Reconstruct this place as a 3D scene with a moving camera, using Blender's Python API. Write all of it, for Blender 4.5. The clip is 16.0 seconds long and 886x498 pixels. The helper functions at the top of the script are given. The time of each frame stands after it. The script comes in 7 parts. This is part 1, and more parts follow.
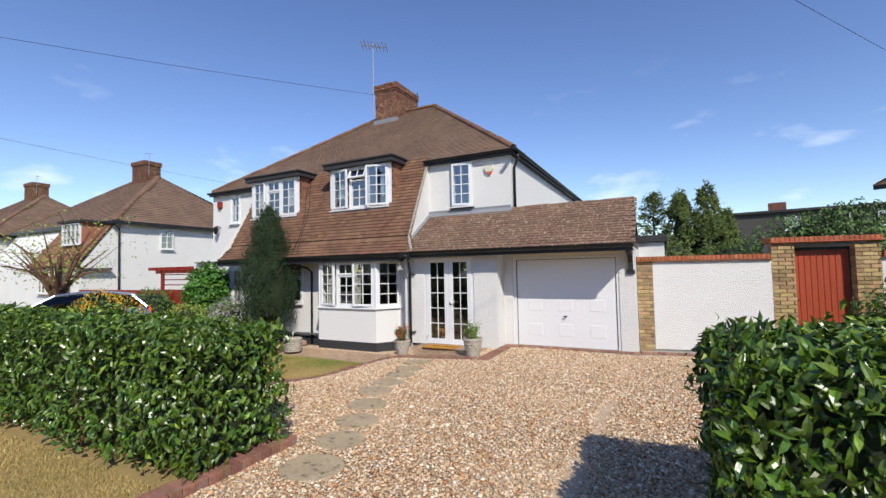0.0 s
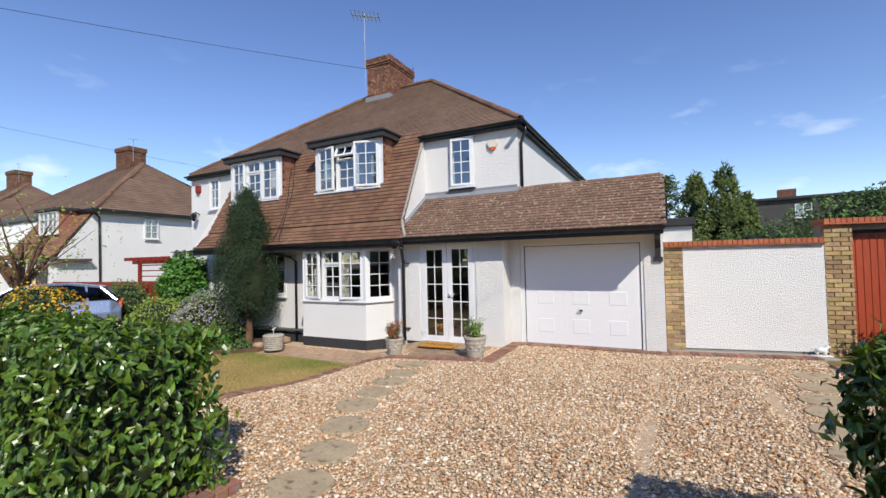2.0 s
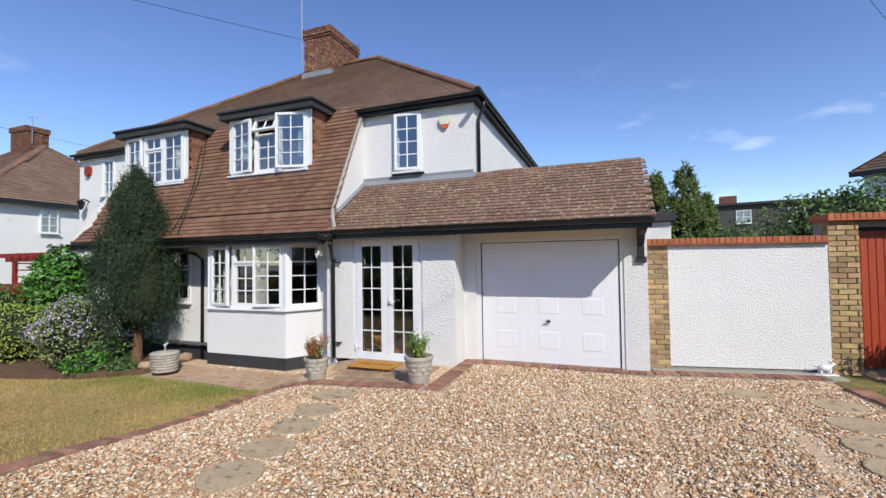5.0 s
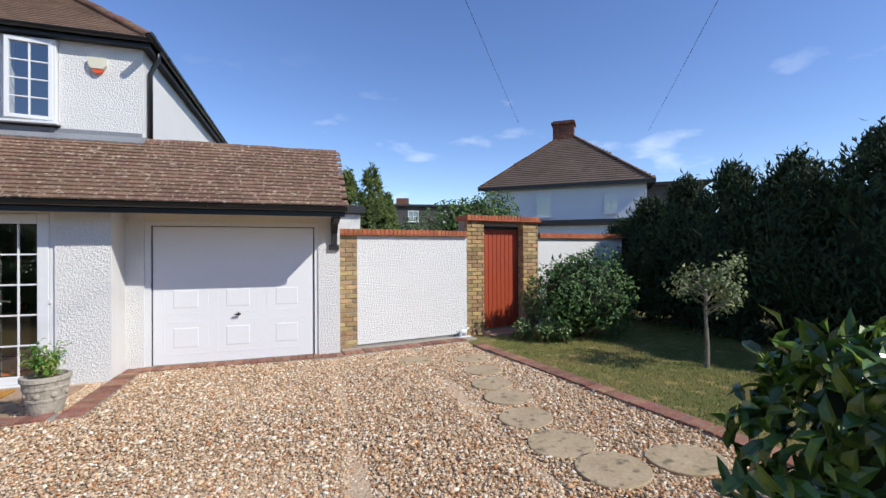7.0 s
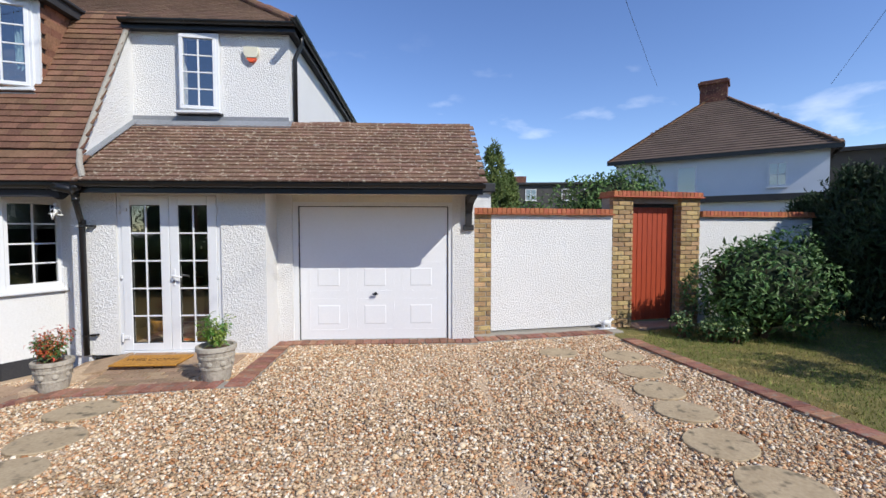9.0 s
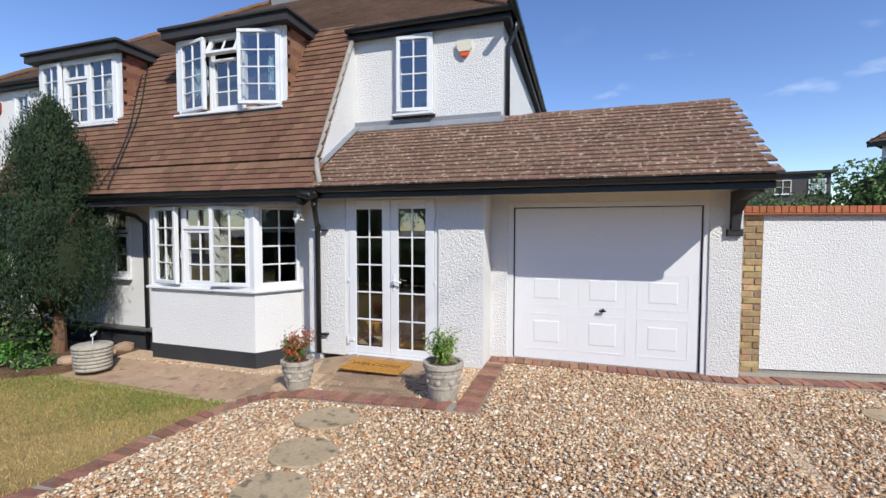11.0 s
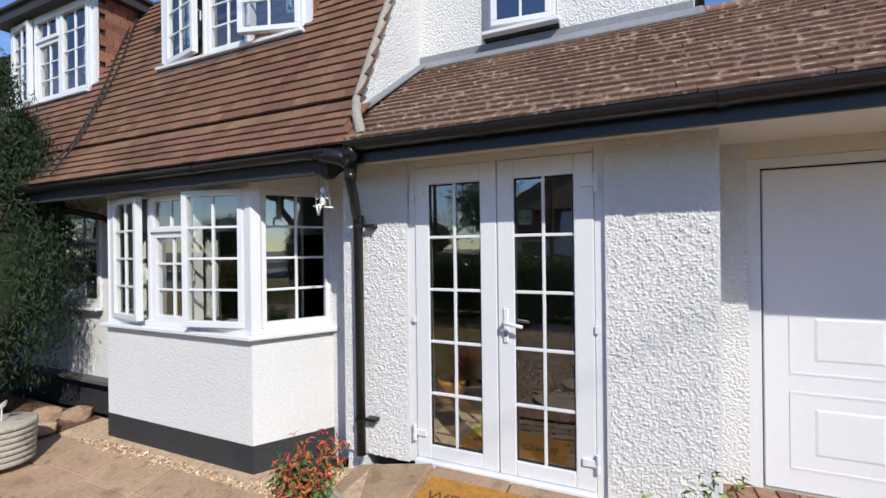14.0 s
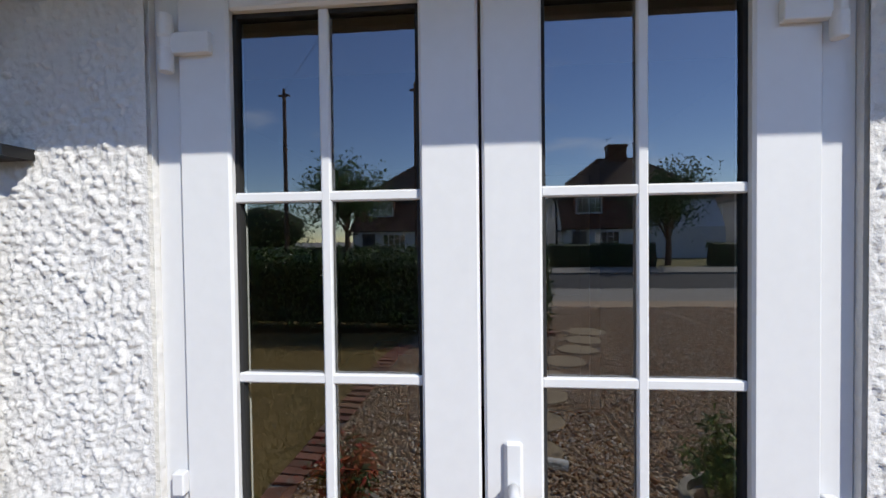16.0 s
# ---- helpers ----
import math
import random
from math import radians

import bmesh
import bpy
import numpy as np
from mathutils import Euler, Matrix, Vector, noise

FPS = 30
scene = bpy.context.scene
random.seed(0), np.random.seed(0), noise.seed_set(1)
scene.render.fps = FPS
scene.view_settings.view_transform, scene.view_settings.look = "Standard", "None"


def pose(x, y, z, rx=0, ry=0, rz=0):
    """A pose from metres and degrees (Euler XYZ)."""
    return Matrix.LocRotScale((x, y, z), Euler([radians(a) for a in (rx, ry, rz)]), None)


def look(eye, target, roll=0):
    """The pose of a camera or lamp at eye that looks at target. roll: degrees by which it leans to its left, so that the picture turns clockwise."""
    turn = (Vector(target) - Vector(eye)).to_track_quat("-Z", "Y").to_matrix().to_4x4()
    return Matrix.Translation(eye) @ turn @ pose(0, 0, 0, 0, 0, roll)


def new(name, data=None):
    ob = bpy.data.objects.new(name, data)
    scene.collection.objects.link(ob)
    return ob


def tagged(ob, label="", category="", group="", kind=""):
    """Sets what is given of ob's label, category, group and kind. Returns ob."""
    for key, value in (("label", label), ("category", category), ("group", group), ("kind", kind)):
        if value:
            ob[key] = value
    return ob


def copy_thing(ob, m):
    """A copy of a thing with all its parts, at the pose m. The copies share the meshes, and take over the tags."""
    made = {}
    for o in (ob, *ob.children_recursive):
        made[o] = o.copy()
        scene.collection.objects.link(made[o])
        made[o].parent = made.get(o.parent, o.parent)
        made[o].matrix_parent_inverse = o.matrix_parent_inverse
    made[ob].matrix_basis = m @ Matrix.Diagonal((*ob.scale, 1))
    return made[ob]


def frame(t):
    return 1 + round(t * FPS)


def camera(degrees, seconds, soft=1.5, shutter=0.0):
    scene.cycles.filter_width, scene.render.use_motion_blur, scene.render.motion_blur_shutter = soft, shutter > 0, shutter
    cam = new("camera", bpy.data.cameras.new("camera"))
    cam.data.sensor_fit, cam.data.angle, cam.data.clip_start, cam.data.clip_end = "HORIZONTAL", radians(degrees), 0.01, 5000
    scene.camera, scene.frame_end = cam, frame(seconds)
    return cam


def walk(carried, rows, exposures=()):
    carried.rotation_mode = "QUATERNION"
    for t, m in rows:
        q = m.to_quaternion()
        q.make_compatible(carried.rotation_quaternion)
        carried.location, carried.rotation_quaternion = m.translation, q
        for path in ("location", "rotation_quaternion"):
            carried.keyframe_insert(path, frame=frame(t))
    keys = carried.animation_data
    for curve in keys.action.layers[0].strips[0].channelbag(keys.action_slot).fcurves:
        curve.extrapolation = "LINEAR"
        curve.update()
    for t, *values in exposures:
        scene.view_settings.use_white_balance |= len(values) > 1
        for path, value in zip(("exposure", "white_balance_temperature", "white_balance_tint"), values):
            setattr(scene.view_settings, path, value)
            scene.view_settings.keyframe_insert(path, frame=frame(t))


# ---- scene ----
cam = camera(91.4, 16.0)
PATH = [
    (0, (0.519, -0.032, 1.748), (-0.387, 1.748, 1.845), -1.1),
    (0.5, (0.441, 0.118, 1.765), (-0.468, 1.899, 1.828), -1.4),
    (1, (0.313, 0.358, 1.771), (-0.591, 2.141, 1.826), -1.3),
    (1.5, (0.132, 0.666, 1.742), (-0.77, 2.45, 1.797), -1.1),
    (2, (-0.006, 1.058, 1.701), (-0.91, 2.841, 1.754), -1.3),
    (2.5, (-0.092, 1.408, 1.671), (-1.036, 3.17, 1.729), -1.4),
    (3, (-0.208, 1.707, 1.666), (-1.218, 3.432, 1.73), -1.2),
    (3.2, (-0.238, 1.837, 1.648), (-1.266, 3.551, 1.717), -1.2),
    (5.3, (-0.547, 2.654, 1.636), (-1.059, 4.586, 1.7), -0.5),
    (5.5, (-0.551, 2.657, 1.627), (-0.883, 4.628, 1.691), -0.4),
    (6, (-0.603, 2.699, 1.612), (-0.522, 4.697, 1.66), -0.4),
    (6.5, (-0.582, 2.716, 1.595), (-0.204, 4.68, 1.631), -0.4),
    (7, (-0.546, 2.732, 1.585), (0.076, 4.632, 1.592), -0.3),
    (7.5, (-0.522, 2.778, 1.582), (0.235, 4.629, 1.545), -0.2),
    (8, (-0.539, 2.875, 1.572), (0.244, 4.714, 1.504), -0.1),
    (8.5, (-0.619, 3.065, 1.59), (-0.042, 4.978, 1.504), -0.0),
    (9, (-0.794, 3.321, 1.6), (-0.68, 5.316, 1.514), -0.0),
    (9.5, (-1.011, 3.481, 1.698), (-1.22, 5.468, 1.595), 0.1),
    (10, (-1.294, 3.641, 1.703), (-1.709, 5.595, 1.603), 0.1),
    (10.2, (-1.378, 3.689, 1.709), (-1.853, 5.629, 1.607), 0.0),
    (12.3, (-2.261, 4.957, 1.553), (-3.012, 6.811, 1.521), -0.7),
    (12.5, (-2.344, 5.127, 1.548), (-3.136, 6.964, 1.527), -1.0),
    (13, (-2.531, 5.64, 1.531), (-3.338, 7.47, 1.51), -0.9),
    (13.5, (-2.832, 6.012, 1.506), (-3.634, 7.844, 1.5), -0.9),
    (14, (-3.177, 6.396, 1.487), (-3.989, 8.223, 1.485), -0.7),
    (14.5, (-3.48, 6.806, 1.496), (-4.233, 8.659, 1.465), -0.8),
    (15, (-3.813, 7.264, 1.479), (-4.375, 9.183, 1.439), -0.5),
    (15.5, (-3.964, 7.746, 1.456), (-4.292, 9.718, 1.422), -0.5),
    (16, (-3.982, 8.261, 1.476), (-4.165, 10.252, 1.435), -0.7),
]
walk(cam, [(t, look(eye, target, roll)) for t, eye, target, roll in PATH],
     [(0.0, 0.25, 6950, 9), (3.0, 0.28, 6850, 9), (6.5, 0.28, 6600, 8), (16.0, 0.28, 6600, 8)])

# ---- world and sun ----
SUN = Vector((-0.97, 1.0, -1.17)).normalized()
SUN_EL = math.asin(-SUN.z)
world = bpy.data.worlds.new("world")
scene.world = world
world.use_nodes = True
wt = world.node_tree
wt.nodes.clear()
sky = wt.nodes.new("ShaderNodeTexSky")
sky.sky_type = "NISHITA"
sky.sun_disc = False
sky.sun_elevation = SUN_EL
sky.sun_rotation = math.atan2(-SUN.x, -SUN.y)
sky.altitude = 900
sky.air_density, sky.dust_density, sky.ozone_density = 1.0, 0.1, 2.4
wbg = wt.nodes.new("ShaderNodeBackground")
wout = wt.nodes.new("ShaderNodeOutputWorld")
# small fair-weather clouds low over the horizon
wco = wt.nodes.new("ShaderNodeTexCoord")
wmap = wt.nodes.new("ShaderNodeMapping")
wmap.inputs["Scale"].default_value = (1.0, 1.0, 2.6)
wmap.inputs["Location"].default_value = (1.35, 0.7, 0.45)
wn = wt.nodes.new("ShaderNodeTexNoise")
wn.inputs["Scale"].default_value = 5.2
wn.inputs["Detail"].default_value = 6
wr = wt.nodes.new("ShaderNodeValToRGB")
wr.color_ramp.elements[0].position, wr.color_ramp.elements[1].position = 0.60, 0.76
wr.color_ramp.elements[1].color = (0.62, 0.62, 0.62, 1)
wsep = wt.nodes.new("ShaderNodeSeparateXYZ")
wlow = wt.nodes.new("ShaderNodeMapRange")
for k, v in (("From Min", 0.02), ("From Max", 0.42), ("To Min", 1.0), ("To Max", 0.0)):
    wlow.inputs[k].default_value = v
wmul = wt.nodes.new("ShaderNodeMath")
wmul.operation = "MULTIPLY"
wmix = wt.nodes.new("ShaderNodeMixRGB")
wmix.inputs["Color2"].default_value = (8.5, 8.6, 8.9, 1)
wl = wt.links.new
wl(wco.outputs["Generated"], wmap.inputs["Vector"])
wl(wmap.outputs["Vector"], wn.inputs["Vector"])
wl(wn.outputs["Fac"], wr.inputs["Fac"])
wl(wco.outputs["Generated"], wsep.inputs["Vector"])
wl(wsep.outputs["Z"], wlow.inputs["Value"])
wl(wr.outputs["Color"], wmul.inputs[0])
wl(wlow.outputs["Result"], wmul.inputs[1])
wl(wmul.outputs["Value"], wmix.inputs["Fac"])
whs = wt.nodes.new("ShaderNodeHueSaturation")
whs.inputs["Saturation"].default_value = 1.14
whs.inputs["Hue"].default_value = 0.513
wl(sky.outputs["Color"], whs.inputs["Color"])
wl(whs.outputs["Color"], wmix.inputs["Color1"])
wl(wmix.outputs["Color"], wbg.inputs["Color"])
wl(wbg.outputs["Background"], wout.inputs["Surface"])
wbg.inputs["Strength"].default_value = 0.157
sun_data = bpy.data.lights.new("sun", "SUN")
sun_data.energy, sun_data.angle, sun_data.color = 3.9, radians(0.55), (1.0, 0.965, 0.91)
sun = new("sun", sun_data)
sun.matrix_world = look((12, -12, 20), Vector((12, -12, 20)) + SUN)
# ---- materials ----
def srgb(h):
    c = [int(h[i:i + 2], 16) / 255 for i in (0, 2, 4)]
    return [x / 12.92 if x < 0.04045 else ((x + 0.055) / 1.055) ** 2.4 for x in c]


def material(name, a, b=None, scale=3.0, rough=0.8, bump=0.0, bump_scale=60.0, metal=0.0, c=None, fine=40.0, rnd=0.0, island=0.0,
             spec=0.4, cells=False, depth=0.01, stretch=(1, 1, 1), trans=0.0, cscale=None):
    """Two tones mixed by large and fine noise in world size; bump by noise or cells; rnd varies pieces, island varies joined pieces."""
    m = bpy.data.materials.new(name)
    m.use_nodes = True
    nt = m.node_tree
    p = nt.nodes["Principled BSDF"]
    N, L = nt.nodes.new, nt.links.new
    geo = N("ShaderNodeNewGeometry")
    mp = N("ShaderNodeMapping")
    mp.inputs["Scale"].default_value = stretch
    L(geo.outputs["Position"], mp.inputs["Vector"])
    a = srgb(a) if isinstance(a, str) else a
    b = a if b is None else (srgb(b) if isinstance(b, str) else b)
    n1 = N("ShaderNodeTexNoise")
    n1.inputs["Scale"].default_value, n1.inputs["Detail"].default_value = scale, 4
    n2 = N("ShaderNodeTexNoise")
    n2.inputs["Scale"].default_value, n2.inputs["Detail"].default_value = fine, 3
    L(mp.outputs[0], n1.inputs["Vector"])
    L(mp.outputs[0], n2.inputs["Vector"])
    add = N("ShaderNodeMath")
    add.operation = "ADD"
    L(n1.outputs["Fac"], add.inputs[0])
    L(n2.outputs["Fac"], add.inputs[1])
    mr = N("ShaderNodeMapRange")
    mr.inputs["From Min"].default_value, mr.inputs["From Max"].default_value = 0.72, 1.28
    L(add.outputs[0], mr.inputs["Value"])
    mix = N("ShaderNodeMixRGB")
    mix.inputs["Color1"].default_value, mix.inputs["Color2"].default_value = (*a, 1), (*b, 1)
    L(mr.outputs[0], mix.inputs["Fac"])
    col = mix.outputs[0]
    if c is not None:
        c = srgb(c) if isinstance(c, str) else c
        n3 = N("ShaderNodeTexNoise")
        n3.inputs["Scale"].default_value, n3.inputs["Detail"].default_value = cscale or scale * 2.3 + 1.7, 6
        L(mp.outputs[0], n3.inputs["Vector"])
        r3 = N("ShaderNodeMapRange")
        r3.inputs["From Min"].default_value, r3.inputs["From Max"].default_value = 0.56, 0.68
        L(n3.outputs["Fac"], r3.inputs["Value"])
        mc = N("ShaderNodeMixRGB")
        mc.inputs["Color2"].default_value = (*c, 1)
        L(r3.outputs[0], mc.inputs["Fac"])
        L(col, mc.inputs["Color1"])
        col = mc.outputs[0]
    for amount, src in ((rnd, "obj"), (island, "isl")):
        if amount:
            if src == "obj":
                o = N("ShaderNodeObjectInfo").outputs["Random"]
            else:
                o = geo.outputs["Random Per Island"]
            hv = N("ShaderNodeHueSaturation")
            v = N("ShaderNodeMapRange")
            v.inputs["To Min"].default_value, v.inputs["To Max"].default_value = 1 - amount, 1 + amount
            L(o, v.inputs["Value"])
            L(v.outputs[0], hv.inputs["Value"])
            h = N("ShaderNodeMapRange")
            h.inputs["To Min"].default_value, h.inputs["To Max"].default_value = 0.5 - amount * 0.05, 0.5 + amount * 0.05
            w = N("ShaderNodeMath")
            w.operation = "FRACT"
            w2 = N("ShaderNodeMath")
            w2.operation = "MULTIPLY"
            w2.inputs[1].default_value = 7.13
            L(o, w2.inputs[0])
            L(w2.outputs[0], w.inputs[0])
            L(w.outputs[0], h.inputs["Value"])
            L(h.outputs[0], hv.inputs["Hue"])
            L(col, hv.inputs["Color"])
            col = hv.outputs[0]
    L(col, p.inputs["Base Color"])
    rr = N("ShaderNodeMapRange")
    rr.inputs["To Min"].default_value, rr.inputs["To Max"].default_value = max(0.02, rough - 0.1), min(1, rough + 0.1)
    L(n2.outputs["Fac"], rr.inputs["Value"])
    L(rr.outputs[0], p.inputs["Roughness"])
    p.inputs["Metallic"].default_value = metal
    p.inputs["Specular IOR Level"].default_value = spec
    if trans:
        p.inputs["Subsurface Weight"].default_value = 0.0
    if bump:
        if cells:
            t = N("ShaderNodeTexVoronoi")
            t.feature = "SMOOTH_F1"
            t.inputs["Scale"].default_value = bump_scale
            o = t.outputs["Distance"]
            nn = N("ShaderNodeTexNoise")
            nn.inputs["Scale"].default_value, nn.inputs["Detail"].default_value = bump_scale * 0.8, 5
            L(mp.outputs[0], nn.inputs["Vector"])
            ad = N("ShaderNodeMath")
            ad.operation = "SUBTRACT"
            L(nn.outputs["Fac"], ad.inputs[0])
            L(o, ad.inputs[1])
            o = ad.outputs[0]
        else:
            t = N("ShaderNodeTexNoise")
            t.inputs["Scale"].default_value, t.inputs["Detail"].default_value = bump_scale, 5
            o = t.outputs["Fac"]
        L(mp.outputs[0], t.inputs["Vector"])
        bp = N("ShaderNodeBump")
        bp.inputs["Strength"].default_value, bp.inputs["Distance"].default_value = bump, depth
        L(o, bp.inputs["Height"])
        L(bp.outputs[0], p.inputs["Normal"])
    return m


def glass_material(name, tint=(0.9, 0.95, 0.93), ior=3.3):
    m = bpy.data.materials.new(name)
    m.use_nodes = True
    nt = m.node_tree
    nt.nodes.clear()
    N, L = nt.nodes.new, nt.links.new
    out, mixs, tr, gl, fr = (N("ShaderNodeOutputMaterial"), N("ShaderNodeMixShader"), N("ShaderNodeBsdfTransparent"),
                             N("ShaderNodeBsdfGlossy"), N("ShaderNodeFresnel"))
    tr.inputs["Color"].default_value = (*tint, 1)
    gl.inputs["Roughness"].default_value = 0.004
    fr.inputs["IOR"].default_value = ior
    L(fr.outputs[0], mixs.inputs["Fac"])
    L(tr.outputs[0], mixs.inputs[1])
    L(gl.outputs[0], mixs.inputs[2])
    L(mixs.outputs[0], out.inputs["Surface"])
    return m


def clear_material(name):
    """The hidden faces of a pane: light passes straight on."""
    m = bpy.data.materials.new(name)
    m.use_nodes = True
    nt = m.node_tree
    nt.nodes.clear()
    out, tr = nt.nodes.new("ShaderNodeOutputMaterial"), nt.nodes.new("ShaderNodeBsdfTransparent")
    nt.links.new(tr.outputs[0], out.inputs["Surface"])
    return m


def pebble_material(name, tones):
    """Stones of several kinds, one tone a stone, each a little mottled."""
    m = material(name, "ffffff", "e6e2da", 40.0, 0.82, 0.2, 140, fine=160.0)
    nt = m.node_tree
    N, L = nt.nodes.new, nt.links.new
    p = nt.nodes["Principled BSDF"]
    base = p.inputs["Base Color"].links[0].from_socket
    ramp = N("ShaderNodeValToRGB")
    ramp.color_ramp.interpolation = "CONSTANT"
    while len(ramp.color_ramp.elements) < len(tones):
        ramp.color_ramp.elements.new(0.5)
    for k, t in enumerate(tones):
        ramp.color_ramp.elements[k].position = k / len(tones)
        ramp.color_ramp.elements[k].color = (*srgb(t), 1)
    L(N("ShaderNodeNewGeometry").outputs["Random Per Island"], ramp.inputs["Fac"])
    mul = N("ShaderNodeMixRGB")
    mul.blend_type = "MULTIPLY"
    mul.inputs["Fac"].default_value = 1.0
    L(ramp.outputs["Color"], mul.inputs["Color1"])
    L(base, mul.inputs["Color2"])
    L(mul.outputs["Color"], p.inputs["Base Color"])
    return m


M_DASH = material("roughcast_white", (0.715, 0.705, 0.685), (0.66, 0.65, 0.63), 1.2, 0.9, 0.8, 70, cells=True, depth=0.012)
M_DASH_GEO = material("roughcast_white_relief", (0.70, 0.69, 0.67), (0.64, 0.63, 0.61), 1.2, 0.9, 0.5, 120, depth=0.006)
M_RENDER = material("smooth_render_white", (0.715, 0.705, 0.685), (0.66, 0.65, 0.63), 1.0, 0.85, 0.55, 48, depth=0.012)
M_UPVC = material("white_upvc", (0.72, 0.725, 0.73), (0.69, 0.695, 0.70), 2, 0.35, spec=0.5)
M_CREAM = material("cream_painted_wood", (0.74, 0.70, 0.60), (0.66, 0.62, 0.52), 2, 0.6, 0.15, 30)
M_DOORW = material("garage_door_white", (0.75, 0.75, 0.76), (0.72, 0.72, 0.73), 1, 0.4, 0.05, 90)
M_BLACK = material("black_plastic_gutter", (0.008, 0.008, 0.009), (0.013, 0.013, 0.013), 3, 0.33, spec=0.45)
M_BLACKP = material("black_masonry_paint", (0.025, 0.025, 0.028), (0.04, 0.04, 0.042), 2, 0.75, 0.4, 40)
M_TILE = material("clay_roof_tile", "7e5d49", "644837", 1.6, 0.92, 0.5, 60, rnd=0.22, depth=0.004)
M_TILEJ = material("clay_roof_tile_mass", "846b5a", "6d5748", 0.8, 0.93, 0.35, 70, island=0.13, depth=0.004)
M_TILEC = material("catslide_roof_tile_mass", "7e5d49", "644837", 1.6, 0.92, 0.5, 60, island=0.22, depth=0.004)
M_TILEL = material("lichened_roof_tile", "7f6351", "6a5041", 1.5, 0.92, 0.45, 60, c="b6a792", cscale=21.0, rnd=0.17, depth=0.004)
M_TILELJ = material("lichened_roof_tile_mass", "7f6351", "6a5041", 1.5, 0.92, 0.45, 60, c="b6a792", cscale=21.0, island=0.17, depth=0.004)
M_TILER = material("tile_hanging_red", "8d6650", "714e3b", 2, 0.88, 0.3, 70, rnd=0.2, island=0.2)
M_TILEDK = material("dark_brown_roof_tile_mass", "6b5a50", "574940", 0.8, 0.93, 0.35, 70, island=0.1, depth=0.004)
M_UNDER = material("roof_underlay", (0.05, 0.035, 0.03), (0.03, 0.022, 0.02), 3, 0.9)
M_LEAD = material("lead_flashing", (0.24, 0.25, 0.27), (0.17, 0.18, 0.19), 3, 0.65, 0.3, 20)
M_BRICKY = material("yellow_stock_brick", "b0906a", "937654", 9, 0.9, 0.6, 60, c="857460", rnd=0.32, island=0.3, depth=0.005)
M_BRICKR = material("red_brick", "9a5a44", "7a4234", 7, 0.9, 0.5, 60, rnd=0.3, island=0.3, depth=0.004)
M_BRICKE = material("edging_brick", "9a6a5a", "7a5044", 7, 0.9, 0.5, 60, c="7e7468", rnd=0.28, island=0.25, depth=0.004)
M_BRICKC = material("chimney_brick", "6d4c3b", "523729", 5, 0.9, 0.5, 50, c="9a8058", rnd=0.35, island=0.35, depth=0.004)
M_COPING = material("terracotta_coping", "b0644a", "955038", 4, 0.85, 0.4, 50, rnd=0.2, island=0.2)
M_MORTAR = material("mortar", (0.36, 0.33, 0.28), (0.27, 0.25, 0.21), 6, 0.95, 0.5, 90)
M_GATE = material("red_brown_gate_paint", "a8482c", "8f3a22", 2, 0.5, 0.3, 40, stretch=(1, 1, 0.12))
M_GRAVELB = material("gravel_bed", "d2b898", "b0967a", 16, 0.95, 0.8, 75, cells=True, depth=0.014)
M_PEBBLE = pebble_material("pebbles", ("957f64", "c6a888", "e3ccae", "d2a780", "bfac96", "f0e4d0", "ad7c54", "dac09c"))
M_STONE = material("stepping_stone", "b5a284", "9e8b6e", 4, 0.92, 0.5, 45, c="6f6450")
M_PAVING = material("paving_slab", "b0957b", "977c63", 2.5, 0.9, 0.4, 40, c="857059", rnd=0.1)
M_SETT = material("grey_block_paver", "a0886f", "86705a", 6, 0.92, 0.5, 50, rnd=0.18)
M_SOIL = material("dry_soil", "6e5540", "4e3b2b", 5, 0.97, 0.9, 30, depth=0.03)
M_LAWN = material("dry_lawn", "8f7d4c", "aa905e", 1.1, 0.95, 0.8, 80, c="a68c5a", depth=0.02)
M_LAWNG = material("green_lawn", "5f6230", "7c7042", 0.9, 0.95, 0.8, 80, c="a08a58", depth=0.02)
M_BLADE = material("grass_blades", "8f8248", "b89e68", 0.9, 0.8, island=0.35)
M_BLADEG = material("green_grass_blades", "5a752e", "8a8846", 0.9, 0.8, c="a8905a", cscale=0.9, island=0.35)
M_LAUREL = material("laurel_leaf", "3a5518", "50691f", 3, 0.33, 0.1, 40, island=0.45, spec=0.6)
# young shoots; on hedge tops this pale tone also stands for sunlight
M_LAURELY = material("young_and_lit_laurel_leaf", "66802a", "7a9038", 3, 0.4, island=0.3, spec=0.5)
# near-black tone: the shade deep among leaves, put into colour
M_SHADE_CORE = material("foliage_shade_core", (0.012, 0.022, 0.006), (0.02, 0.03, 0.01), 8, 0.9, 0.6, 30)
M_YEW = material("conifer_needles", "1f2e16", "31452a", 3, 0.8, island=0.4)
M_LEYL = material("leylandii_foliage", "24331a", "324626", 1.5, 0.8, island=0.4)
M_SHRUB = material("shrub_leaf", "3b5a26", "52703a", 3, 0.6, island=0.35)
M_SHRUBL = material("light_shrub_leaf", "7d9240", "94a04a", 3, 0.6, island=0.3)
M_VARIEG = material("variegated_leaf", "8b8e66", "5f6f35", 12, 0.55, island=0.45)
M_CEDAR = material("cedar_foliage", "47592b", "68743a", 2, 0.75, island=0.4)
M_TREE = material("tree_leaf", "46612c", "5b743a", 2, 0.6, island=0.4)
M_IVY = material("climber_leaf", "4c7a2a", "3c6620", 3, 0.45, island=0.4)
M_RED = material("red_foliage", "a8402c", "c06a3a", 6, 0.6, island=0.4)
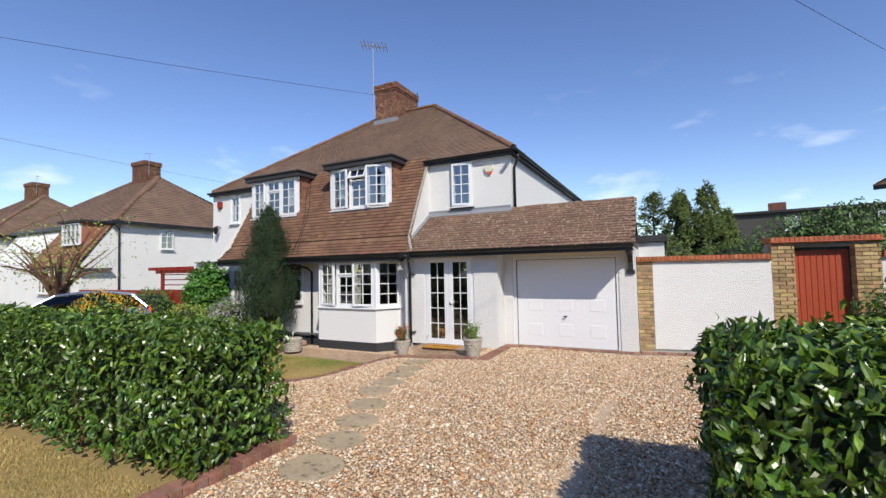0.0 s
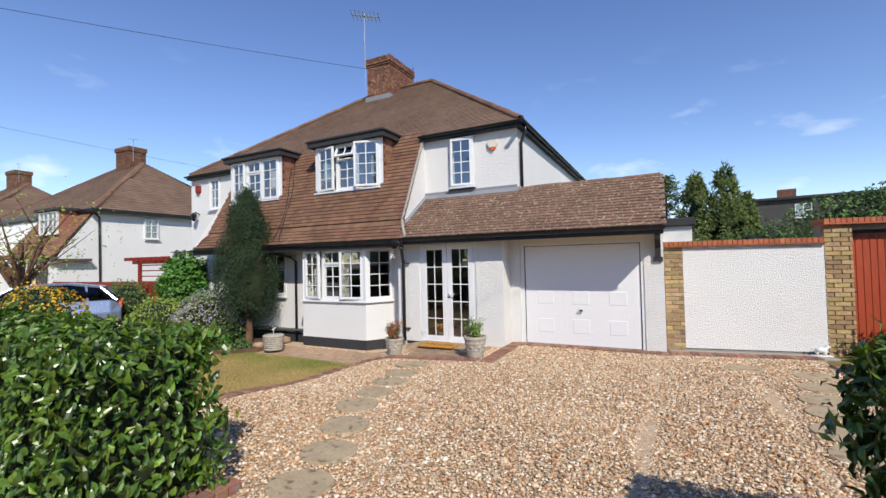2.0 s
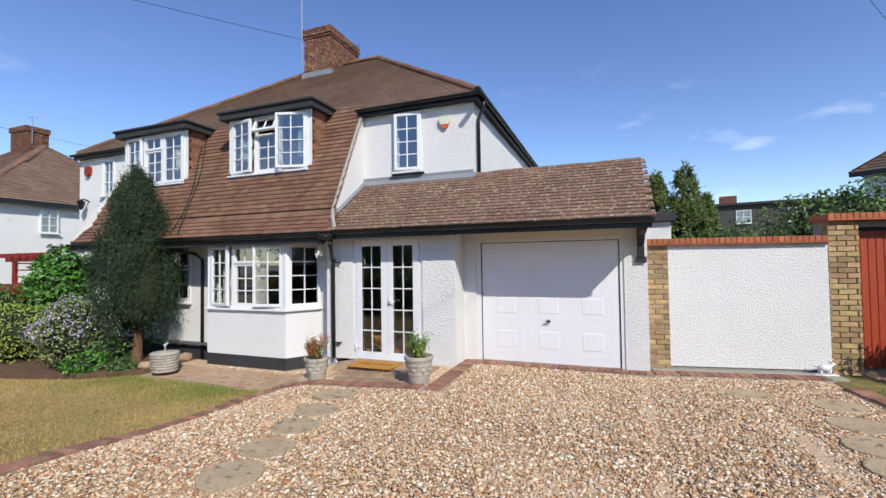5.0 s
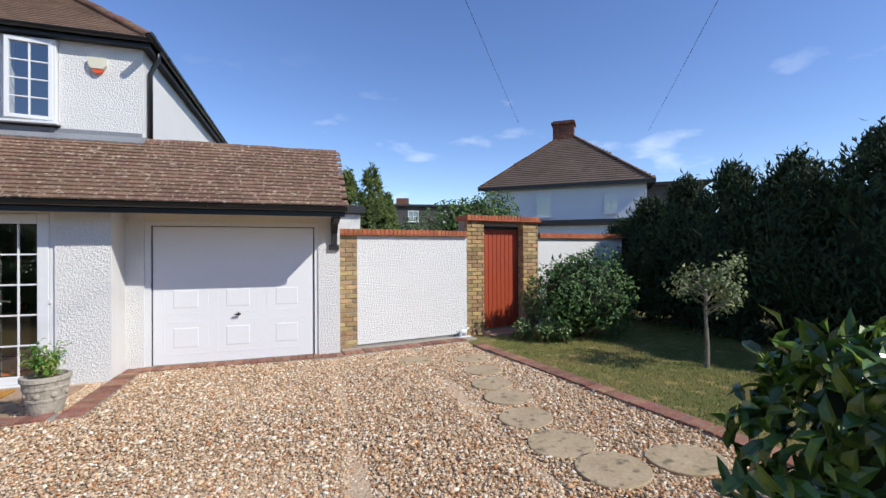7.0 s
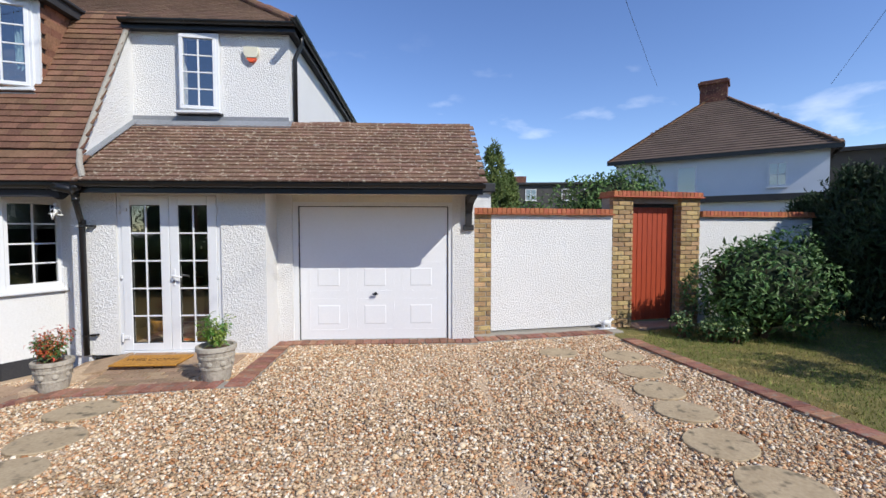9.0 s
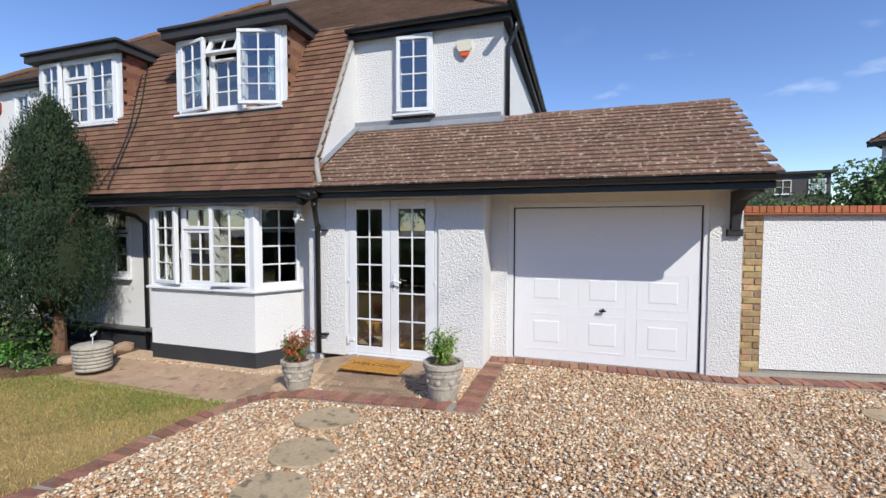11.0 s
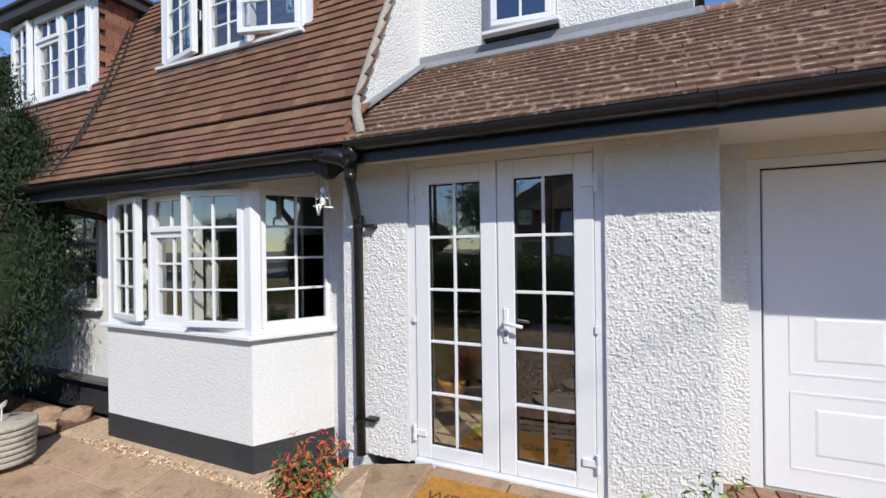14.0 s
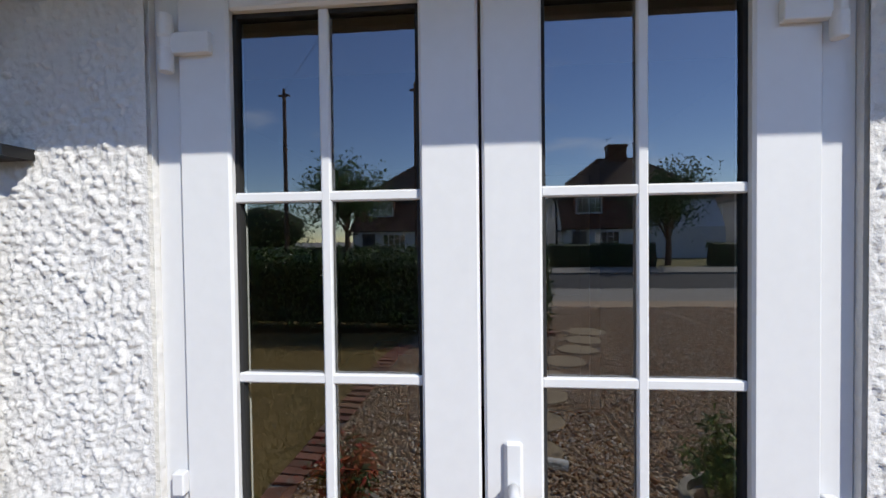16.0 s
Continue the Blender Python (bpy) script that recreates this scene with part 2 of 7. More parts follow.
M_YELLOW = material("yellow_flower", "d0a02a", "b98a20", 6, 0.7, island=0.3)
M_LILAC = material("lilac_flower", "b9b0c4", "8d849c", 6, 0.7, island=0.3)
M_PALE = material("pale_green_flower", "b5c48a", "93a868", 6, 0.7, island=0.3)
M_BARK = material("bark", "7a5a44", "54402f", 12, 0.95, 0.9, 40, stretch=(1, 1, 0.3))
M_BARKG = material("pale_bark", "8d8778", "6a6456", 12, 0.9, 0.6, 40)
M_POT = material("stone_planter", "b3ab9c", "9a9284", 7, 0.95, 0.5, 60, c="857d70")
M_MAT = material("coir_doormat", "c08a3c", "a87630", 20, 0.98, 0.8, 200)
M_INK = material("mat_lettering", "6a4a22", "5a3e1c", 20, 0.98)
M_GLASS = glass_material("window_glass")
M_CLEAR = clear_material("pane_inner_face")
M_GLASSD = glass_material("car_glass", (0.12, 0.14, 0.15), 1.6)
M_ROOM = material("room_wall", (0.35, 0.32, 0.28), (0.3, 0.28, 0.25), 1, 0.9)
# darker copy of room_wall: the dimness of unlit rooms is in its colour
M_ROOM_SHADE = material("room_wall_shade_tone", (0.12, 0.11, 0.10), (0.09, 0.085, 0.08), 1, 0.9)
M_WOODF = material("wooden_floor", "6f4c2e", "5a3c22", 4, 0.5, stretch=(6, 1, 1))
M_BLIND = material("grey_green_blind", (0.34, 0.37, 0.35), (0.29, 0.32, 0.30), 3, 0.9)
M_CURT = material("white_curtain", (0.70, 0.70, 0.68), (0.6, 0.6, 0.58), 6, 0.9)
M_BLUEC = material("pale_blue_curtain", "a8c4c8", "8aa8ae", 6, 0.9)
M_ASPHALT = material("asphalt", (0.055, 0.055, 0.055), (0.04, 0.04, 0.04), 2, 0.95, 0.6, 150)
M_CONC = material("concrete_paving", (0.36, 0.33, 0.28), (0.27, 0.25, 0.21), 2, 0.95, 0.4, 60)
M_CHROME = material("chrome", (0.75, 0.75, 0.75), metal=1.0, rough=0.2)
M_STEEL = material("galvanised_metal", (0.55, 0.55, 0.56), (0.45, 0.45, 0.46), metal=0.9, rough=0.4)
M_CARB = material("silver_blue_car_paint", "8f9db4", "8694ab", 1, 0.25, metal=0.5, spec=0.6)
M_RUBBER = material("rubber", (0.02, 0.02, 0.02), rough=0.8)
M_REDP = material("red_stained_timber", "8f2f22", "7c2a1e", 3, 0.6, 0.2, 30)
M_ORANGE = material("red_lens", (0.75, 0.10, 0.03), rough=0.3)
M_BELL = material("alarm_box_cream", (0.66, 0.63, 0.50), (0.62, 0.59, 0.46), 3, 0.4)
M_PEWTER = material("pale_metal_ornament", (0.8, 0.8, 0.78), (0.7, 0.7, 0.68), 20, 0.4, metal=0.1)
M_RNWALL = material("pale_painted_wall", (0.70, 0.72, 0.74), (0.64, 0.66, 0.68), 1, 0.85, 0.3, 30)
M_DARKTILE = material("dark_slate_hanging", (0.07, 0.065, 0.062), (0.05, 0.047, 0.045), 2, 0.85, island=0.2)
M_POTC = material("terracotta_pot", "9a5238", "84442e", 4, 0.85)
# ---- building helpers ----
def bx(bm, x0, x1, y0, y1, z0, z1, m=None):
    vs = [bm.verts.new((x, y, z)) for x in (x0, x1) for y in (y0, y1) for z in (z0, z1)]
    for f in ((0, 1, 3, 2), (4, 6, 7, 5), (0, 4, 5, 1), (2, 3, 7, 6), (0, 2, 6, 4), (1, 5, 7, 3)):
        bm.faces.new([vs[i] for i in f])
    if m is not None:
        bmesh.ops.transform(bm, matrix=m, verts=vs)
    return vs


def prism(bm, pts, axis, a, b):
    """A closed polygon (two coordinates) swept along an axis from a to b."""
    def at(p, v):
        return {"x": (v, p[0], p[1]), "y": (p[0], v, p[1]), "z": (p[0], p[1], v)}[axis]
    lo, hi = [bm.verts.new(at(p, a)) for p in pts], [bm.verts.new(at(p, b)) for p in pts]
    bm.faces.new(lo), bm.faces.new(hi[::-1])
    for i in range(len(pts)):
        j = (i + 1) % len(pts)
        bm.faces.new((lo[i], hi[i], hi[j], lo[j]))
    return lo + hi


def slab(bm, pts, thick):
    """A flat polygon in space given thickness against its normal."""
    a, b, c = (Vector(p) for p in pts[:3])
    n = (b - a).cross(c - a).normalized() * thick
    top, bot = [bm.verts.new(p) for p in pts], [bm.verts.new(Vector(p) - n) for p in pts]
    bm.faces.new(top), bm.faces.new(bot[::-1])
    for i in range(len(pts)):
        j = (i + 1) % len(pts)
        bm.faces.new((top[j], top[i], bot[i], bot[j]))


def lathe(bm, profile, x=0, y=0, seg=24, squash=None):
    rings = []
    for r, z in profile:
        rings.append([bm.verts.new((x + r * math.cos(2 * math.pi * i / seg), y + r * math.sin(2 * math.pi * i / seg), z)) for i in range(seg)])
    for a, b in zip(rings, rings[1:]):
        for i in range(seg):
            j = (i + 1) % seg
            bm.faces.new((a[i], a[j], b[j], b[i]))
    bm.faces.new(rings[0][::-1]), bm.faces.new(rings[-1])


def tube(bm, pts, r, seg=8, r2=None):
    """A round bar through points, tapering to r2."""
    pts = [Vector(p) for p in pts]
    r2 = r if r2 is None else r2
    rings = []
    for i, p in enumerate(pts):
        d = (pts[min(i + 1, len(pts) - 1)] - pts[max(i - 1, 0)]).normalized()
        u = d.cross(Vector((0, 0, 1)) if abs(d.z) < 0.95 else Vector((1, 0, 0))).normalized()
        w = d.cross(u)
        k = r + (r2 - r) * i / max(1, len(pts) - 1)
        rings.append([bm.verts.new(p + k * (math.cos(2 * math.pi * q / seg) * u + math.sin(2 * math.pi * q / seg) * w)) for q in range(seg)])
    for a, b in zip(rings, rings[1:]):
        for q in range(seg):
            s = (q + 1) % seg
            bm.faces.new((a[q], a[s], b[s], b[q]))
    bm.faces.new(rings[0][::-1]), bm.faces.new(rings[-1])


def finish(bm, name, mat, smooth=False, bevel=0.0):
    if bevel:
        bmesh.ops.bevel(bm, geom=list(bm.edges), offset=bevel, segments=1, affect="EDGES", clamp_overlap=True)
    bmesh.ops.recalc_face_normals(bm, faces=list(bm.faces))
    me = bpy.data.meshes.new(name)
    bm.to_mesh(me)
    bm.free()
    me.materials.append(mat)
    if smooth:
        me.shade_smooth()
    return me


def part(name, bm, mat, parent=None, label="", smooth=False, bevel=0.0, m=None):
    ob = new(name, finish(bm, name, mat, smooth, bevel))
    if parent is not None:
        ob.parent = parent
    if m is not None:
        ob.matrix_basis = m
    return tagged(ob, label)


def glass_pane(bm, parent):
    """A thin pane whose outer face mirrors and whose other faces are clear."""
    ob = part("pane", bm, M_GLASS, parent)
    ob.data.materials.append(M_CLEAR)
    for f in ob.data.polygons:
        f.material_index = 0 if f.normal.y < -0.5 else 1
    ob.visible_shadow = False
    return ob


def thing(name, label, category, m=None, group="", kind=""):
    ob = new(name)
    if m is not None:
        ob.matrix_basis = m
    return tagged(ob, label, category, group, kind)


def single(name, bm, mat, label, category, kind="", group="", smooth=False, bevel=0.0, m=None):
    return tagged(part(name, bm, mat, None, "", smooth, bevel, m), label, category, group, kind)


def raw_mesh(name, verts, faces, mat, smooth=False):
    """A mesh out of arrays: verts (n, 3), faces (k, 3 or 4)."""
    me = bpy.data.meshes.new(name)
    n = faces.shape[1]
    me.vertices.add(len(verts))
    me.vertices.foreach_set("co", np.ascontiguousarray(verts, dtype=np.float32).ravel())
    me.loops.add(faces.size)
    me.loops.foreach_set("vertex_index", np.ascontiguousarray(faces, dtype=np.int32).ravel())
    me.polygons.add(len(faces))
    me.polygons.foreach_set("loop_start", np.arange(0, faces.size, n, dtype=np.int32))
    me.update(calc_edges=True)
    me.validate()
    me.materials.append(mat)
    if smooth:
        me.shade_smooth()
    else:
        me.shade_flat()
    return me


def unit(v):
    return v / np.maximum(np.linalg.norm(v, axis=1, keepdims=True), 1e-9)


def leaf_mesh(name, pos, nor, length, width, mat, rng, droop=0.25, jitter=0.6, along=None, full=False):
    """Many bent leaves, each of four triangles: at pos, facing about nor, with a random spin."""
    n = len(pos)
    nn = unit(nor + jitter * rng.normal(size=(n, 3)))
    t = rng.normal(size=(n, 3)) if along is None else along + 0.4 * rng.normal(size=(n, 3))
    t = unit(t - (t * nn).sum(1, keepdims=True) * nn)
    s = np.cross(nn, t)
    L = length * rng.uniform(0.65, 1.25, (n, 1))
    W = width * rng.uniform(0.7, 1.25, (n, 1))
    a = pos
    mid = pos + t * L * 0.5 + nn * L * 0.06
    b = pos + t * L - nn * L * droop
    l, r = mid + s * W * 0.5 + nn * W * 0.22, mid - s * W * 0.5 + nn * W * 0.22
    if full:
        m1, m2 = pos + t * L * 0.28 + nn * L * 0.05, pos + t * L * 0.66 + nn * L * (0.04 - droop * 0.35)
        rim = nn * W * 0.2
        l1, r1 = m1 + s * W * 0.46 + rim, m1 - s * W * 0.46 + rim
        l2, r2 = m2 + s * W * 0.43 + rim, m2 - s * W * 0.43 + rim
        v = np.stack([a, m1, m2, b, l1, l2, r1, r2], 1).reshape(-1, 3)
        k = np.arange(n)[:, None] * 8
        tris = ((0, 1, 4), (4, 1, 2), (4, 2, 5), (5, 2, 3), (0, 6, 1), (6, 2, 1), (6, 7, 2), (7, 3, 2))
        return raw_mesh(name, v, np.concatenate([k + np.array([q]) for q in tris]), mat)
    v = np.stack([a, l, mid, r, b], 1).reshape(-1, 3)
    k = np.arange(n)[:, None] * 5
    f = np.concatenate([k + np.array([[0, 2, 1]]), k + np.array([[0, 3, 2]]), k + np.array([[1, 2, 4]]), k + np.array([[2, 3, 4]])])
    return raw_mesh(name, v, f, mat)


def leaves(name, parent, *args, label="", kind="", **kw):
    ob = new(name, leaf_mesh(name, *args, **kw))
    if parent is not None:
        ob.parent = parent
    return tagged(ob, label, kind=kind or "stuff")


def box_shell(rng, n, x0, x1, y0, y1, z1, depth=0.15, lumps=0.08, bottom=0.05):
    """Points and normals over the sides and top of a clipped hedge, uneven by noise."""
    area = np.array([(y1 - y0) * z1, (y1 - y0) * z1, (x1 - x0) * z1, (x1 - x0) * z1, (x1 - x0) * (y1 - y0)])
    side = rng.choice(5, n, p=area / area.sum())
    p = np.stack([rng.uniform(x0, x1, n), rng.uniform(y0, y1, n), rng.uniform(bottom, z1, n)], 1)
    nor = np.zeros((n, 3))
    for k, (ax, v, sg) in enumerate(((0, x0, -1), (0, x1, 1), (1, y0, -1), (1, y1, 1), (2, z1, 1))):
        s = side == k
        p[s, ax] = v
        nor[s, ax] = sg
    q = p * 2.3
    lump = np.sin(q[:, 0] * 2.1 + 1.3 * np.sin(q[:, 1] * 1.7 + q[:, 2])) + np.sin(q[:, 2] * 2.9 + q[:, 0] * 1.1) + np.sin(q[:, 1] * 2.6 + q[:, 2] * 1.9)
    p = p + nor * (lump[:, None] * lumps / 2 - depth * rng.uniform(0, 1, (n, 1)) ** 1.6)
    nor[:, 2] += 0.35
    return p, unit(nor)


def blob_shell(rng, n, centre, radii, depth=0.3, lumps=0.15, lower=-0.8):
    d = unit(rng.normal(size=(n * 2, 3)))
    d = d[d[:, 2] > lower][:n]
    k = 1 + lumps * (np.sin(d[:, 0] * 5 + centre[0]) + np.sin(d[:, 1] * 6 + d[:, 2] * 4 + centre[1])) - depth * rng.uniform(0, 1, len(d)) ** 1.5
    return np.array(centre) + d * k[:, None] * np.array(radii), unit(d + np.array((0, 0, 0.3)))


def inside(poly, x, y):
    """Which of the points lie in a polygon of the plane."""
    c = np.zeros(len(x), bool)
    j = len(poly) - 1
    for i in range(len(poly)):
        (xi, yi), (xj, yj) = poly[i], poly[j]
        c ^= ((yi > y) != (yj > y)) & (x < (xj - xi) * (y - yi) / (yj - yi + 1e-12) + xi)
        j = i
    return c


def tile_places(origin, u, v, poly, gauge, width, rng, holes=(), loose=0.25):
    """Places of half-bonded roof tiles on a slope: u along the eave, v up the slope; poly in (u, v) metres."""
    us, vs = [p[0] for p in poly], [p[1] for p in poly]
    out = []
    row, b = 0, min(vs)
    while b < max(vs):
        a = np.arange(min(us) + (width / 2 if row % 2 else 0), max(us), width) + width / 2
        ok = inside(poly, a, np.full(len(a), b + gauge / 2))
        for h in holes:
            ok &= ~inside(h, a, np.full(len(a), b + gauge / 2))
        out += [(float(q), b) for q in a[ok]]
        row, b = row + 1, b + gauge
    o, u, v = Vector(origin), Vector(u).normalized(), Vector(v).normalized()
    n = u.cross(v).normalized()
    mats = []
    for a, b in out:
        tip = rng.normal() * 0.008 * loose
        m = Matrix((u, v, n)).transposed().to_4x4()
        m.translation = o + u * (a + rng.normal() * 0.0015 * loose) + v * (b + rng.normal() * 0.003 * loose) + n * 0.012
        mats.append(m @ Matrix.Rotation(radians(-9.5) + tip * 0.6, 4, "X") @ Matrix.Rotation(tip * 0.6, 4, "Z"))
    return mats


TILE_V = np.array([(-1, 0, 0), (1, 0, 0), (1, 1, 0), (-1, 1, 0), (-1, 0, 1), (1, 0, 1), (1, 1, 1), (-1, 1, 1)], float)
TILE_F = np.array([(4, 5, 6, 7), (0, 1, 5, 4), (0, 4, 7, 3), (1, 2, 6, 5)])


def tile_cover(name, parent, mats, mat_piece, mat_mass, width, length, near, thick=0.018):
    """The tiles for which near() holds are pieces of their own, at most 300; the others are one mass."""
    hv = TILE_V * np.array((width / 2 - 0.0012, length, thick))
    me = raw_mesh(name, hv, TILE_F, mat_piece)
    rest, count = [], 0
    for m in mats:
        if count < 300 and near(m.translation):
            ob = new(name, me)
            ob.parent = parent
            ob.matrix_basis = m
            count += 1
        else:
            rest.append(np.array(m))
    if rest:
        r = np.array(rest)
        v = np.einsum("nij,kj->nki", r[:, :3, :3], hv) + r[:, None, :3, 3]
        f = TILE_F[None] + 8 * np.arange(len(r))[:, None, None]
        ob = new(name + "_mass", raw_mesh(name + "_mass", v.reshape(-1, 3), f.reshape(-1, 4), mat_mass))
        ob.parent = parent
        tagged(ob, kind="stuff")
# ---- ground ----
rng = np.random.default_rng(7)
bm = bmesh.new()
bmesh.ops.create_grid(bm, x_segments=2, y_segments=2, size=900)
single("ground", bm, M_CONC, "flat suburban ground reaching the horizon", "ground", "structure", m=pose(0, 0, -0.5))
bm = bmesh.new()
bx(bm, -70, 70, -9.5, -3.2, -0.52, -0.105)
single("road", bm, M_ASPHALT, "grey asphalt residential road", "road", "structure")
bm = bmesh.new()
bx(bm, -70, 70, -3.05, -0.6, -0.52, -0.012)
single("pavement", bm, M_CONC, "worn concrete pavement beside the road", "pavement", "structure")
bm = bmesh.new()
bx(bm, -70, 70, -3.2, -3.05, -0.52, -0.005)
single("kerb", bm, M_CONC, "grey concrete kerb stone line", "kerb", "structure", bevel=0.015)
bm = bmesh.new()
bx(bm, -70, 70, -13, -9.5, -0.52, -0.02)
single("pavement_2", bm, M_CONC, "concrete pavement across the road", "pavement", "structure")
# front garden: falls gently towards the bay side
def smooth(t):
    t = np.clip(t, 0, 1)
    return t * t * (3 - 2 * t)


def gz(x, y):
    fall = smooth((-2.6 - x) / 1.8) * 0.07 * smooth((y - 4.5) / 2) * (1 - smooth((y - 8.2) / 0.7)) + smooth((-4.3 - x) / 1.5) * 0.26 * smooth((y - 4.2) / 2.6)
    return -fall


def sheet(name, label, category, poly, z, mat, cell=0.12):
    """A piece of ground that follows the fall of the garden."""
    xs, ys = [p[0] for p in poly], [p[1] for p in poly]
    gx, gy = np.arange(min(xs), max(xs) + cell, cell), np.arange(min(ys), max(ys) + cell, cell)
    X, Y = np.meshgrid(gx, gy)
    v = np.stack([X, Y, gz(X, Y) + z], -1).reshape(-1, 3)
    n = len(gx)
    i = (np.arange(n - 1)[None] + n * np.arange(len(gy) - 1)[:, None]).reshape(-1)
    f = np.stack([i, i + 1, i + n + 1, i + n], 1)
    c = v[f].mean(1)
    f = f[inside(poly, c[:, 0], c[:, 1])]
    used, f2 = np.unique(f, return_inverse=True)
    ob = new(name, raw_mesh(name, v[used], f2.reshape(f.shape), mat, True))
    return tagged(ob, label, category, kind="structure")


sheet("lawn", "dry mown front lawn, browned by summer", "lawn", [(-13, 3.0), (-5.05, 3.0), (-5.05, 4.0), (-5.36, 6.1), (-5.42, 7.0), (-5.45, 8.0), (-7.9, 8.15), (-13, 9.1)], -0.006, M_LAWN)
sheet("lawn_verge", "dry grass verge before the hedge", "lawn", [(-13, -0.6), (-2.95, -0.6), (-2.95, 3.4), (-5.2, 3.4), (-13, 3.1)], -0.008, M_LAWN)
sheet("lawn_far", "dry ground of the neighbouring front gardens", "lawn", [(-60, -0.6), (-12.9, -0.6), (-12.9, 10), (-60, 10)], -0.02, M_LAWN, 1.0)
sheet("lawn_2", "mown green lawn beside the gravel drive", "lawn", [(2.2, 10.2), (2.30, 9.4), (2.70, 6.8), (2.88, 5.6), (3.08, 3.3), (3.0, -0.6), (14, -0.6), (14, 11)], -0.004, M_LAWNG, 0.2)
sheet("drive", "gravel drive of pink and buff pebbles", "drive", [(-2.95, -0.6), (3.0, -0.6), (3.08, 3.4), (2.86, 5.6), (2.66, 6.8), (2.27, 9.9), (-2.85, 9.9), (-2.85, 7.9), (-5.0, 7.9), (-5.3, 7.6), (-5.4, 7.0), (-5.36, 6.1), (-5.05, 4.0), (-5.05, 3.3), (-2.95, 3.3)], -0.012, M_GRAVELB)
bm = bmesh.new()
bx(bm, -60, 60, 9.9, 60, -0.52, -0.06)
bx(bm, -60, 60, -60, -13, -0.52, -0.03)
single("back_gardens", bm, M_LAWNG, "green ground of the gardens behind the house", "ground", "structure")

# ---- house shell ----
WF, GY, UY = 9.05, 9.565, 10.13          # porch wall, garage door, upper wall
EY, EZ = 8.74, 2.2                      # lower eave
K0, K1, K2, K3 = 1.1875, 2.05, 0.73, 0.753   # slopes: cat-slide foot and face, porch, main roof
BY, BZ = 9.06, 2.58                     # where the cat-slide sweeps up
MX, MY, MZ, PZ = -2.62, 10.0, 4.68, 8.063  # main eave corner and ridge height
CX = -8.25                              # party wall
PY = MY + (PZ - MZ) / K3                # ridge line
PX = MX - (PZ - MZ) / K3


def cat_y(z):
    """The depth of the cat-slide face at a height."""
    return BY + (z - BZ) / K1 if z > BZ else EY + (z - EZ) / K0


def cat_z(y):
    return BZ + K1 * (y - BY) if y > BY else EZ + K0 * (y - EY)


def wall_obj(name, label, boxes, mat):
    bm = bmesh.new()
    for b in boxes:
        bx(bm, *b)
    return single(name, bm, mat, label, "wall", "structure")


def roughcast_panel(name, label, x0, x1, y, z0, z1, step=0.0049, amp=0.0105):
    """A wall face whose thrown dash is real relief; closed behind by a plain block."""
    nx, nz = max(2, int((x1 - x0) / step)), int((z1 - z0) / step)
    xs, zs = np.linspace(x0, x1, nx + 1), np.linspace(z0, z1, nz + 1)
    v = []
    for z in zs:
        for x in xs:
            p = Vector((x * 74, z * 74, y * 3))
            d = abs(noise.noise(p)) * 1.5 + abs(noise.noise(p * 2.03)) * 0.9 + noise.noise(p * 0.45) * 0.3 - 0.45
            e = min(1.0, (x - x0) / 0.02, (x1 - x) / 0.02)
            v.append((x, y - amp * e * max(-0.5, min(d, 0.85)), z))
    i = np.arange(nx)[None] + (nx + 1) * np.arange(nz)[:, None]
    f = np.stack([i, i + 1, i + nx + 2, i + nx + 1], -1).reshape(-1, 4)
    ob = new(name, raw_mesh(name, np.array(v), f, M_DASH_GEO, True))
    back = bmesh.new()
    bx(back, x0, x1, y + 0.012, y + 0.25, z0, z1)
    part("wall_core", back, M_RENDER, ob)
    return tagged(ob, label, "wall", kind="structure")


roughcast_panel("wall_porch_west", "white roughcast wall beside the bay", -5.17, -4.63, WF, 0.0, 2.1)
roughcast_panel("wall_porch_east", "white roughcast pier between porch door and garage", -3.335, -2.77, WF, 0.0, 2.1)
wall_obj("wall_porch_return", "white roughcast return wall beside the garage door", [(-2.99, -2.772, WF + 0.2, GY + 0.3, 0.0, 2.1)], M_DASH)
wall_obj("wall_garage_jamb", "white roughcast jamb of the garage", [(-2.772, -2.56, GY - 0.06, GY + 0.3, 0.0, 2.1)], M_DASH)
wall_obj("wall_garage_pier", "white roughcast pier at the garage corner", [(-0.305, 0.012, GY - 0.05, GY + 6, 0.0, 2.12)], M_DASH)
wall_obj("wall_garage_flat", "white garage side wall under a flat roof", [(-0.27, 0.55, 11.3, 15.5, 0.0, 2.3)], M_RENDER)
bm = bmesh.new()
bx(bm, -2.8, 0.62, 11.2, 15.6, 2.3, 2.47)
single("garage_flat_roof", bm, M_BLACKP, "black-edged flat felt garage roof", "roof", "structure", bevel=0.02)
# upper storey, right half
wall_obj("wall_upper", "white roughcast upper wall with one window", [(-5.12, -4.35, UY, UY + 0.2, 3.0, 4.67), (-3.76, -2.75, UY, UY + 0.2, 3.0, 4.67),
                                                                     (-4.35, -3.76, UY, UY + 0.2, 3.0, 3.37), (-4.35, -3.76, UY, UY + 0.2, 4.53, 4.67)], M_DASH)
wall_obj("wall_east", "white rendered side wall of the house", [(-2.95, -2.75, UY + 0.2, 20.0, 0.0, 4.67)], M_RENDER)
bm = bmesh.new()
prism(bm, [(8.98, 2.36), (UY + 0.02, 3.12), (UY + 0.02, 4.66), (cat_y(4.7), 4.7), (BY + 0.02, BZ - 0.02)], "x", -5.12, -5.045)
single("wall_cheek", bm, M_DASH, "white roughcast triangular cheek above the porch roof", "wall", "structure")
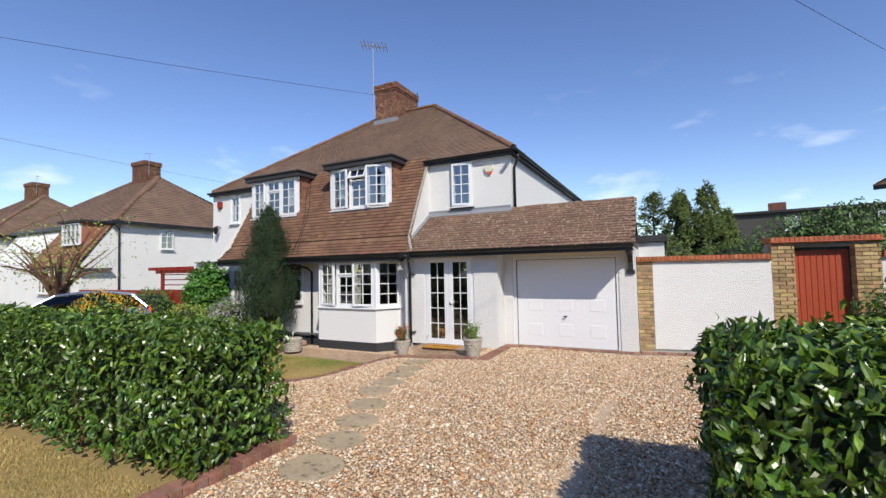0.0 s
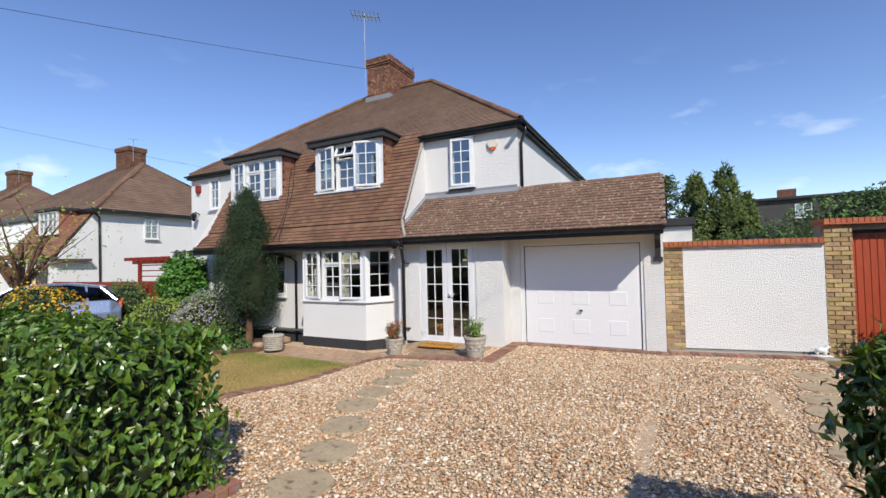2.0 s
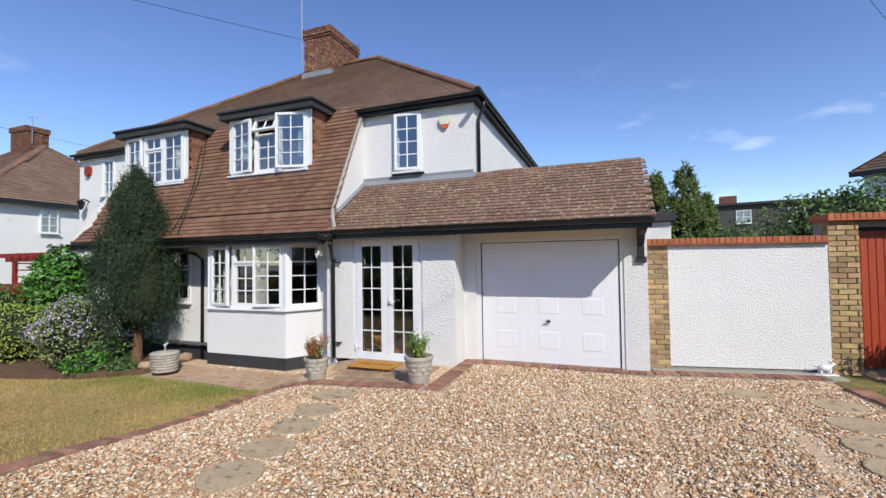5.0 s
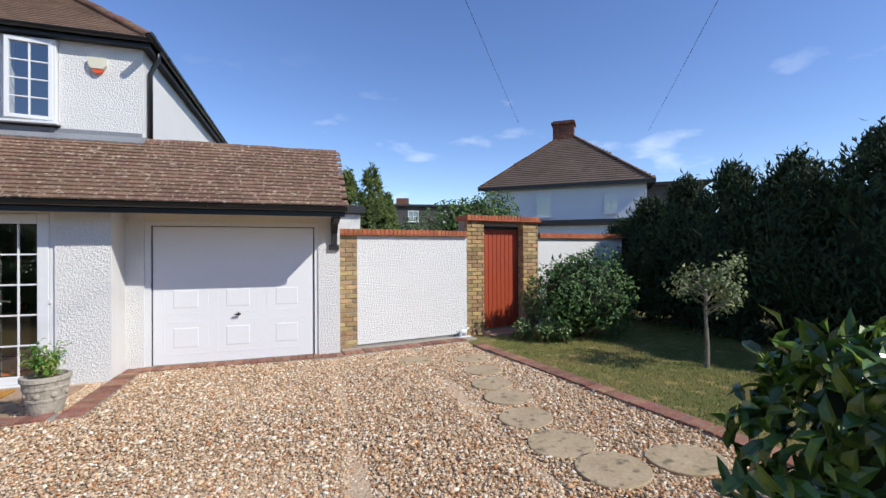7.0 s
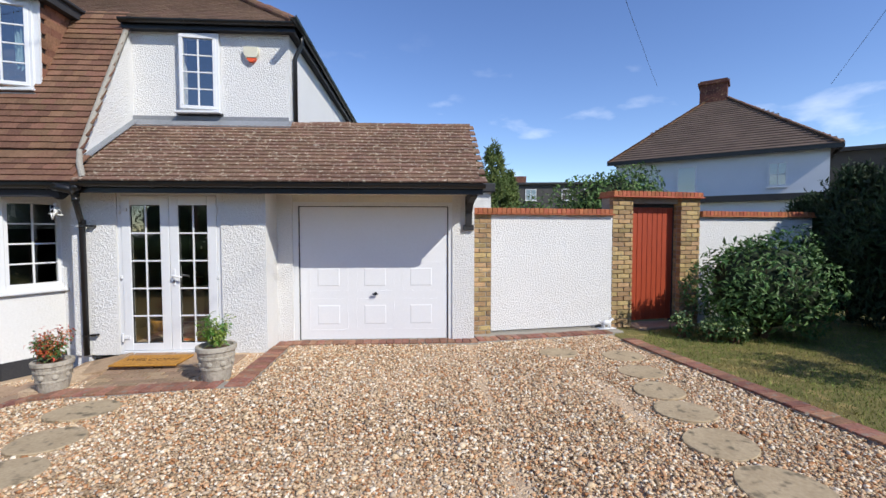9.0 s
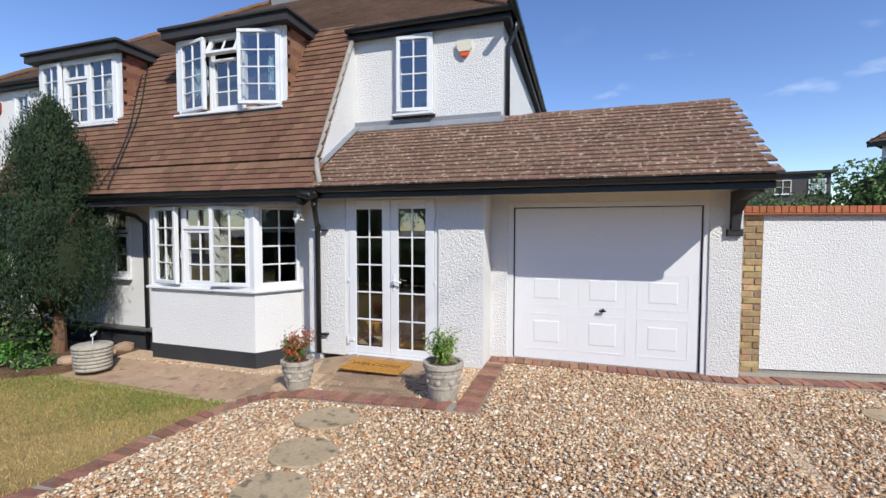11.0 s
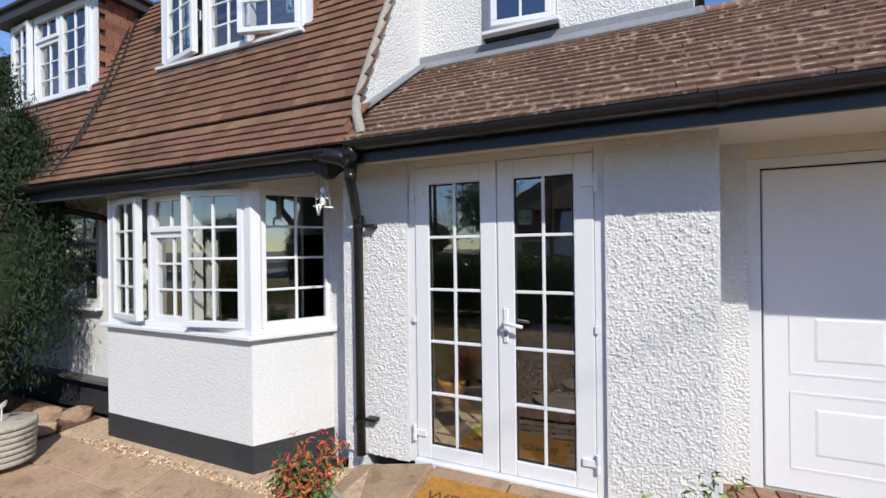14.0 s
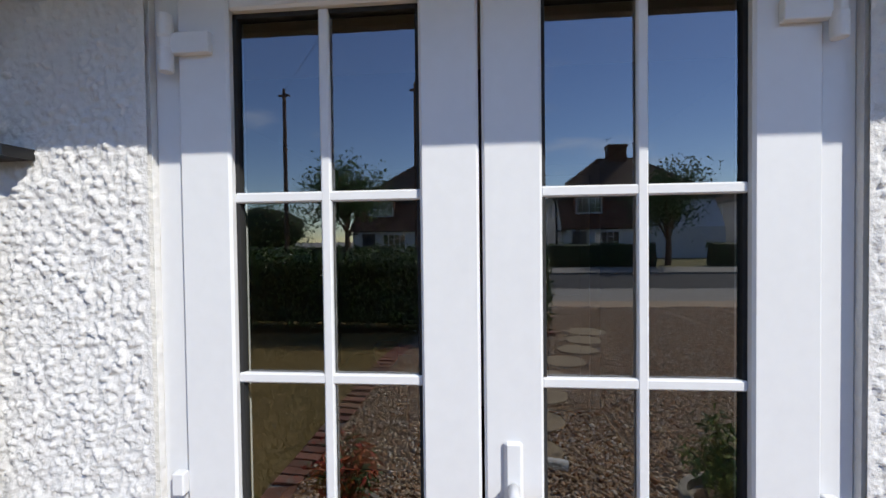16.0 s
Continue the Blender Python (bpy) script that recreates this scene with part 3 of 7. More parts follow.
# ground floor, left of bay and left half of the pair
wall_obj("wall_west", "white rendered ground floor wall of the attached house",
         [(-8.92, -8.1, 9.42, 9.6, -0.08, 2.15), (-9.98, -8.92, 9.42, 9.6, -0.08, 0.84), (-9.98, -8.92, 9.42, 9.6, 2.0, 2.15), (-10.6, -9.98, 9.42, 9.6, -0.08, 2.15),
          (-12.0, -10.6, 9.42, 9.6, -0.08, 0.8), (-14.0, -12.0, 9.42, 9.6, -0.08, 2.15), (-12.0, -10.6, 9.42, 9.6, 1.95, 2.15)], M_RENDER)
wall_obj("wall_plinth", "dark painted plinth with worn stone", [(-14.0, -8.1, 9.40, 9.6, -0.4, -0.08)], M_BLACKP)
wall_obj("wall_upper_west", "white rendered upper wall of the attached house",
         [(-14.0, -13.05, UY, UY + 0.2, 2.0, 4.67), (-12.55, -11.45, UY, UY + 0.2, 2.0, 4.67), (-13.05, -12.55, UY, UY + 0.2, 2.0, 3.5), (-13.05, -12.55, UY, UY + 0.2, 4.5, 4.67)], M_RENDER)
wall_obj("wall_far_west", "white rendered end wall of the attached house", [(-14.0, -13.8, UY + 0.2, 20, 0, 4.67)], M_RENDER)
bm = bmesh.new()
slab(bm, [(-11.75, 8.72, 2.2), (-11.42, UY + 0.02, 4.67), (-11.42, UY + 0.02, 2.2)], 0.05)
single("wall_cheek_west", bm, M_RENDER, "white rendered cheek of the attached house", "wall", "structure")
wall_obj("wall_back", "rendered back wall closing the house", [(-14.0, -2.75, 19.9, 20.1, 0, 4.67)], M_RENDER)

# ---- bay ----
BAY = [(-8.16, 9.42), (-7.80, 8.87), (-5.92, 8.87), (-5.57, 9.42)]


def band(bm, pts, back, z0, z1, out=0.0):
    c = [(x, y - out) for x, y in pts]
    c[0], c[-1] = (c[0][0] - out * 1.2, pts[0][1]), (c[-1][0] + out * 1.2, pts[-1][1])
    c[1], c[-2] = (c[1][0] - out * 0.6, c[1][1]), (c[-2][0] + out * 0.6, c[-2][1])
    prism(bm, c + [(pts[-1][0], back), (pts[0][0], back)], "z", z0, z1)


bm = bmesh.new()
band(bm, BAY, 9.5, -0.04, 0.79)
single("bay_wall", bm, M_RENDER, "white rendered wall under the bay window", "wall", "structure")
bm = bmesh.new()
band(bm, BAY, 9.5, -0.4, -0.04, 0.004)
single("bay_plinth", bm, M_BLACKP, "black painted bay plinth", "plinth", "structure")
bm = bmesh.new()
band(bm, BAY, 9.43, 0.79, 0.825, 0.055)
single("bay_sill", bm, M_UPVC, "white projecting bay window sill", "sill", "structure", bevel=0.006)
bm = bmesh.new()
band(bm, BAY, 9.5, 2.03, 2.12)
single("bay_head", bm, M_UPVC, "white head board over the bay window", "trim", "structure")
wall_obj("wall_bay_back", "white roughcast wall between bay and porch", [(-5.60, -5.17, 9.42, 9.6, -0.3, 2.12)], M_DASH)
wall_obj("wall_porch_side", "white roughcast side of the porch beside the bay", [(-5.17, -5.0, WF + 0.03, 9.6, -0.3, 2.1)], M_DASH)

# ---- soffit, fascia, gutters ----
bm = bmesh.new()
bx(bm, -4.95, 0.01, EY + 0.02, GY + 0.3, 2.1, 2.125)
single("soffit", bm, M_CREAM, "cream painted soffit over porch and garage", "soffit", "structure")
bm = bmesh.new()
bx(bm, -11.7, -4.95, EY + 0.02, 9.6, 2.12, 2.14)
single("soffit_2", bm, M_CREAM, "cream soffit boards over the bay", "soffit", "structure")
bm = bmesh.new()
bx(bm, -11.8, 0.02, EY, EY + 0.03, 2.05, 2.2)
single("fascia", bm, M_BLACK, "black fascia board below the roof edge", "fascia", "structure")


def gutter(name, x0, x1, y, z, r=0.055, along="x"):
    """A half-round gutter with jointing collars and brackets."""
    bm = bmesh.new()
    prof = [(y + r * math.cos(a), z + r * math.sin(a)) for a in np.linspace(math.pi, 2 * math.pi, 11)] + \
           [(y + (r - 0.006) * math.cos(a), z + (r - 0.006) * math.sin(a)) for a in np.linspace(2 * math.pi, math.pi, 11)]
    prism(bm, prof, "x", x0, x1)
    g = single(name, bm, M_BLACK, "black half-round plastic gutter", "gutter", "structure")
    x = x0 + 0.9
    while x < x1:
        bm = bmesh.new()
        q = r + 0.006
        pr = [(y + q * math.cos(a), z + q * math.sin(a)) for a in np.linspace(math.pi, 2 * math.pi, 11)] + \
             [(y + r * math.cos(a), z + r * math.sin(a)) for a in np.linspace(2 * math.pi, math.pi, 11)]
        prism(bm, pr, "x", x - 0.025, x + 0.025)
        part("gutter_clip", bm, M_BLACK, g)
        x += 1.15
    return g


gutter("gutter_porch", -4.86, 0.04, EY - 0.05, 2.17)
gutter("gutter_bay", -11.8, -5.02, EY - 0.05, 2.145)
bm = bmesh.new()
bx(bm, -11.8, -5.05, EY - 0.016, EY - 0.004, 1.995, 2.12)
single("fascia_bay", bm, M_BLACKP, "black fascia board under the bay gutter", "fascia", "structure", bevel=0.003)
bm = bmesh.new()
prism(bm, [(EY - 0.004, 2.118), (EY - 0.004, 1.985), (EY + 0.06, 1.97), (8.98, 2.09), (8.98, 2.118)], "x", -5.12, -5.06)
single("eaves_gusset", bm, M_BLACKP, "black boarded gusset under the roof corner", "trim", "structure", bevel=0.004)
gutter("gutter_main", -5.1, MX + 0.04, MY - 0.05, MZ - 0.02)
gutter("gutter_west", -14.05, -11.4, MY - 0.05, MZ - 0.02)
bm = bmesh.new()
lathe(bm, [(0.036, 1.96), (0.042, 2.0), (0.046, 2.04), (0.062, 2.09), (0.066, 2.14), (0.056, 2.14), (0.04, 2.06)], -4.89, EY + 0.02, 16)
tube(bm, [(-5.08, EY - 0.05, 2.115), (-5.0, EY - 0.045, 2.105), (-4.93, EY - 0.02, 2.09), (-4.89, EY, 2.06)], 0.05, 12)
tube(bm, [(-4.80, EY - 0.05, 2.125), (-4.84, EY - 0.04, 2.11), (-4.89, EY, 2.06)], 0.05, 12)
single("gutter_hopper", bm, M_BLACK, "black hopper where two gutters meet", "hopper", "structure", smooth=True)

# ---- roofs ----
def slope(name, label, pts, thick=0.06):
    bm = bmesh.new()
    slab(bm, pts, thick)
    return single(name, bm, M_UNDER, label, "roof", "structure")


JY = (MZ - K3 * MY - BZ + K1 * BY) / (K1 - K3)      # where the cat-slide meets the main slope
JZ = cat_z(JY)
porch_top = UY + 0.0
pz = EZ + K2 * (porch_top - EY)
rp = slope("porch_roof", "brown lichened clay tile roof over porch and garage", [(-4.78, EY, EZ), (0.0, EY, EZ), (0.0, porch_top, pz), (-5.05, porch_top, pz), (-5.05, BY, EZ + K2 * (BY - EY))])
slope("garage_roof_back", "back slope of the garage roof", [(-2.75, porch_top, pz), (0.0, porch_top, pz), (0.0, 11.4, 2.46), (-2.75, 11.4, 2.46)])
rc = slope("catslide_roof", "steep brown clay tile roof sweeping down to the bay", [(-11.6, BY, BZ), (-5.06, BY, BZ), (-5.03, JY, JZ), (-11.4, JY, JZ)])
rf = slope("catslide_roof_foot", "brown clay tile roof foot sweeping out over the bay", [(-11.75, EY, EZ), (-4.82, EY, EZ), (-5.06, BY, BZ), (-11.6, BY, BZ)])
LX = 2 * CX - MX
PXL = 2 * CX - PX
rm = slope("main_roof_front", "brown clay tile hipped main roof", [(-5.03, MY, MZ), (MX, MY, MZ), (PX, PY, PZ), (PXL, PY, PZ), (LX, MY, MZ), (-11.4, MY, MZ), (-11.4, JY, JZ), (-5.03, JY, JZ)])
re_ = slope("main_roof_east", "brown clay tile hip slope of the main roof", [(MX, MY, MZ), (MX, 2 * PY - MY, MZ), (PX, PY, PZ)])
slope("main_roof_west", "brown clay tile hip of the attached house", [(LX, 2 * PY - MY, MZ), (LX, MY, MZ), (PXL, PY, PZ)])
slope("main_roof_back", "back slope of the main roof", [(MX, 2 * PY - MY, MZ), (LX, 2 * PY - MY, MZ), (PXL, PY, PZ), (PX, PY, PZ)])
bm = bmesh.new()
bx(bm, -5.1, MX, MY + 0.0, MY + 0.025, MZ - 0.13, MZ - 0.01)
bx(bm, -14.05, -11.4, MY, MY + 0.025, MZ - 0.13, MZ - 0.01)
bx(bm, MX - 0.025, MX, MY + 0.025, 19.9, MZ - 0.13, MZ - 0.01)
single("main_fascia", bm, M_BLACK, "black fascia of the main roof", "fascia", "structure")
bm = bmesh.new()
bx(bm, -5.1, MX - 0.03, MY + 0.03, UY + 0.1, MZ - 0.125, MZ - 0.105)
bx(bm, -14.05, -11.4, MY + 0.03, UY + 0.1, MZ - 0.125, MZ - 0.105)
bx(bm, -2.8, MX - 0.03, UY + 0.1, 19.9, MZ - 0.125, MZ - 0.105)
single("main_soffit", bm, M_BLACKP, "dark painted soffit of the main roof", "soffit", "structure")
g = gutter("gutter_east", 9.7, 19.9, 0, 0)
g.matrix_basis = Matrix.Translation((MX + 0.05, 0, MZ - 0.02)) @ Matrix.Rotation(radians(90), 4, "Z") @ Matrix.Diagonal((1, 1, 1, 1))

# interior: floors and plain inner walls so that the rooms are closed and dim
bm = bmesh.new()
bx(bm, -5.25, -3.0, 9.25, 12.0, -0.03, 0.03)
single("floor_porch", bm, M_WOODF, "varnished wooden porch floor", "floor", "structure")
wall_obj("wall_porch_inner", "inner walls of the porch", [(-5.25, -3.0, 12.0, 12.1, 0, 2.1), (-5.3, -5.25, 9.62, 12.1, 0, 2.1), (-3.0, -2.95, 9.25, 12.1, 0, 2.1)], M_ROOM)
wall_obj("ceiling_porch", "porch ceiling", [(-5.3, -2.95, 9.3, 12.1, 2.11, 2.14)], M_ROOM)
# added plain inner walls; their dark tone carries the rooms' shade
wall_obj("wall_bay_room", "inner walls of the bay room", [(-8.3, -5.3, 12.6, 12.7, 0, 2.1), (-8.25, -8.2, 9.65, 12.7, 0, 2.1), (-8.3, -5.3, 9.5, 12.7, -0.02, 0.02), (-8.3, -5.3, 9.25, 12.7, 2.14, 2.17)], M_ROOM_SHADE)
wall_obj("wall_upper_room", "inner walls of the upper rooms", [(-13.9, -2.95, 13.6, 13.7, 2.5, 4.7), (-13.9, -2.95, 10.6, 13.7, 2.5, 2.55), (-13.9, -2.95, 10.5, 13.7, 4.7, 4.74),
                                                           (-5.3, -5.22, 10.4, 13.7, 2.5, 4.7), (-8.3, -8.2, 9.9, 13.7, 2.5, 4.7)], M_ROOM_SHADE)
wall_obj("wall_west_room", "inner walls of the attached house", [(-13.8, -8.3, 12.6, 12.7, 0, 2.1), (-13.8, -8.3, 9.3, 12.7, -0.02, 0.02), (-13.8, -8.3, 9.3, 12.7, 2.14, 2.17)], M_ROOM_SHADE)
wall_obj("wall_garage_inner", "inner walls behind the garage door", [(-2.9, 0.0, 11.0, 11.1, 0, 2.3)], M_ROOM_SHADE)

# ---- garage door ----
gd = thing("garage_door", "white up-and-over garage door with moulded panels", "garage door", kind="structure")
bm = bmesh.new()
bx(bm, -2.475, -0.375, GY, GY + 0.04, 0.03, 1.935)
part("door_leaf", bm, M_DOORW, gd, bevel=0.006)
GX = [(-2.35, -1.80), (-1.69, -1.14), (-1.03, -0.48)]
GZ = [(0.16, 0.62), (0.72, 1.14), (1.24, 1.82)]
for (xa, xb) in GX:
    for (za, zb) in GZ[:2]:
        bm = bmesh.new()
        w = 0.014
        bx(bm, xa, xb, GY - 0.003, GY, za, za + w), bx(bm, xa, xb, GY - 0.003, GY, zb - w, zb)
        bx(bm, xa, xa + w, GY - 0.003, GY, za + w, zb - w), bx(bm, xb - w, xb, GY - 0.003, GY, za + w, zb - w)
        cx, cz = (xa + xb) / 2, (za + zb) / 2
        hw, hz = (xb - xa) * 0.26, (zb - za) * 0.27
        lo = [bm.verts.new((cx + q * (hw + .014), GY, cz + r * (hz + .014))) for q, r in ((-1, -1), (1, -1), (1, 1), (-1, 1))]
        hi = [bm.verts.new((cx + q * hw, GY - .004, cz + r * hz)) for q, r in ((-1, -1), (1, -1), (1, 1), (-1, 1))]
        bm.faces.new(hi)
        for i in range(4):
            bm.faces.new((lo[i], lo[(i + 1) % 4], hi[(i + 1) % 4], hi[i]))
        part("moulded_panel", bm, M_DOORW, gd)
bm = bmesh.new()
bx(bm, -2.56, -2.49, GY - 0.03, GY + 0.06, 0.02, 2.0), bx(bm, -0.36, -0.305, GY - 0.03, GY + 0.06, 0.02, 2.0), bx(bm, -2.49, -0.36, GY - 0.03, GY + 0.06, 1.945, 2.0)
part("door_frame", bm, M_UPVC, gd)
bm = bmesh.new()
bx(bm, -2.49, -2.478, GY + 0.01, GY + 0.05, 0.02, 1.945), bx(bm, -0.372, -0.36, GY + 0.01, GY + 0.05, 0.02, 1.945), bx(bm, -2.49, -0.36, GY + 0.01, GY + 0.05, 1.936, 1.945)
part("seal", bm, M_RUBBER, gd, "dark rubber seal")
bm = bmesh.new()
lathe(bm, [(0.022, 0), (0.022, 0.012), (0.009, 0.014), (0.009, 0.04)], seg=14)
bmesh.ops.transform(bm, matrix=pose(-1.41, GY, 0.69, 90), verts=list(bm.verts))
bx(bm, -1.455, -1.375, GY - 0.055, GY - 0.035, 0.682, 0.70)
part("handle", bm, M_BLACK, gd, "black and chrome turn handle")
bm = bmesh.new()
bx(bm, -2.77, -0.305, GY - 0.03, GY + 0.1, 2.003, 2.1)
single("garage_lintel", bm, M_CREAM, "cream painted board over the garage door", "trim", "structure")
# ---- windows and doors ----
def sash(parent, x0, x1, z0, z1, nx, nz, hinge="", angle=0.0, mat=M_UPVC, f=0.05, stay=True):
    """One light: frame, panes and glazing bars; hung on its left, right or top edge and open by angle."""
    w, h = x1 - x0, z1 - z0
    ox = {"right": w}.get(hinge, 0.0)
    oz = h if hinge == "top" else 0.0
    turn = {"left": pose(0, 0, 0, 0, 0, -angle), "right": pose(0, 0, 0, 0, 0, angle), "top": pose(0, 0, 0, -angle)}.get(hinge, Matrix())
    m = Matrix.Translation((x0 + ox, -0.022 if hinge else 0.0, z0 + oz)) @ turn
    bm = bmesh.new()
    a, b, c, d = -ox, w - ox, -oz, h - oz
    for q in ((a, b, -0.03, 0.03, c, c + f), (a, b, -0.03, 0.03, d - f, d), (a, a + f, -0.03, 0.03, c + f, d - f), (b - f, b, -0.03, 0.03, c + f, d - f)):
        bx(bm, *q)
    s = part("sash", bm, mat, parent, bevel=0.004, m=m)
    ga, gb, gc, gd_ = a + f, b - f, c + f, d - f
    bm = bmesh.new()
    bx(bm, ga - 0.004, gb + 0.004, -0.003, 0.003, gc - 0.004, gd_ + 0.004)
    glass_pane(bm, s)
    for i in range(1, nx):
        bm = bmesh.new()
        x = ga + (gb - ga) * i / nx
        bx(bm, x - 0.011, x + 0.011, -0.014, 0.012, gc, gd_)
        part("glazing_bar", bm, mat, s, bevel=0.003)
    for i in range(1, nz):
        bm = bmesh.new()
        z = gc + (gd_ - gc) * i / nz
        bx(bm, ga, gb, -0.012, 0.010, z - 0.010, z + 0.010)
        part("glazing_bar", bm, mat, s, bevel=0.003)
    if hinge in ("left", "right") and angle > 8 and stay:
        bm = bmesh.new()
        k = -1 if hinge == "right" else 1
        tube(bm, [(k * (w - f / 2), 0.035, h * 0.42), (k * (w - f / 2), 0.07, h * 0.42), (k * (w - f / 2), 0.07, h * 0.33)], 0.008, 6)
        part("handle", bm, mat, s, "white casement handle")
    return s


def window(name, label, m, width, height, lights, sill=True, frame_w=0.045, mat=M_UPVC):
    """A glazed unit in its own frame: x across, z up, outside towards -y."""
    w = thing(name, label, "window", m, kind="structure")
    bm = bmesh.new()
    F, D = frame_w, 0.045
    for q in ((0, width, -D, D, 0, F), (0, width, -D, D, height - F, height), (0, F, -D, D, F, height - F), (width - F, width, -D, D, F, height - F)):
        bx(bm, *q)
    part("window_frame", bm, mat, w, bevel=0.004)
    xs = sorted({l[0] for l in lights} | {l[1] for l in lights})
    for q in xs[1:-1]:
        if any(abs(l[0] - q) < 1e-6 for l in lights):
            bm = bmesh.new()
            bx(bm, q - 0.045, q - 0.002, -D, D, F, height - F)
            part("mullion", bm, mat, w, bevel=0.004)
    for l in lights:
        sash(w, *l)
    if sill:
        bm = bmesh.new()
        bx(bm, -0.04, width + 0.04, -0.12, -D, -0.03, 0.004)
        part("window_sill", bm, mat, w, bevel=0.006)
    return w


def three_light(width, height, la, ra, ta, nz=4):
    F = 0.045
    s = (width - 2 * F) / 3
    a, b, c, d = F, F + s, F + 2 * s, width - F
    t = height - F - (height - 2 * F) * 0.29
    return [(a, b - 0.045, F, height - F, 2, nz, "left", la), (b, c - 0.045, F, t, 2, nz - 1, "", 0), (b, c - 0.045, t, height - F, 2, 1, "top", ta), (c, d, F, height - F, 2, nz, "right", ra)]


window("window_1", "white bay window front with open casements", pose(-7.78, 8.93, 0.825), 1.80, 1.205, three_light(1.80, 1.205, 10, 12, 0), sill=False)
CL = math.hypot(0.35, 0.55)
CA = math.degrees(math.atan2(0.55, 0.35))
window("window_2", "white fixed angled bay window side", pose(-5.965, 8.90, 0.825, 0, 0, CA), CL * 1.04, 1.205, [(0.07, CL * 1.04 - 0.03, 0.04, 1.165, 2, 4, "", 0)], sill=False, frame_w=0.04)
window("window_3", "white fixed angled bay window side", pose(-8.11, 9.44, 0.825, 0, 0, -CA), CL * 0.97, 1.205, [(0.05, CL * 0.97 - 0.05, 0.04, 1.165, 2, 4, "", 0)], sill=False)
bm = bmesh.new()
prism(bm, [(-5.995, 8.878), (-5.915, 8.866), (-5.872, 8.93), (-5.93, 8.985), (-5.995, 8.97)], "z", 0.825, 2.03)
single("bay_post", bm, M_UPVC, "white corner post of the bay", "post", "structure", bevel=0.006)
bm = bmesh.new()
bx(bm, -7.6, -6.08, 9.06, 9.08, 1.66, 2.03)
bx(bm, 0.12, CL + 0.0, 0.07, 0.09, 1.62, 2.03, pose(-5.965, 8.90, 0, 0, 0, CA))
single("roller_blind", bm, M_BLIND, "grey-green blind half drawn down in the bay", "blind")
window("window_4", "white upstairs casement window, slightly open", pose(-4.345, UY - 0.02, 3.37), 0.58, 1.155, [(0.035, 0.545, 0.035, 1.12, 2, 4, "right", 7)])
window("window_5", "white dormer window with open casements", pose(-7.87, 9.535, 3.48), 1.95, 1.18, three_light(1.95, 1.18, 10, 16, 24))
window("window_6", "white dormer window of the attached house", pose(-11.14, 9.535, 3.47), 1.90, 1.18, three_light(1.90, 1.18, 6, 0, 0))
window("window_7", "small white ground floor window beside the conifer", pose(-9.98, 9.44, 0.84), 1.06, 1.16, [(0.045, 1.015, 0.045, 0.74, 3, 2, "", 0), (0.045, 1.015, 0.76, 1.115, 3, 1, "", 0)])
window("window_8", "white ground floor window behind the conifer", pose(-12.0, 9.44, 0.8), 1.4, 1.15, three_light(1.4, 1.15, 0, 0, 0))
window("window_9", "small white upper window of the attached house", pose(-13.05, UY + 0.02, 3.5), 0.5, 1.0, [(0.04, 0.46, 0.04, 0.96, 2, 3, "", 0)])


def curtain(label, x0, x1, y, z0, z1, mat, folds=7):
    bm = bmesh.new()
    n = folds * 6
    lo, hi = [], []
    for i in range(n + 1):
        x = x0 + (x1 - x0) * i / n
        o = 0.03 * math.sin(i * 2 * math.pi / 6) + 0.008 * math.sin(i * 1.7)
        lo.append(bm.verts.new((x, y + o * 1.2, z0))), hi.append(bm.verts.new((x, y + o, z1)))
    for i in range(n):
        bm.faces.new((lo[i], lo[i + 1], hi[i + 1], hi[i]))
    bmesh.ops.solidify(bm, geom=list(bm.faces), thickness=0.004)
    single("curtain", bm, mat, label, "curtain", smooth=True, group="curtains at the windows")


curtain("pale blue curtain drawn back in the dormer", -7.82, -7.46, 9.68, 3.46, 4.62, M_BLUEC, 5)
curtain("pale blue curtain drawn back in the dormer", -6.3, -5.98, 9.68, 3.46, 4.62, M_BLUEC, 5)
curtain("white net curtain in the attached dormer", -11.1, -10.62, 9.68, 3.46, 4.6, M_CURT, 6)
curtain("white net curtain in the attached dormer", -9.78, -9.3, 9.68, 3.46, 4.6, M_CURT, 6)
curtain("white curtain at the bay window", -7.65, -7.35, 9.10, 0.83, 2.0, M_CURT, 5)
curtain("white curtain at the bay window", -6.75, -6.55, 9.10, 0.83, 2.0, M_CURT, 4)

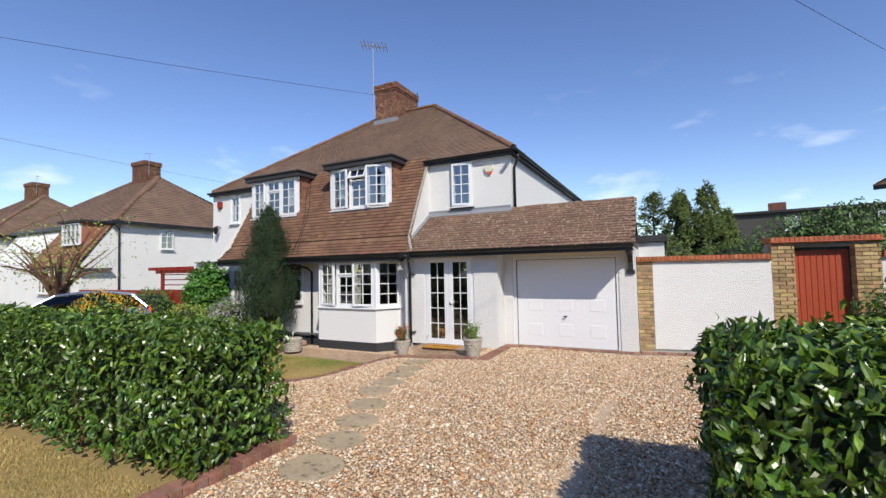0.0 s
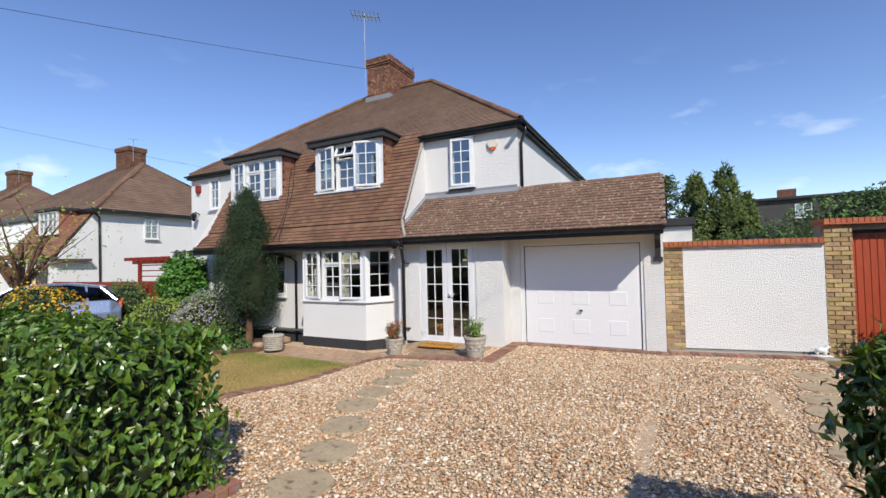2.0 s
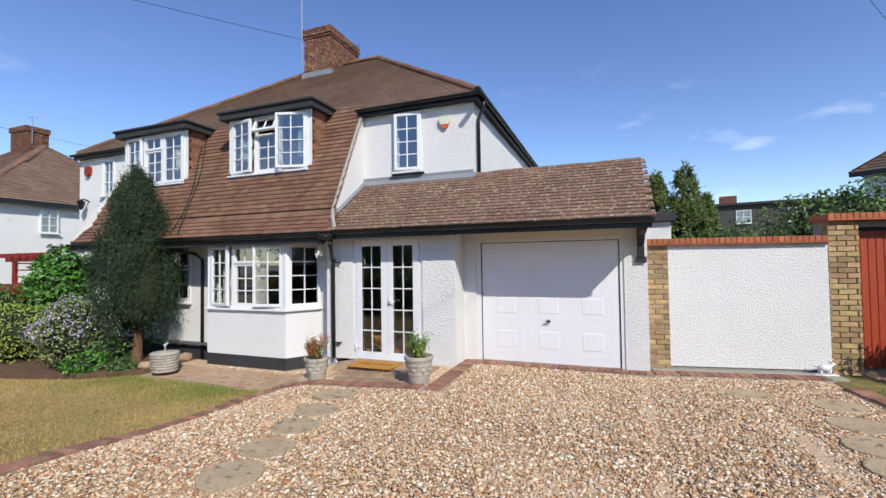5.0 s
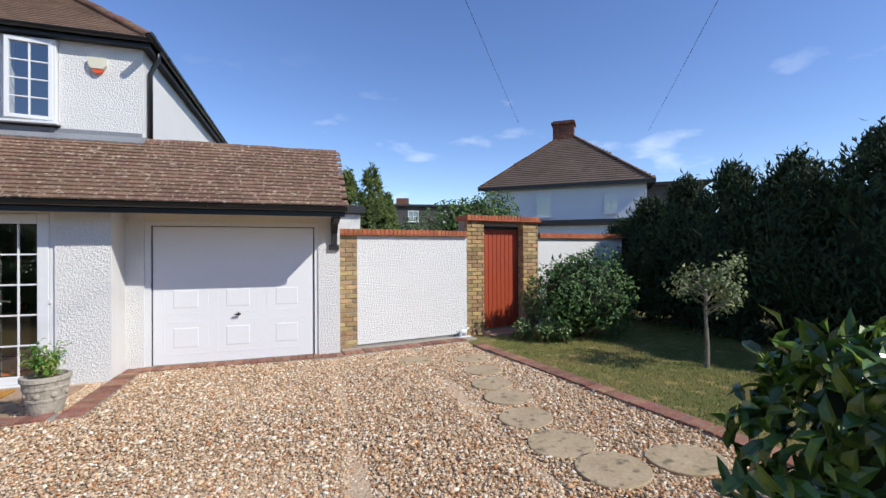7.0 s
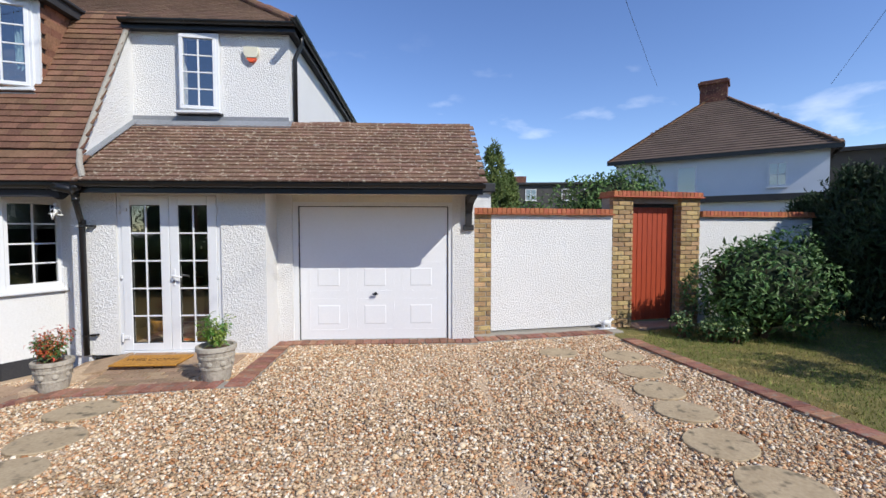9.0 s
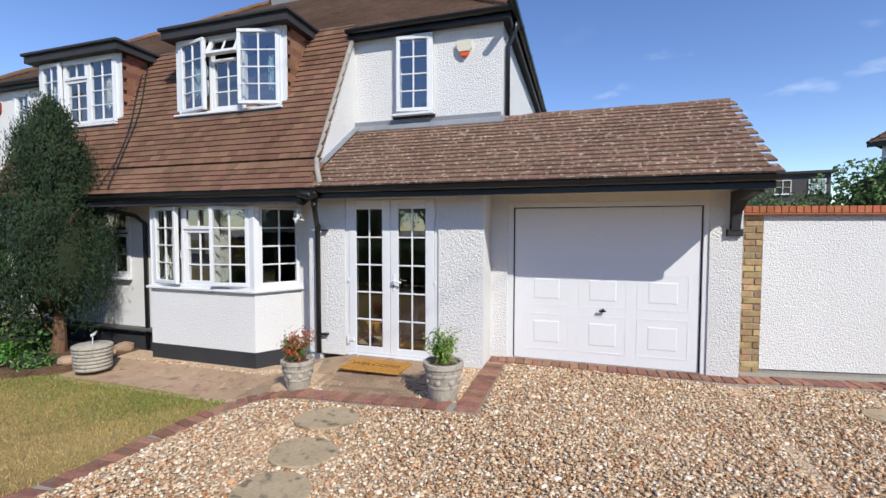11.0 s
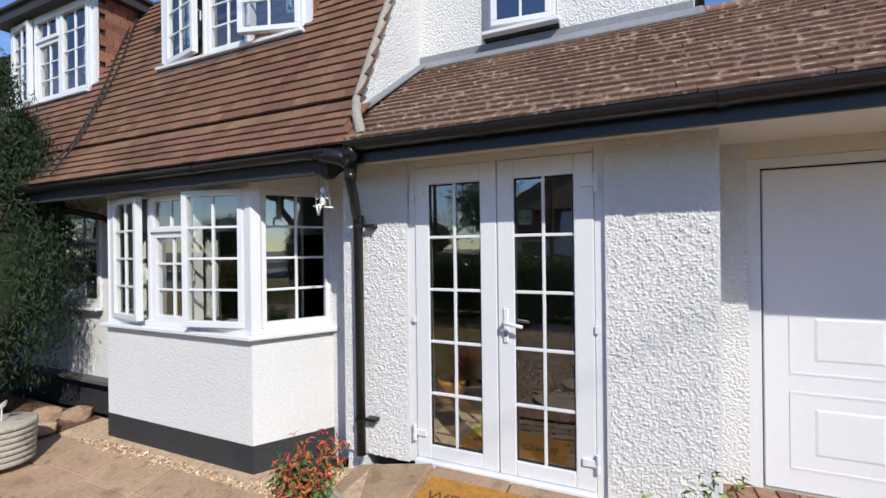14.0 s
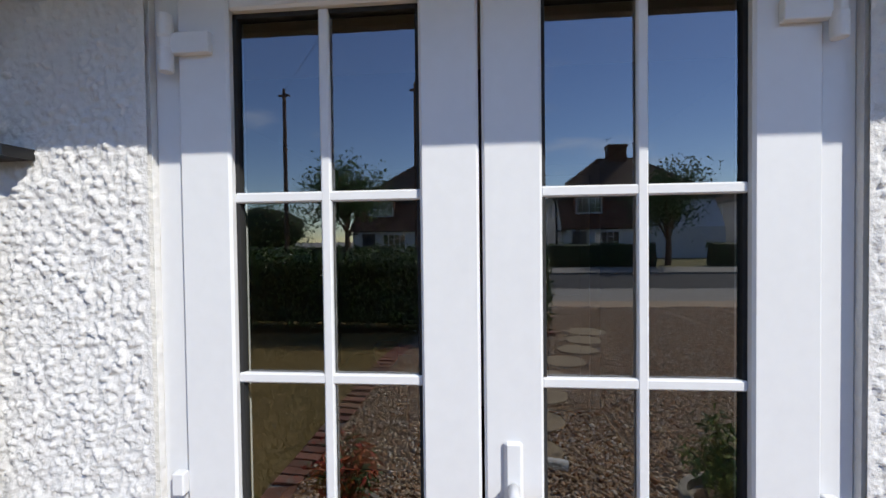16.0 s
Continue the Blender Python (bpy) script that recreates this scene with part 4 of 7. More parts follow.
# ---- french door ----
fd = thing("door_1", "white glazed double porch door, closed", "door", kind="structure")
bm = bmesh.new()
for q in ((-4.63, -4.575, 9.075, 9.20, 0.0, 2.10), (-3.395, -3.335, 9.075, 9.20, 0.0, 2.10), (-4.575, -3.395, 9.075, 9.20, 2.045, 2.10), (-4.575, -3.395, 9.02, 9.20, 0.0, 0.045)):
    bx(bm, *q)
part("door_frame", bm, M_UPVC, fd, bevel=0.004)
GT, GB = 1.924, 0.142
for x0, x1, g0, g1 in ((-4.573, -3.988, -4.468, -4.098), (-3.982, -3.397, -3.873, -3.511)):
    bm = bmesh.new()
    for q in ((x0, g0, 9.062, 9.125, 0.048, 2.042), (g1, x1, 9.062, 9.125, 0.048, 2.042), (g0, g1, 9.062, 9.125, 0.048, GB), (g0, g1, 9.062, 9.125, GT, 2.042)):
        bx(bm, *q)
    leaf = part("door_leaf", bm, M_UPVC, fd, bevel=0.005)
    bm = bmesh.new()
    for q in ((g0, g0 + 0.008, 9.079, 9.10, GB, GT), (g1 - 0.008, g1, 9.079, 9.10, GB, GT), (g0, g1, 9.079, 9.10, GT - 0.009, GT), (g0, g1, 9.079, 9.10, GB, GB + 0.009)):
        bx(bm, *q)
    part("gasket", bm, M_RUBBER, leaf, "thin black glazing gasket")
    bm = bmesh.new()
    bx(bm, g0 - 0.005, g1 + 0.005, 9.088, 9.094, GB - 0.005, GT + 0.005)
    glass_pane(bm, leaf)
    bm = bmesh.new()
    bx(bm, (g0 + g1) / 2 - 0.010, (g0 + g1) / 2 + 0.010, 9.074, 9.087, GB, GT)
    part("glazing_bar", bm, M_UPVC, leaf, bevel=0.003)
    for i in range(1, 5):
        z = GT - (GT - GB) * i / 5 - 0.004
        bm = bmesh.new()
        bx(bm, g0, g1, 9.075, 9.0885, z - 0.010, z + 0.010)
        part("glazing_bar", bm, M_UPVC, leaf, bevel=0.003)
    outer = x0 if x0 < -4.2 else x1
    sg = -1 if x0 < -4.2 else 1
    for z in (1.86, 1.0, 0.22):
        bm = bmesh.new()
        hx = outer + sg * 0.012
        if z != 1.0:
            bx(bm, min(outer - sg * 0.075, hx), max(outer - sg * 0.075, hx), 9.046, 9.062, z - 0.02, z + 0.02)
            lathe(bm, [(0.013, z - 0.055), (0.014, z - 0.05), (0.014, z - 0.012), (0.0115, z - 0.010), (0.0115, z + 0.010), (0.014, z + 0.012), (0.014, z + 0.05), (0.013, z + 0.055)], hx, 9.048, 12)
        else:
            bx(bm, hx - 0.012, hx + 0.012, 9.05, 9.07, z - 0.022, z + 0.022)
        part("hinge", bm, M_UPVC, leaf, "white butt hinge", bevel=0.002)
bm = bmesh.new()
bx(bm, -3.947, -3.912, 9.05, 9.062, 0.885, 1.105)
plate = part("handle_plate", bm, M_UPVC, fd, "white lever handle plate", bevel=0.008)
bm = bmesh.new()
tube(bm, [(-3.93, 9.055, 1.02), (-3.93, 9.012, 1.02), (-3.915, 9.0, 1.017), (-3.81, 9.0, 1.0)], 0.011, 10)
part("lever", bm, M_UPVC, plate, "white lever handle", smooth=True)
bm = bmesh.new()
bx(bm, -3.938, -3.921, 9.043, 9.052, 0.93, 0.965)
tube(bm, [(-3.93, 9.05, 0.948), (-3.93, 9.038, 0.948)], 0.010, 10)
part("key_barrel", bm, M_CHROME, plate, "chrome lock barrel")

# things standing inside the porch, seen through the glass
bm = bmesh.new()
bx(bm, -4.9, -4.45, 10.9, 11.3, 0.03, 0.62)
bx(bm, -4.92, -4.43, 10.88, 11.32, 0.62, 0.66)
single("cabinet", bm, M_CURT, "white painted cabinet inside the porch", "cabinet", bevel=0.01)
bm = bmesh.new()
lathe(bm, [(0.11, 0.03), (0.15, 0.16), (0.16, 0.2), (0.14, 0.2), (0.10, 0.06)], -4.85, 10.35, 20)
single("basket", bm, M_MAT, "round woven basket on the porch floor", "basket", smooth=True)
bm = bmesh.new()
lathe(bm, [(0.05, 0.66), (0.075, 0.70), (0.085, 0.78), (0.075, 0.80), (0.06, 0.72)], -4.62, 11.05, 16)
single("flower_pot", bm, M_POTC, "small terracotta pot on the porch cabinet", "flower pot", smooth=True)
rug = thing("mat", "tan floor mat with bright coloured spots", "mat")
bm = bmesh.new()
bx(bm, -4.75, -4.05, 9.32, 9.95, 0.03, 0.042)
part("mat_body", bm, M_STONE, rug, bevel=0.003)
for i in range(9):
    bm = bmesh.new()
    lathe(bm, [(0.048, 0.040), (0.048, 0.046), (0.044, 0.048)], -4.33 + 0.11 * (i % 3), 9.42 + 0.11 * (i // 3), 14)
    part("spot", bm, (M_ORANGE, M_YELLOW, M_IVY, M_BLUEC)[(i * 3) % 4], rug)
bm = bmesh.new()
bx(bm, -3.9, -3.1, 11.93, 11.99, 0.03, 2.0)
for z0, z1 in ((0.2, 0.85), (1.0, 1.85)):
    for x0 in (-3.8, -3.45):
        bx(bm, x0, x0 + 0.27, 11.915, 11.93, z0, z1)
single("inner_door", bm, M_CURT, "white panelled inner door of the porch", "door", bevel=0.006)
# ---- dormers ----
def dormer(x0, x1, zs, label):
    """A flat-roofed dormer: tile-hung cheeks, dark boarded roof edge; the window stands in its front."""
    d = thing("dormer", label, "dormer", kind="structure")
    yf, top = 9.545, zs + 1.20
    yb = cat_y(top) + 0.15
    for x, sg in ((x0, -1), (x1, 1)):
        bm = bmesh.new()
        prism(bm, [(yf, zs - 0.02), (yf, top), (yb, top)], "x", min(x, x + sg * 0.05), max(x, x + sg * 0.05))
        cheek = part("cheek", bm, M_UNDER, d)
        bm = bmesh.new()
        z, row = zs, 0
        while z < top - 0.03:
            ye = cat_y(z + 0.05) + 0.05
            y = yf + (0.08 if row % 2 else 0.0)
            while y < ye:
                bx(bm, -0.012, 0.012, 0, min(0.158, ye - y + 0.05), 0, 0.125, Matrix.Translation((x + sg * 0.062, y, z)) @ pose(0, 0, 0, 0, sg * 5))
                y += 0.165
            z, row = z + 0.1, row + 1
        tagged(part("hung_tile", bm, M_TILER, cheek), kind="stuff")
        bm = bmesh.new()
        bx(bm, min(x, x + sg * 0.07), max(x, x + sg * 0.07), yf - 0.03, yf + 0.005, zs, top)
        part("corner_board", bm, M_UPVC, d)
    bm = bmesh.new()
    bx(bm, x0 - 0.24, x1 + 0.24, yf - 0.22, yb + 0.25, top + 0.12, top + 0.17)
    part("roof_sheet", bm, M_BLACKP, d, "dark felt roof with worn edge", bevel=0.01)
    bm = bmesh.new()
    bx(bm, x0 - 0.20, x1 + 0.20, yf - 0.18, yb + 0.1, top, top + 0.12)
    part("fascia", bm, M_BLACKP, d, "dark weathered fascia")
    bm = bmesh.new()
    slab(bm, [(x0 - 0.05, yf - 0.11, zs - 0.04), (x1 + 0.05, yf - 0.11, zs - 0.04), (x1 + 0.05, yf + 0.01, zs + 0.01), (x0 - 0.05, yf + 0.01, zs + 0.01)], 0.012)
    part("lead_apron", bm, M_LEAD, d, "grey lead apron under the window")
    return d


dormer(-7.87, -5.92, 3.46, "flat-roofed dormer with tile-hung cheeks")
dormer(-11.14, -9.24, 3.45, "flat-roofed dormer of the attached house")

# ---- chimney ----
def brick_box(name, label, x0, x1, y0, y1, z0, z1, mat, mat_m, course=0.075, length=0.225, pieces=True, lim=300, corbels=()):
    """A solid of bricks laid in courses round a mortar core."""
    t = thing(name, label, "chimney", kind="structure")
    bm = bmesh.new()
    bx(bm, x0 + 0.012, x1 - 0.012, y0 + 0.012, y1 - 0.012, z0, z1 - 0.01)
    part("mortar", bm, mat_m, t)
    meshes, z, row = {}, z0, 0
    while z < z1 - 0.02:
        e = sum(0.03 for c in corbels if z >= c)
        for ax in ("x", "y"):
            a0, a1 = (x0 - e, x1 + e) if ax == "x" else (y0 - e, y1 + e)
            a = a0 - (0.11 if row % 2 else 0)
            while a < a1:
                s, f = max(a, a0), min(a + length - 0.01, a1)
                if f - s > 0.03:
                    k = (ax, round(f - s, 2))
                    if k not in meshes:
                        b = bmesh.new()
                        bx(b, 0, k[1] if ax == "x" else 0.1, 0, 0.1 if ax == "x" else k[1], 0, course - 0.011)
                        meshes[k] = finish(b, "brick", mat)
                    for side in (0, 1):
                        ob = new("brick", meshes[k])
                        ob.parent = t
                        j = random.uniform(-0.003, 0.003)
                        ob.location = (s, (y0 - e + j if side == 0 else y1 + e - 0.1 + j), z) if ax == "x" else ((x0 - e + j if side == 0 else x1 + e - 0.1 + j), s, z)
                a += length
        z, row = z + course, row + 1
    return t


HX, HY = -8.88, PY + 0.05
chim = brick_box("chimney", "tall brown brick chimney with corbelled top", HX - 0.48, HX + 0.48, HY - 0.8, HY + 0.8, PZ - 0.75, PZ + 0.98, M_BRICKC, M_MORTAR, corbels=(PZ + 0.62, PZ + 0.70))
bm = bmesh.new()
bx(bm, HX - 0.54, HX + 0.54, HY - 0.86, HY + 0.86, PZ - 0.85, PZ - 0.42)
part("lead_skirt", bm, M_LEAD, chim, "grey lead flashing at the chimney foot")
bm = bmesh.new()
lathe(bm, [(0.13, PZ + 0.95), (0.12, PZ + 1.13), (0.14, PZ + 1.15), (0.13, PZ + 1.22), (0.09, PZ + 1.22)], HX - 0.15, HY - 0.3, 16)
part("chimney_pot", bm, M_POTC, chim, "dark terracotta chimney pot", smooth=True)
ant = thing("tv_aerial", "grey metal television aerial on the chimney", "aerial")
bm = bmesh.new()
ax_, ay_ = HX - 0.52, HY - 0.86
tube(bm, [(ax_, ay_, PZ - 0.25), (ax_, ay_, PZ + 2.7)], 0.022, 8)
part("mast", bm, M_STEEL, ant)
bm = bmesh.new()
tube(bm, [(ax_ - 0.42, ay_ - 0.2, PZ + 2.66), (ax_ + 0.55, ay_ + 0.15, PZ + 2.46)], 0.022, 6)
part("boom", bm, M_STEEL, ant)
for i in range(8):
    f = i / 7
    c = Vector((ax_ - 0.40 + 0.93 * f, ay_ - 0.19 + 0.33 * f, PZ + 2.66 - 0.19 * f))
    bm = bmesh.new()
    tube(bm, [c + Vector((0.06, -0.18, 0.10)), c - Vector((0.06, -0.18, 0.10))], 0.013, 5)
    part("element", bm, M_STEEL, ant)
bm = bmesh.new()
tube(bm, [(HX + 0.5, HY + 0.82, PZ + 0.2), (HX + 0.5, HY + 0.82, PZ + 1.15)], 0.015, 6)
single("small_aerial", bm, M_BLACK, "short dark rod aerial behind the chimney", "aerial")

# ---- hip and ridge tiles ----
def ridge_line(name, a, b, parent, r=0.09, step=0.3, mat=M_TILE):
    a, b = Vector(a), Vector(b)
    n = max(1, int((b - a).length / step))
    d = (b - a) / n
    bm = bmesh.new()
    ring = [(r * math.cos(t), r * 0.8 * math.sin(t)) for t in np.linspace(-0.35, math.pi + 0.35, 9)]
    prism(bm, [(p, q) for p, q in ring] + [(p * 0.85, q * 0.85) for p, q in ring[::-1]], "x", 0, d.length * 1.03)
    me = finish(bm, "ridge_tile", mat)
    rot = d.to_track_quat("X", "Z").to_matrix().to_4x4()
    for i in range(n):
        ob = new("ridge_tile", me)
        ob.parent = parent
        ob.matrix_basis = Matrix.Translation(a + d * i) @ rot @ pose(0, 0, 0.004 * (i % 3), 0, random.uniform(-1, 1), random.uniform(-1, 1))


ridge_line("hip", (MX, MY, MZ + 0.02), (PX, PY, PZ + 0.03), rm)
ridge_line("hip", (LX, MY, MZ + 0.02), (PXL, PY, PZ + 0.03), rm)
ridge_line("ridge", (PXL, PY, PZ + 0.03), (PX, PY, PZ + 0.03), rm)
ridge_line("ridge", (-2.75, porch_top, pz - 0.02), (0.0, porch_top, pz - 0.02), rp, r=0.075, mat=M_TILEL)
# mortared verge and lead lines
bm = bmesh.new()
tube(bm, [(-4.80, EY + 0.02, EZ + 0.03), (-4.92, 8.88, 2.42), (-5.05, BY + 0.01, BZ + 0.01), (-5.04, 9.5, cat_z(9.5) + 0.01), (-5.03, 9.99, cat_z(9.99) + 0.01)], 0.035, 10)
single("verge", bm, M_MORTAR, "mortared tile verge of the steep roof", "trim", "structure")
bm = bmesh.new()
bx(bm, -5.04, -2.76, UY - 0.03, UY + 0.01, pz + 0.02, pz + 0.10)
slab(bm, [(-5.03, UY - 0.16, pz - 0.075), (-2.70, UY - 0.16, pz - 0.075), (-2.70, UY - 0.02, pz + 0.05), (-5.03, UY - 0.02, pz + 0.05)], 0.01)
single("lead_flashing", bm, M_LEAD, "grey lead flashing above the porch roof", "flashing", "structure")
bm = bmesh.new()
slab(bm, [(-5.045, BY, 2.525), (-4.945, BY, 2.525), (-4.945, UY, pz + 0.06), (-5.045, UY, pz + 0.06)], 0.012)
single("lead_soaker", bm, M_LEAD, "grey lead along the porch roof edge", "flashing", "structure")
bm = bmesh.new()
bx(bm, -4.385, -3.735, UY - 0.07, UY, 3.325, 3.36)
single("window_drip", bm, M_BLACKP, "dark sill edge under the upstairs window", "sill", "structure")

# cables over the steep roof between the two houses
for j, sh in enumerate((0.0, 0.16)):
    bm = bmesh.new()
    pts = [(-8.42 - 0.06 * i - sh * (1 - i / 20) - 0.06 * math.sin(i * 0.7 + j), EY - 0.02 + (JY - EY) * i / 12, cat_z(EY + (JY - EY) * i / 12) + 0.065) for i in range(13)]
    tube(bm, pts, 0.009, 5)
    single("roof_cable", bm, M_RUBBER, "dark cable lying over the roof tiles", "cable", group="cables on the roof")

# ---- tiles ----
tr = np.random.default_rng(3)
TW, TG = 0.165, 0.1
v = Vector((0, 1, K2)).normalized()
L = (Vector((0, porch_top, pz)) - Vector((0, EY, EZ))).length
pm = tile_places((-5.12, EY - 0.04, EZ + 0.01 - 0.028), (1, 0, 0), v, [(0.34, 0), (5.15, 0), (5.15, L), (0.07, L), (0.07, 0.46)], TG, TW, tr, loose=1.0)
tile_cover("roof_tile", rp, pm, M_TILEL, M_TILELJ, TW, 0.19, lambda p: -4.9 < p.x < -1.5 and p.y < 9.5)
v = Vector((0, 1, K0)).normalized()
L = math.hypot(BY - EY, BZ - EZ)
pm = tile_places((-11.75, EY - 0.03, EZ - 0.03), (1, 0, 0), v, [(0, 0), (6.93, 0), (6.70, L + 0.02), (0.12, L + 0.02)], TG, TW, tr, loose=0.6)
tile_cover("roof_tile", rf, pm, M_TILE, M_TILEC, TW, 0.19, lambda p: -8.4 < p.x)
v = Vector((0, 1, K1)).normalized()
L = math.hypot(JY - BY, JZ - BZ)


def hole(x0, x1, z0, z1):
    k = math.hypot(1, K1) / K1
    return [(x0 + 11.75, (z0 - BZ) * k), (x1 + 11.75, (z0 - BZ) * k), (x1 + 11.75, (z1 - BZ) * k), (x0 + 11.75, (z1 - BZ) * k)]


pm = tile_places((-11.75, BY, BZ), (1, 0, 0), v, [(0.15, 0.04), (6.70, 0.04), (6.70, L), (0.35, L)], TG, TW, tr, [hole(-7.82, -5.97, 3.48, 4.68), hole(-11.09, -9.29, 3.47, 4.67)], loose=0.6)
tile_cover("roof_tile", rc, pm, M_TILE, M_TILEC, TW, 0.19, lambda p: -7.6 < p.x and p.z < 3.3)
v = Vector((0, 1, K3)).normalized()
L = (Vector((0, PY, PZ)) - Vector((0, MY, MZ))).length
sj = (JY - MY) * math.hypot(1, K3)
pm = tile_places((LX, MY - 0.03, MZ - 0.02), (1, 0, 0), v, [(0, 0), (-11.4 - LX, 0), (-11.4 - LX, sj), (-5.03 - LX, sj), (-5.03 - LX, 0), (MX - LX, 0), (PX - LX, L), (PXL - LX, L)], TG, TW, tr)
tile_cover("roof_tile", rm, pm, M_TILE, M_TILEJ, TW, 0.19, lambda p: False)
kx = (PZ - MZ) / (MX - PX)
v = Vector((-1, 0, kx)).normalized()
L = math.hypot(PZ - MZ, MX - PX)
pm = tile_places((MX + 0.03, MY, MZ - 0.02), (0, 1, 0), v, [(0, 0), (2 * (PY - MY), 0), (PY - MY, L)], TG, TW, tr)
tile_cover("roof_tile", re_, pm, M_TILE, M_TILEJ, TW, 0.19, lambda p: False)

# ---- pipes, alarm, bracket, ornament ----
dp = thing("downpipe", "black plastic downpipe between bay and porch", "downpipe")
bm = bmesh.new()
tube(bm, [(-4.89, 8.76, 2.0), (-4.89, 8.76, 1.93), (-4.91, 8.81, 1.87), (-4.97, 8.93, 1.74), (-4.985, 8.975, 1.68), (-4.985, 8.98, 0.02)], 0.034, 12)
part("pipe", bm, M_BLACK, dp, smooth=True)
for z in (1.97, 1.7):
    bm = bmesh.new()
    lathe(bm, [(0.040, z - 0.03), (0.041, z), (0.040, z + 0.03)], -4.89 if z > 1.8 else -4.985, 8.76 if z > 1.8 else 8.978, 14)
    part("socket", bm, M_BLACK, dp, smooth=True)
for z in (1.655, 0.27):
    bm = bmesh.new()
    lathe(bm, [(0.040, z - 0.012), (0.040, z + 0.012)], -4.985, 8.98, 14)
    bx(bm, -4.95, -4.87, 8.99, 9.05, z - 0.011, z + 0.011)
    part("pipe_clip", bm, M_BLACK, dp)
dp2 = thing("downpipe", "black downpipe beside the attached house window", "downpipe")
bm = bmesh.new()
tube(bm, [(-9.02, EY - 0.03, 2.1), (-8.98, EY + 0.05, 2.03), (-8.62, 9.28, 1.88), (-8.53, 9.37, 1.76), (-8.53, 9.37, -0.3)], 0.034, 10)
part("pipe", bm, M_BLACK, dp2, smooth=True)
dp3 = thing("downpipe", "black downpipe on the upper house corner", "downpipe")
bm = bmesh.new()
tube(bm, [(MX + 0.03, MY + 0.25, MZ - 0.06), (MX + 0.02, MY + 0.28, MZ - 0.2), (-2.70, UY + 0.15, MZ - 0.42), (-2.70, UY + 0.15, pz - 0.1)], 0.034, 10)
part("pipe", bm, M_BLACK, dp3, smooth=True)

al = thing("alarm_box", "cream alarm box with red lower lens", "alarm box")
bm = bmesh.new()
prism(bm, [(-3.40, 4.345), (-3.19, 4.345), (-3.185, 4.24), (-3.22, 4.19), (-3.36, 4.19), (-3.395, 4.24)], "y", UY - 0.07, UY)
part("cover", bm, M_BELL, al)
bm = bmesh.new()
prism(bm, [(-3.36, 4.188), (-3.22, 4.188), (-3.24, 4.15), (-3.265, 4.13), (-3.315, 4.13), (-3.34, 4.15)], "y", UY - 0.06, UY)
part("lens", bm, M_ORANGE, al, "red beacon lens")

al2 = thing("alarm_box", "red-brown alarm box on the attached house", "alarm box")
bm = bmesh.new()
prism(bm, [(-13.68, 4.34), (-13.48, 4.34), (-13.48, 4.14), (-13.53, 4.08), (-13.63, 4.08), (-13.68, 4.14)], "y", UY - 0.08, UY)
part("cover", bm, M_REDP, al2)
wl_ = thing("wall_lantern", "black ornate lantern on the attached house wall", "lantern")
bm = bmesh.new()
tube(bm, [(-13.58, UY, 3.4), (-13.58, UY - 0.15, 3.46), (-13.58, UY - 0.2, 3.38)], 0.02, 6)
part("arm", bm, M_BLACK, wl_)
bm = bmesh.new()
lathe(bm, [(0.02, 3.16), (0.06, 3.2), (0.09, 3.34), (0.11, 3.36), (0.03, 3.44)], -13.58, UY - 0.2, 8)
part("lamp_housing", bm, M_BLACK, wl_)

br = thing("eaves_bracket", "dark timber bracket at the garage corner", "bracket")
bm = bmesh.new()
prism(bm, [(8.85, 2.095), (GY - 0.05, 2.09), (GY - 0.05, 1.66), (GY - 0.11, 1.66), (GY - 0.14, 1.86), (GY - 0.3, 1.98), (8.85, 2.03)], "x", -0.12, -0.03)
part("corbel", bm, M_BLACKP, br, bevel=0.006)
bm = bmesh.new()
bx(bm, -0.15, 0.0, GY - 0.1, GY - 0.04, 1.6, 1.68)
part("foot_block", bm, M_BLACKP, br, bevel=0.006)

bm = bmesh.new()
o = Vector((-5.2, 8.86, 1.80))
tube(bm, [o + Vector((0, 0, 0.26)), o + Vector((-0.062, 0, 0.09)), o + Vector((-0.066, 0, 0.0))], 0.003, 5)
tube(bm, [o + Vector((0, 0, 0.26)), o + Vector((0.04, 0, 0.13)), o + Vector((0.066, 0, -0.012))], 0.004, 5)
tube(bm, [o + Vector((0.012, 0, 0.24)), o + Vector((0.034, -0.004, 0.15))], 0.010, 6, 0.004)
tube(bm, [o + Vector((-0.085, 0, 0.002)), o + Vector((0.085, 0, -0.016))], 0.007, 6)
tube(bm, [o + Vector((0, 0, 0.0)), o + Vector((0, -0.002, 0.04)), o + Vector((0.0, 0, 0.085))], 0.024, 8, 0.018)
lathe(bm, [(0.006, o.z + 0.088), (0.019, o.z + 0.10), (0.022, o.z + 0.115), (0.016, o.z + 0.13), (0.004, o.z + 0.137)], o.x, o.y, 10)
for k in (-1, 1):
    tube(bm, [o + Vector((0.016 * k, 0, 0.078)), o + Vector((0.045 * k, -0.012, 0.048)), o + Vector((0.063 * k, -0.002, 0.07))], 0.008, 6, 0.005)
    tube(bm, [o + Vector((0.012 * k, -0.006, 0.01)), o + Vector((0.018 * k, -0.045, 0.0)), o + Vector((0.004 * k, -0.05, -0.07))], 0.012, 6, 0.006)
bx(bm, o.x - 0.012, o.x + 0.012, o.y - 0.01, o.y + 0.01, o.z + 0.255, 2.125)
single("hanging_ornament", bm, M_PEWTER, "pale metal figurine on a swing under the soffit", "ornament", smooth=True)
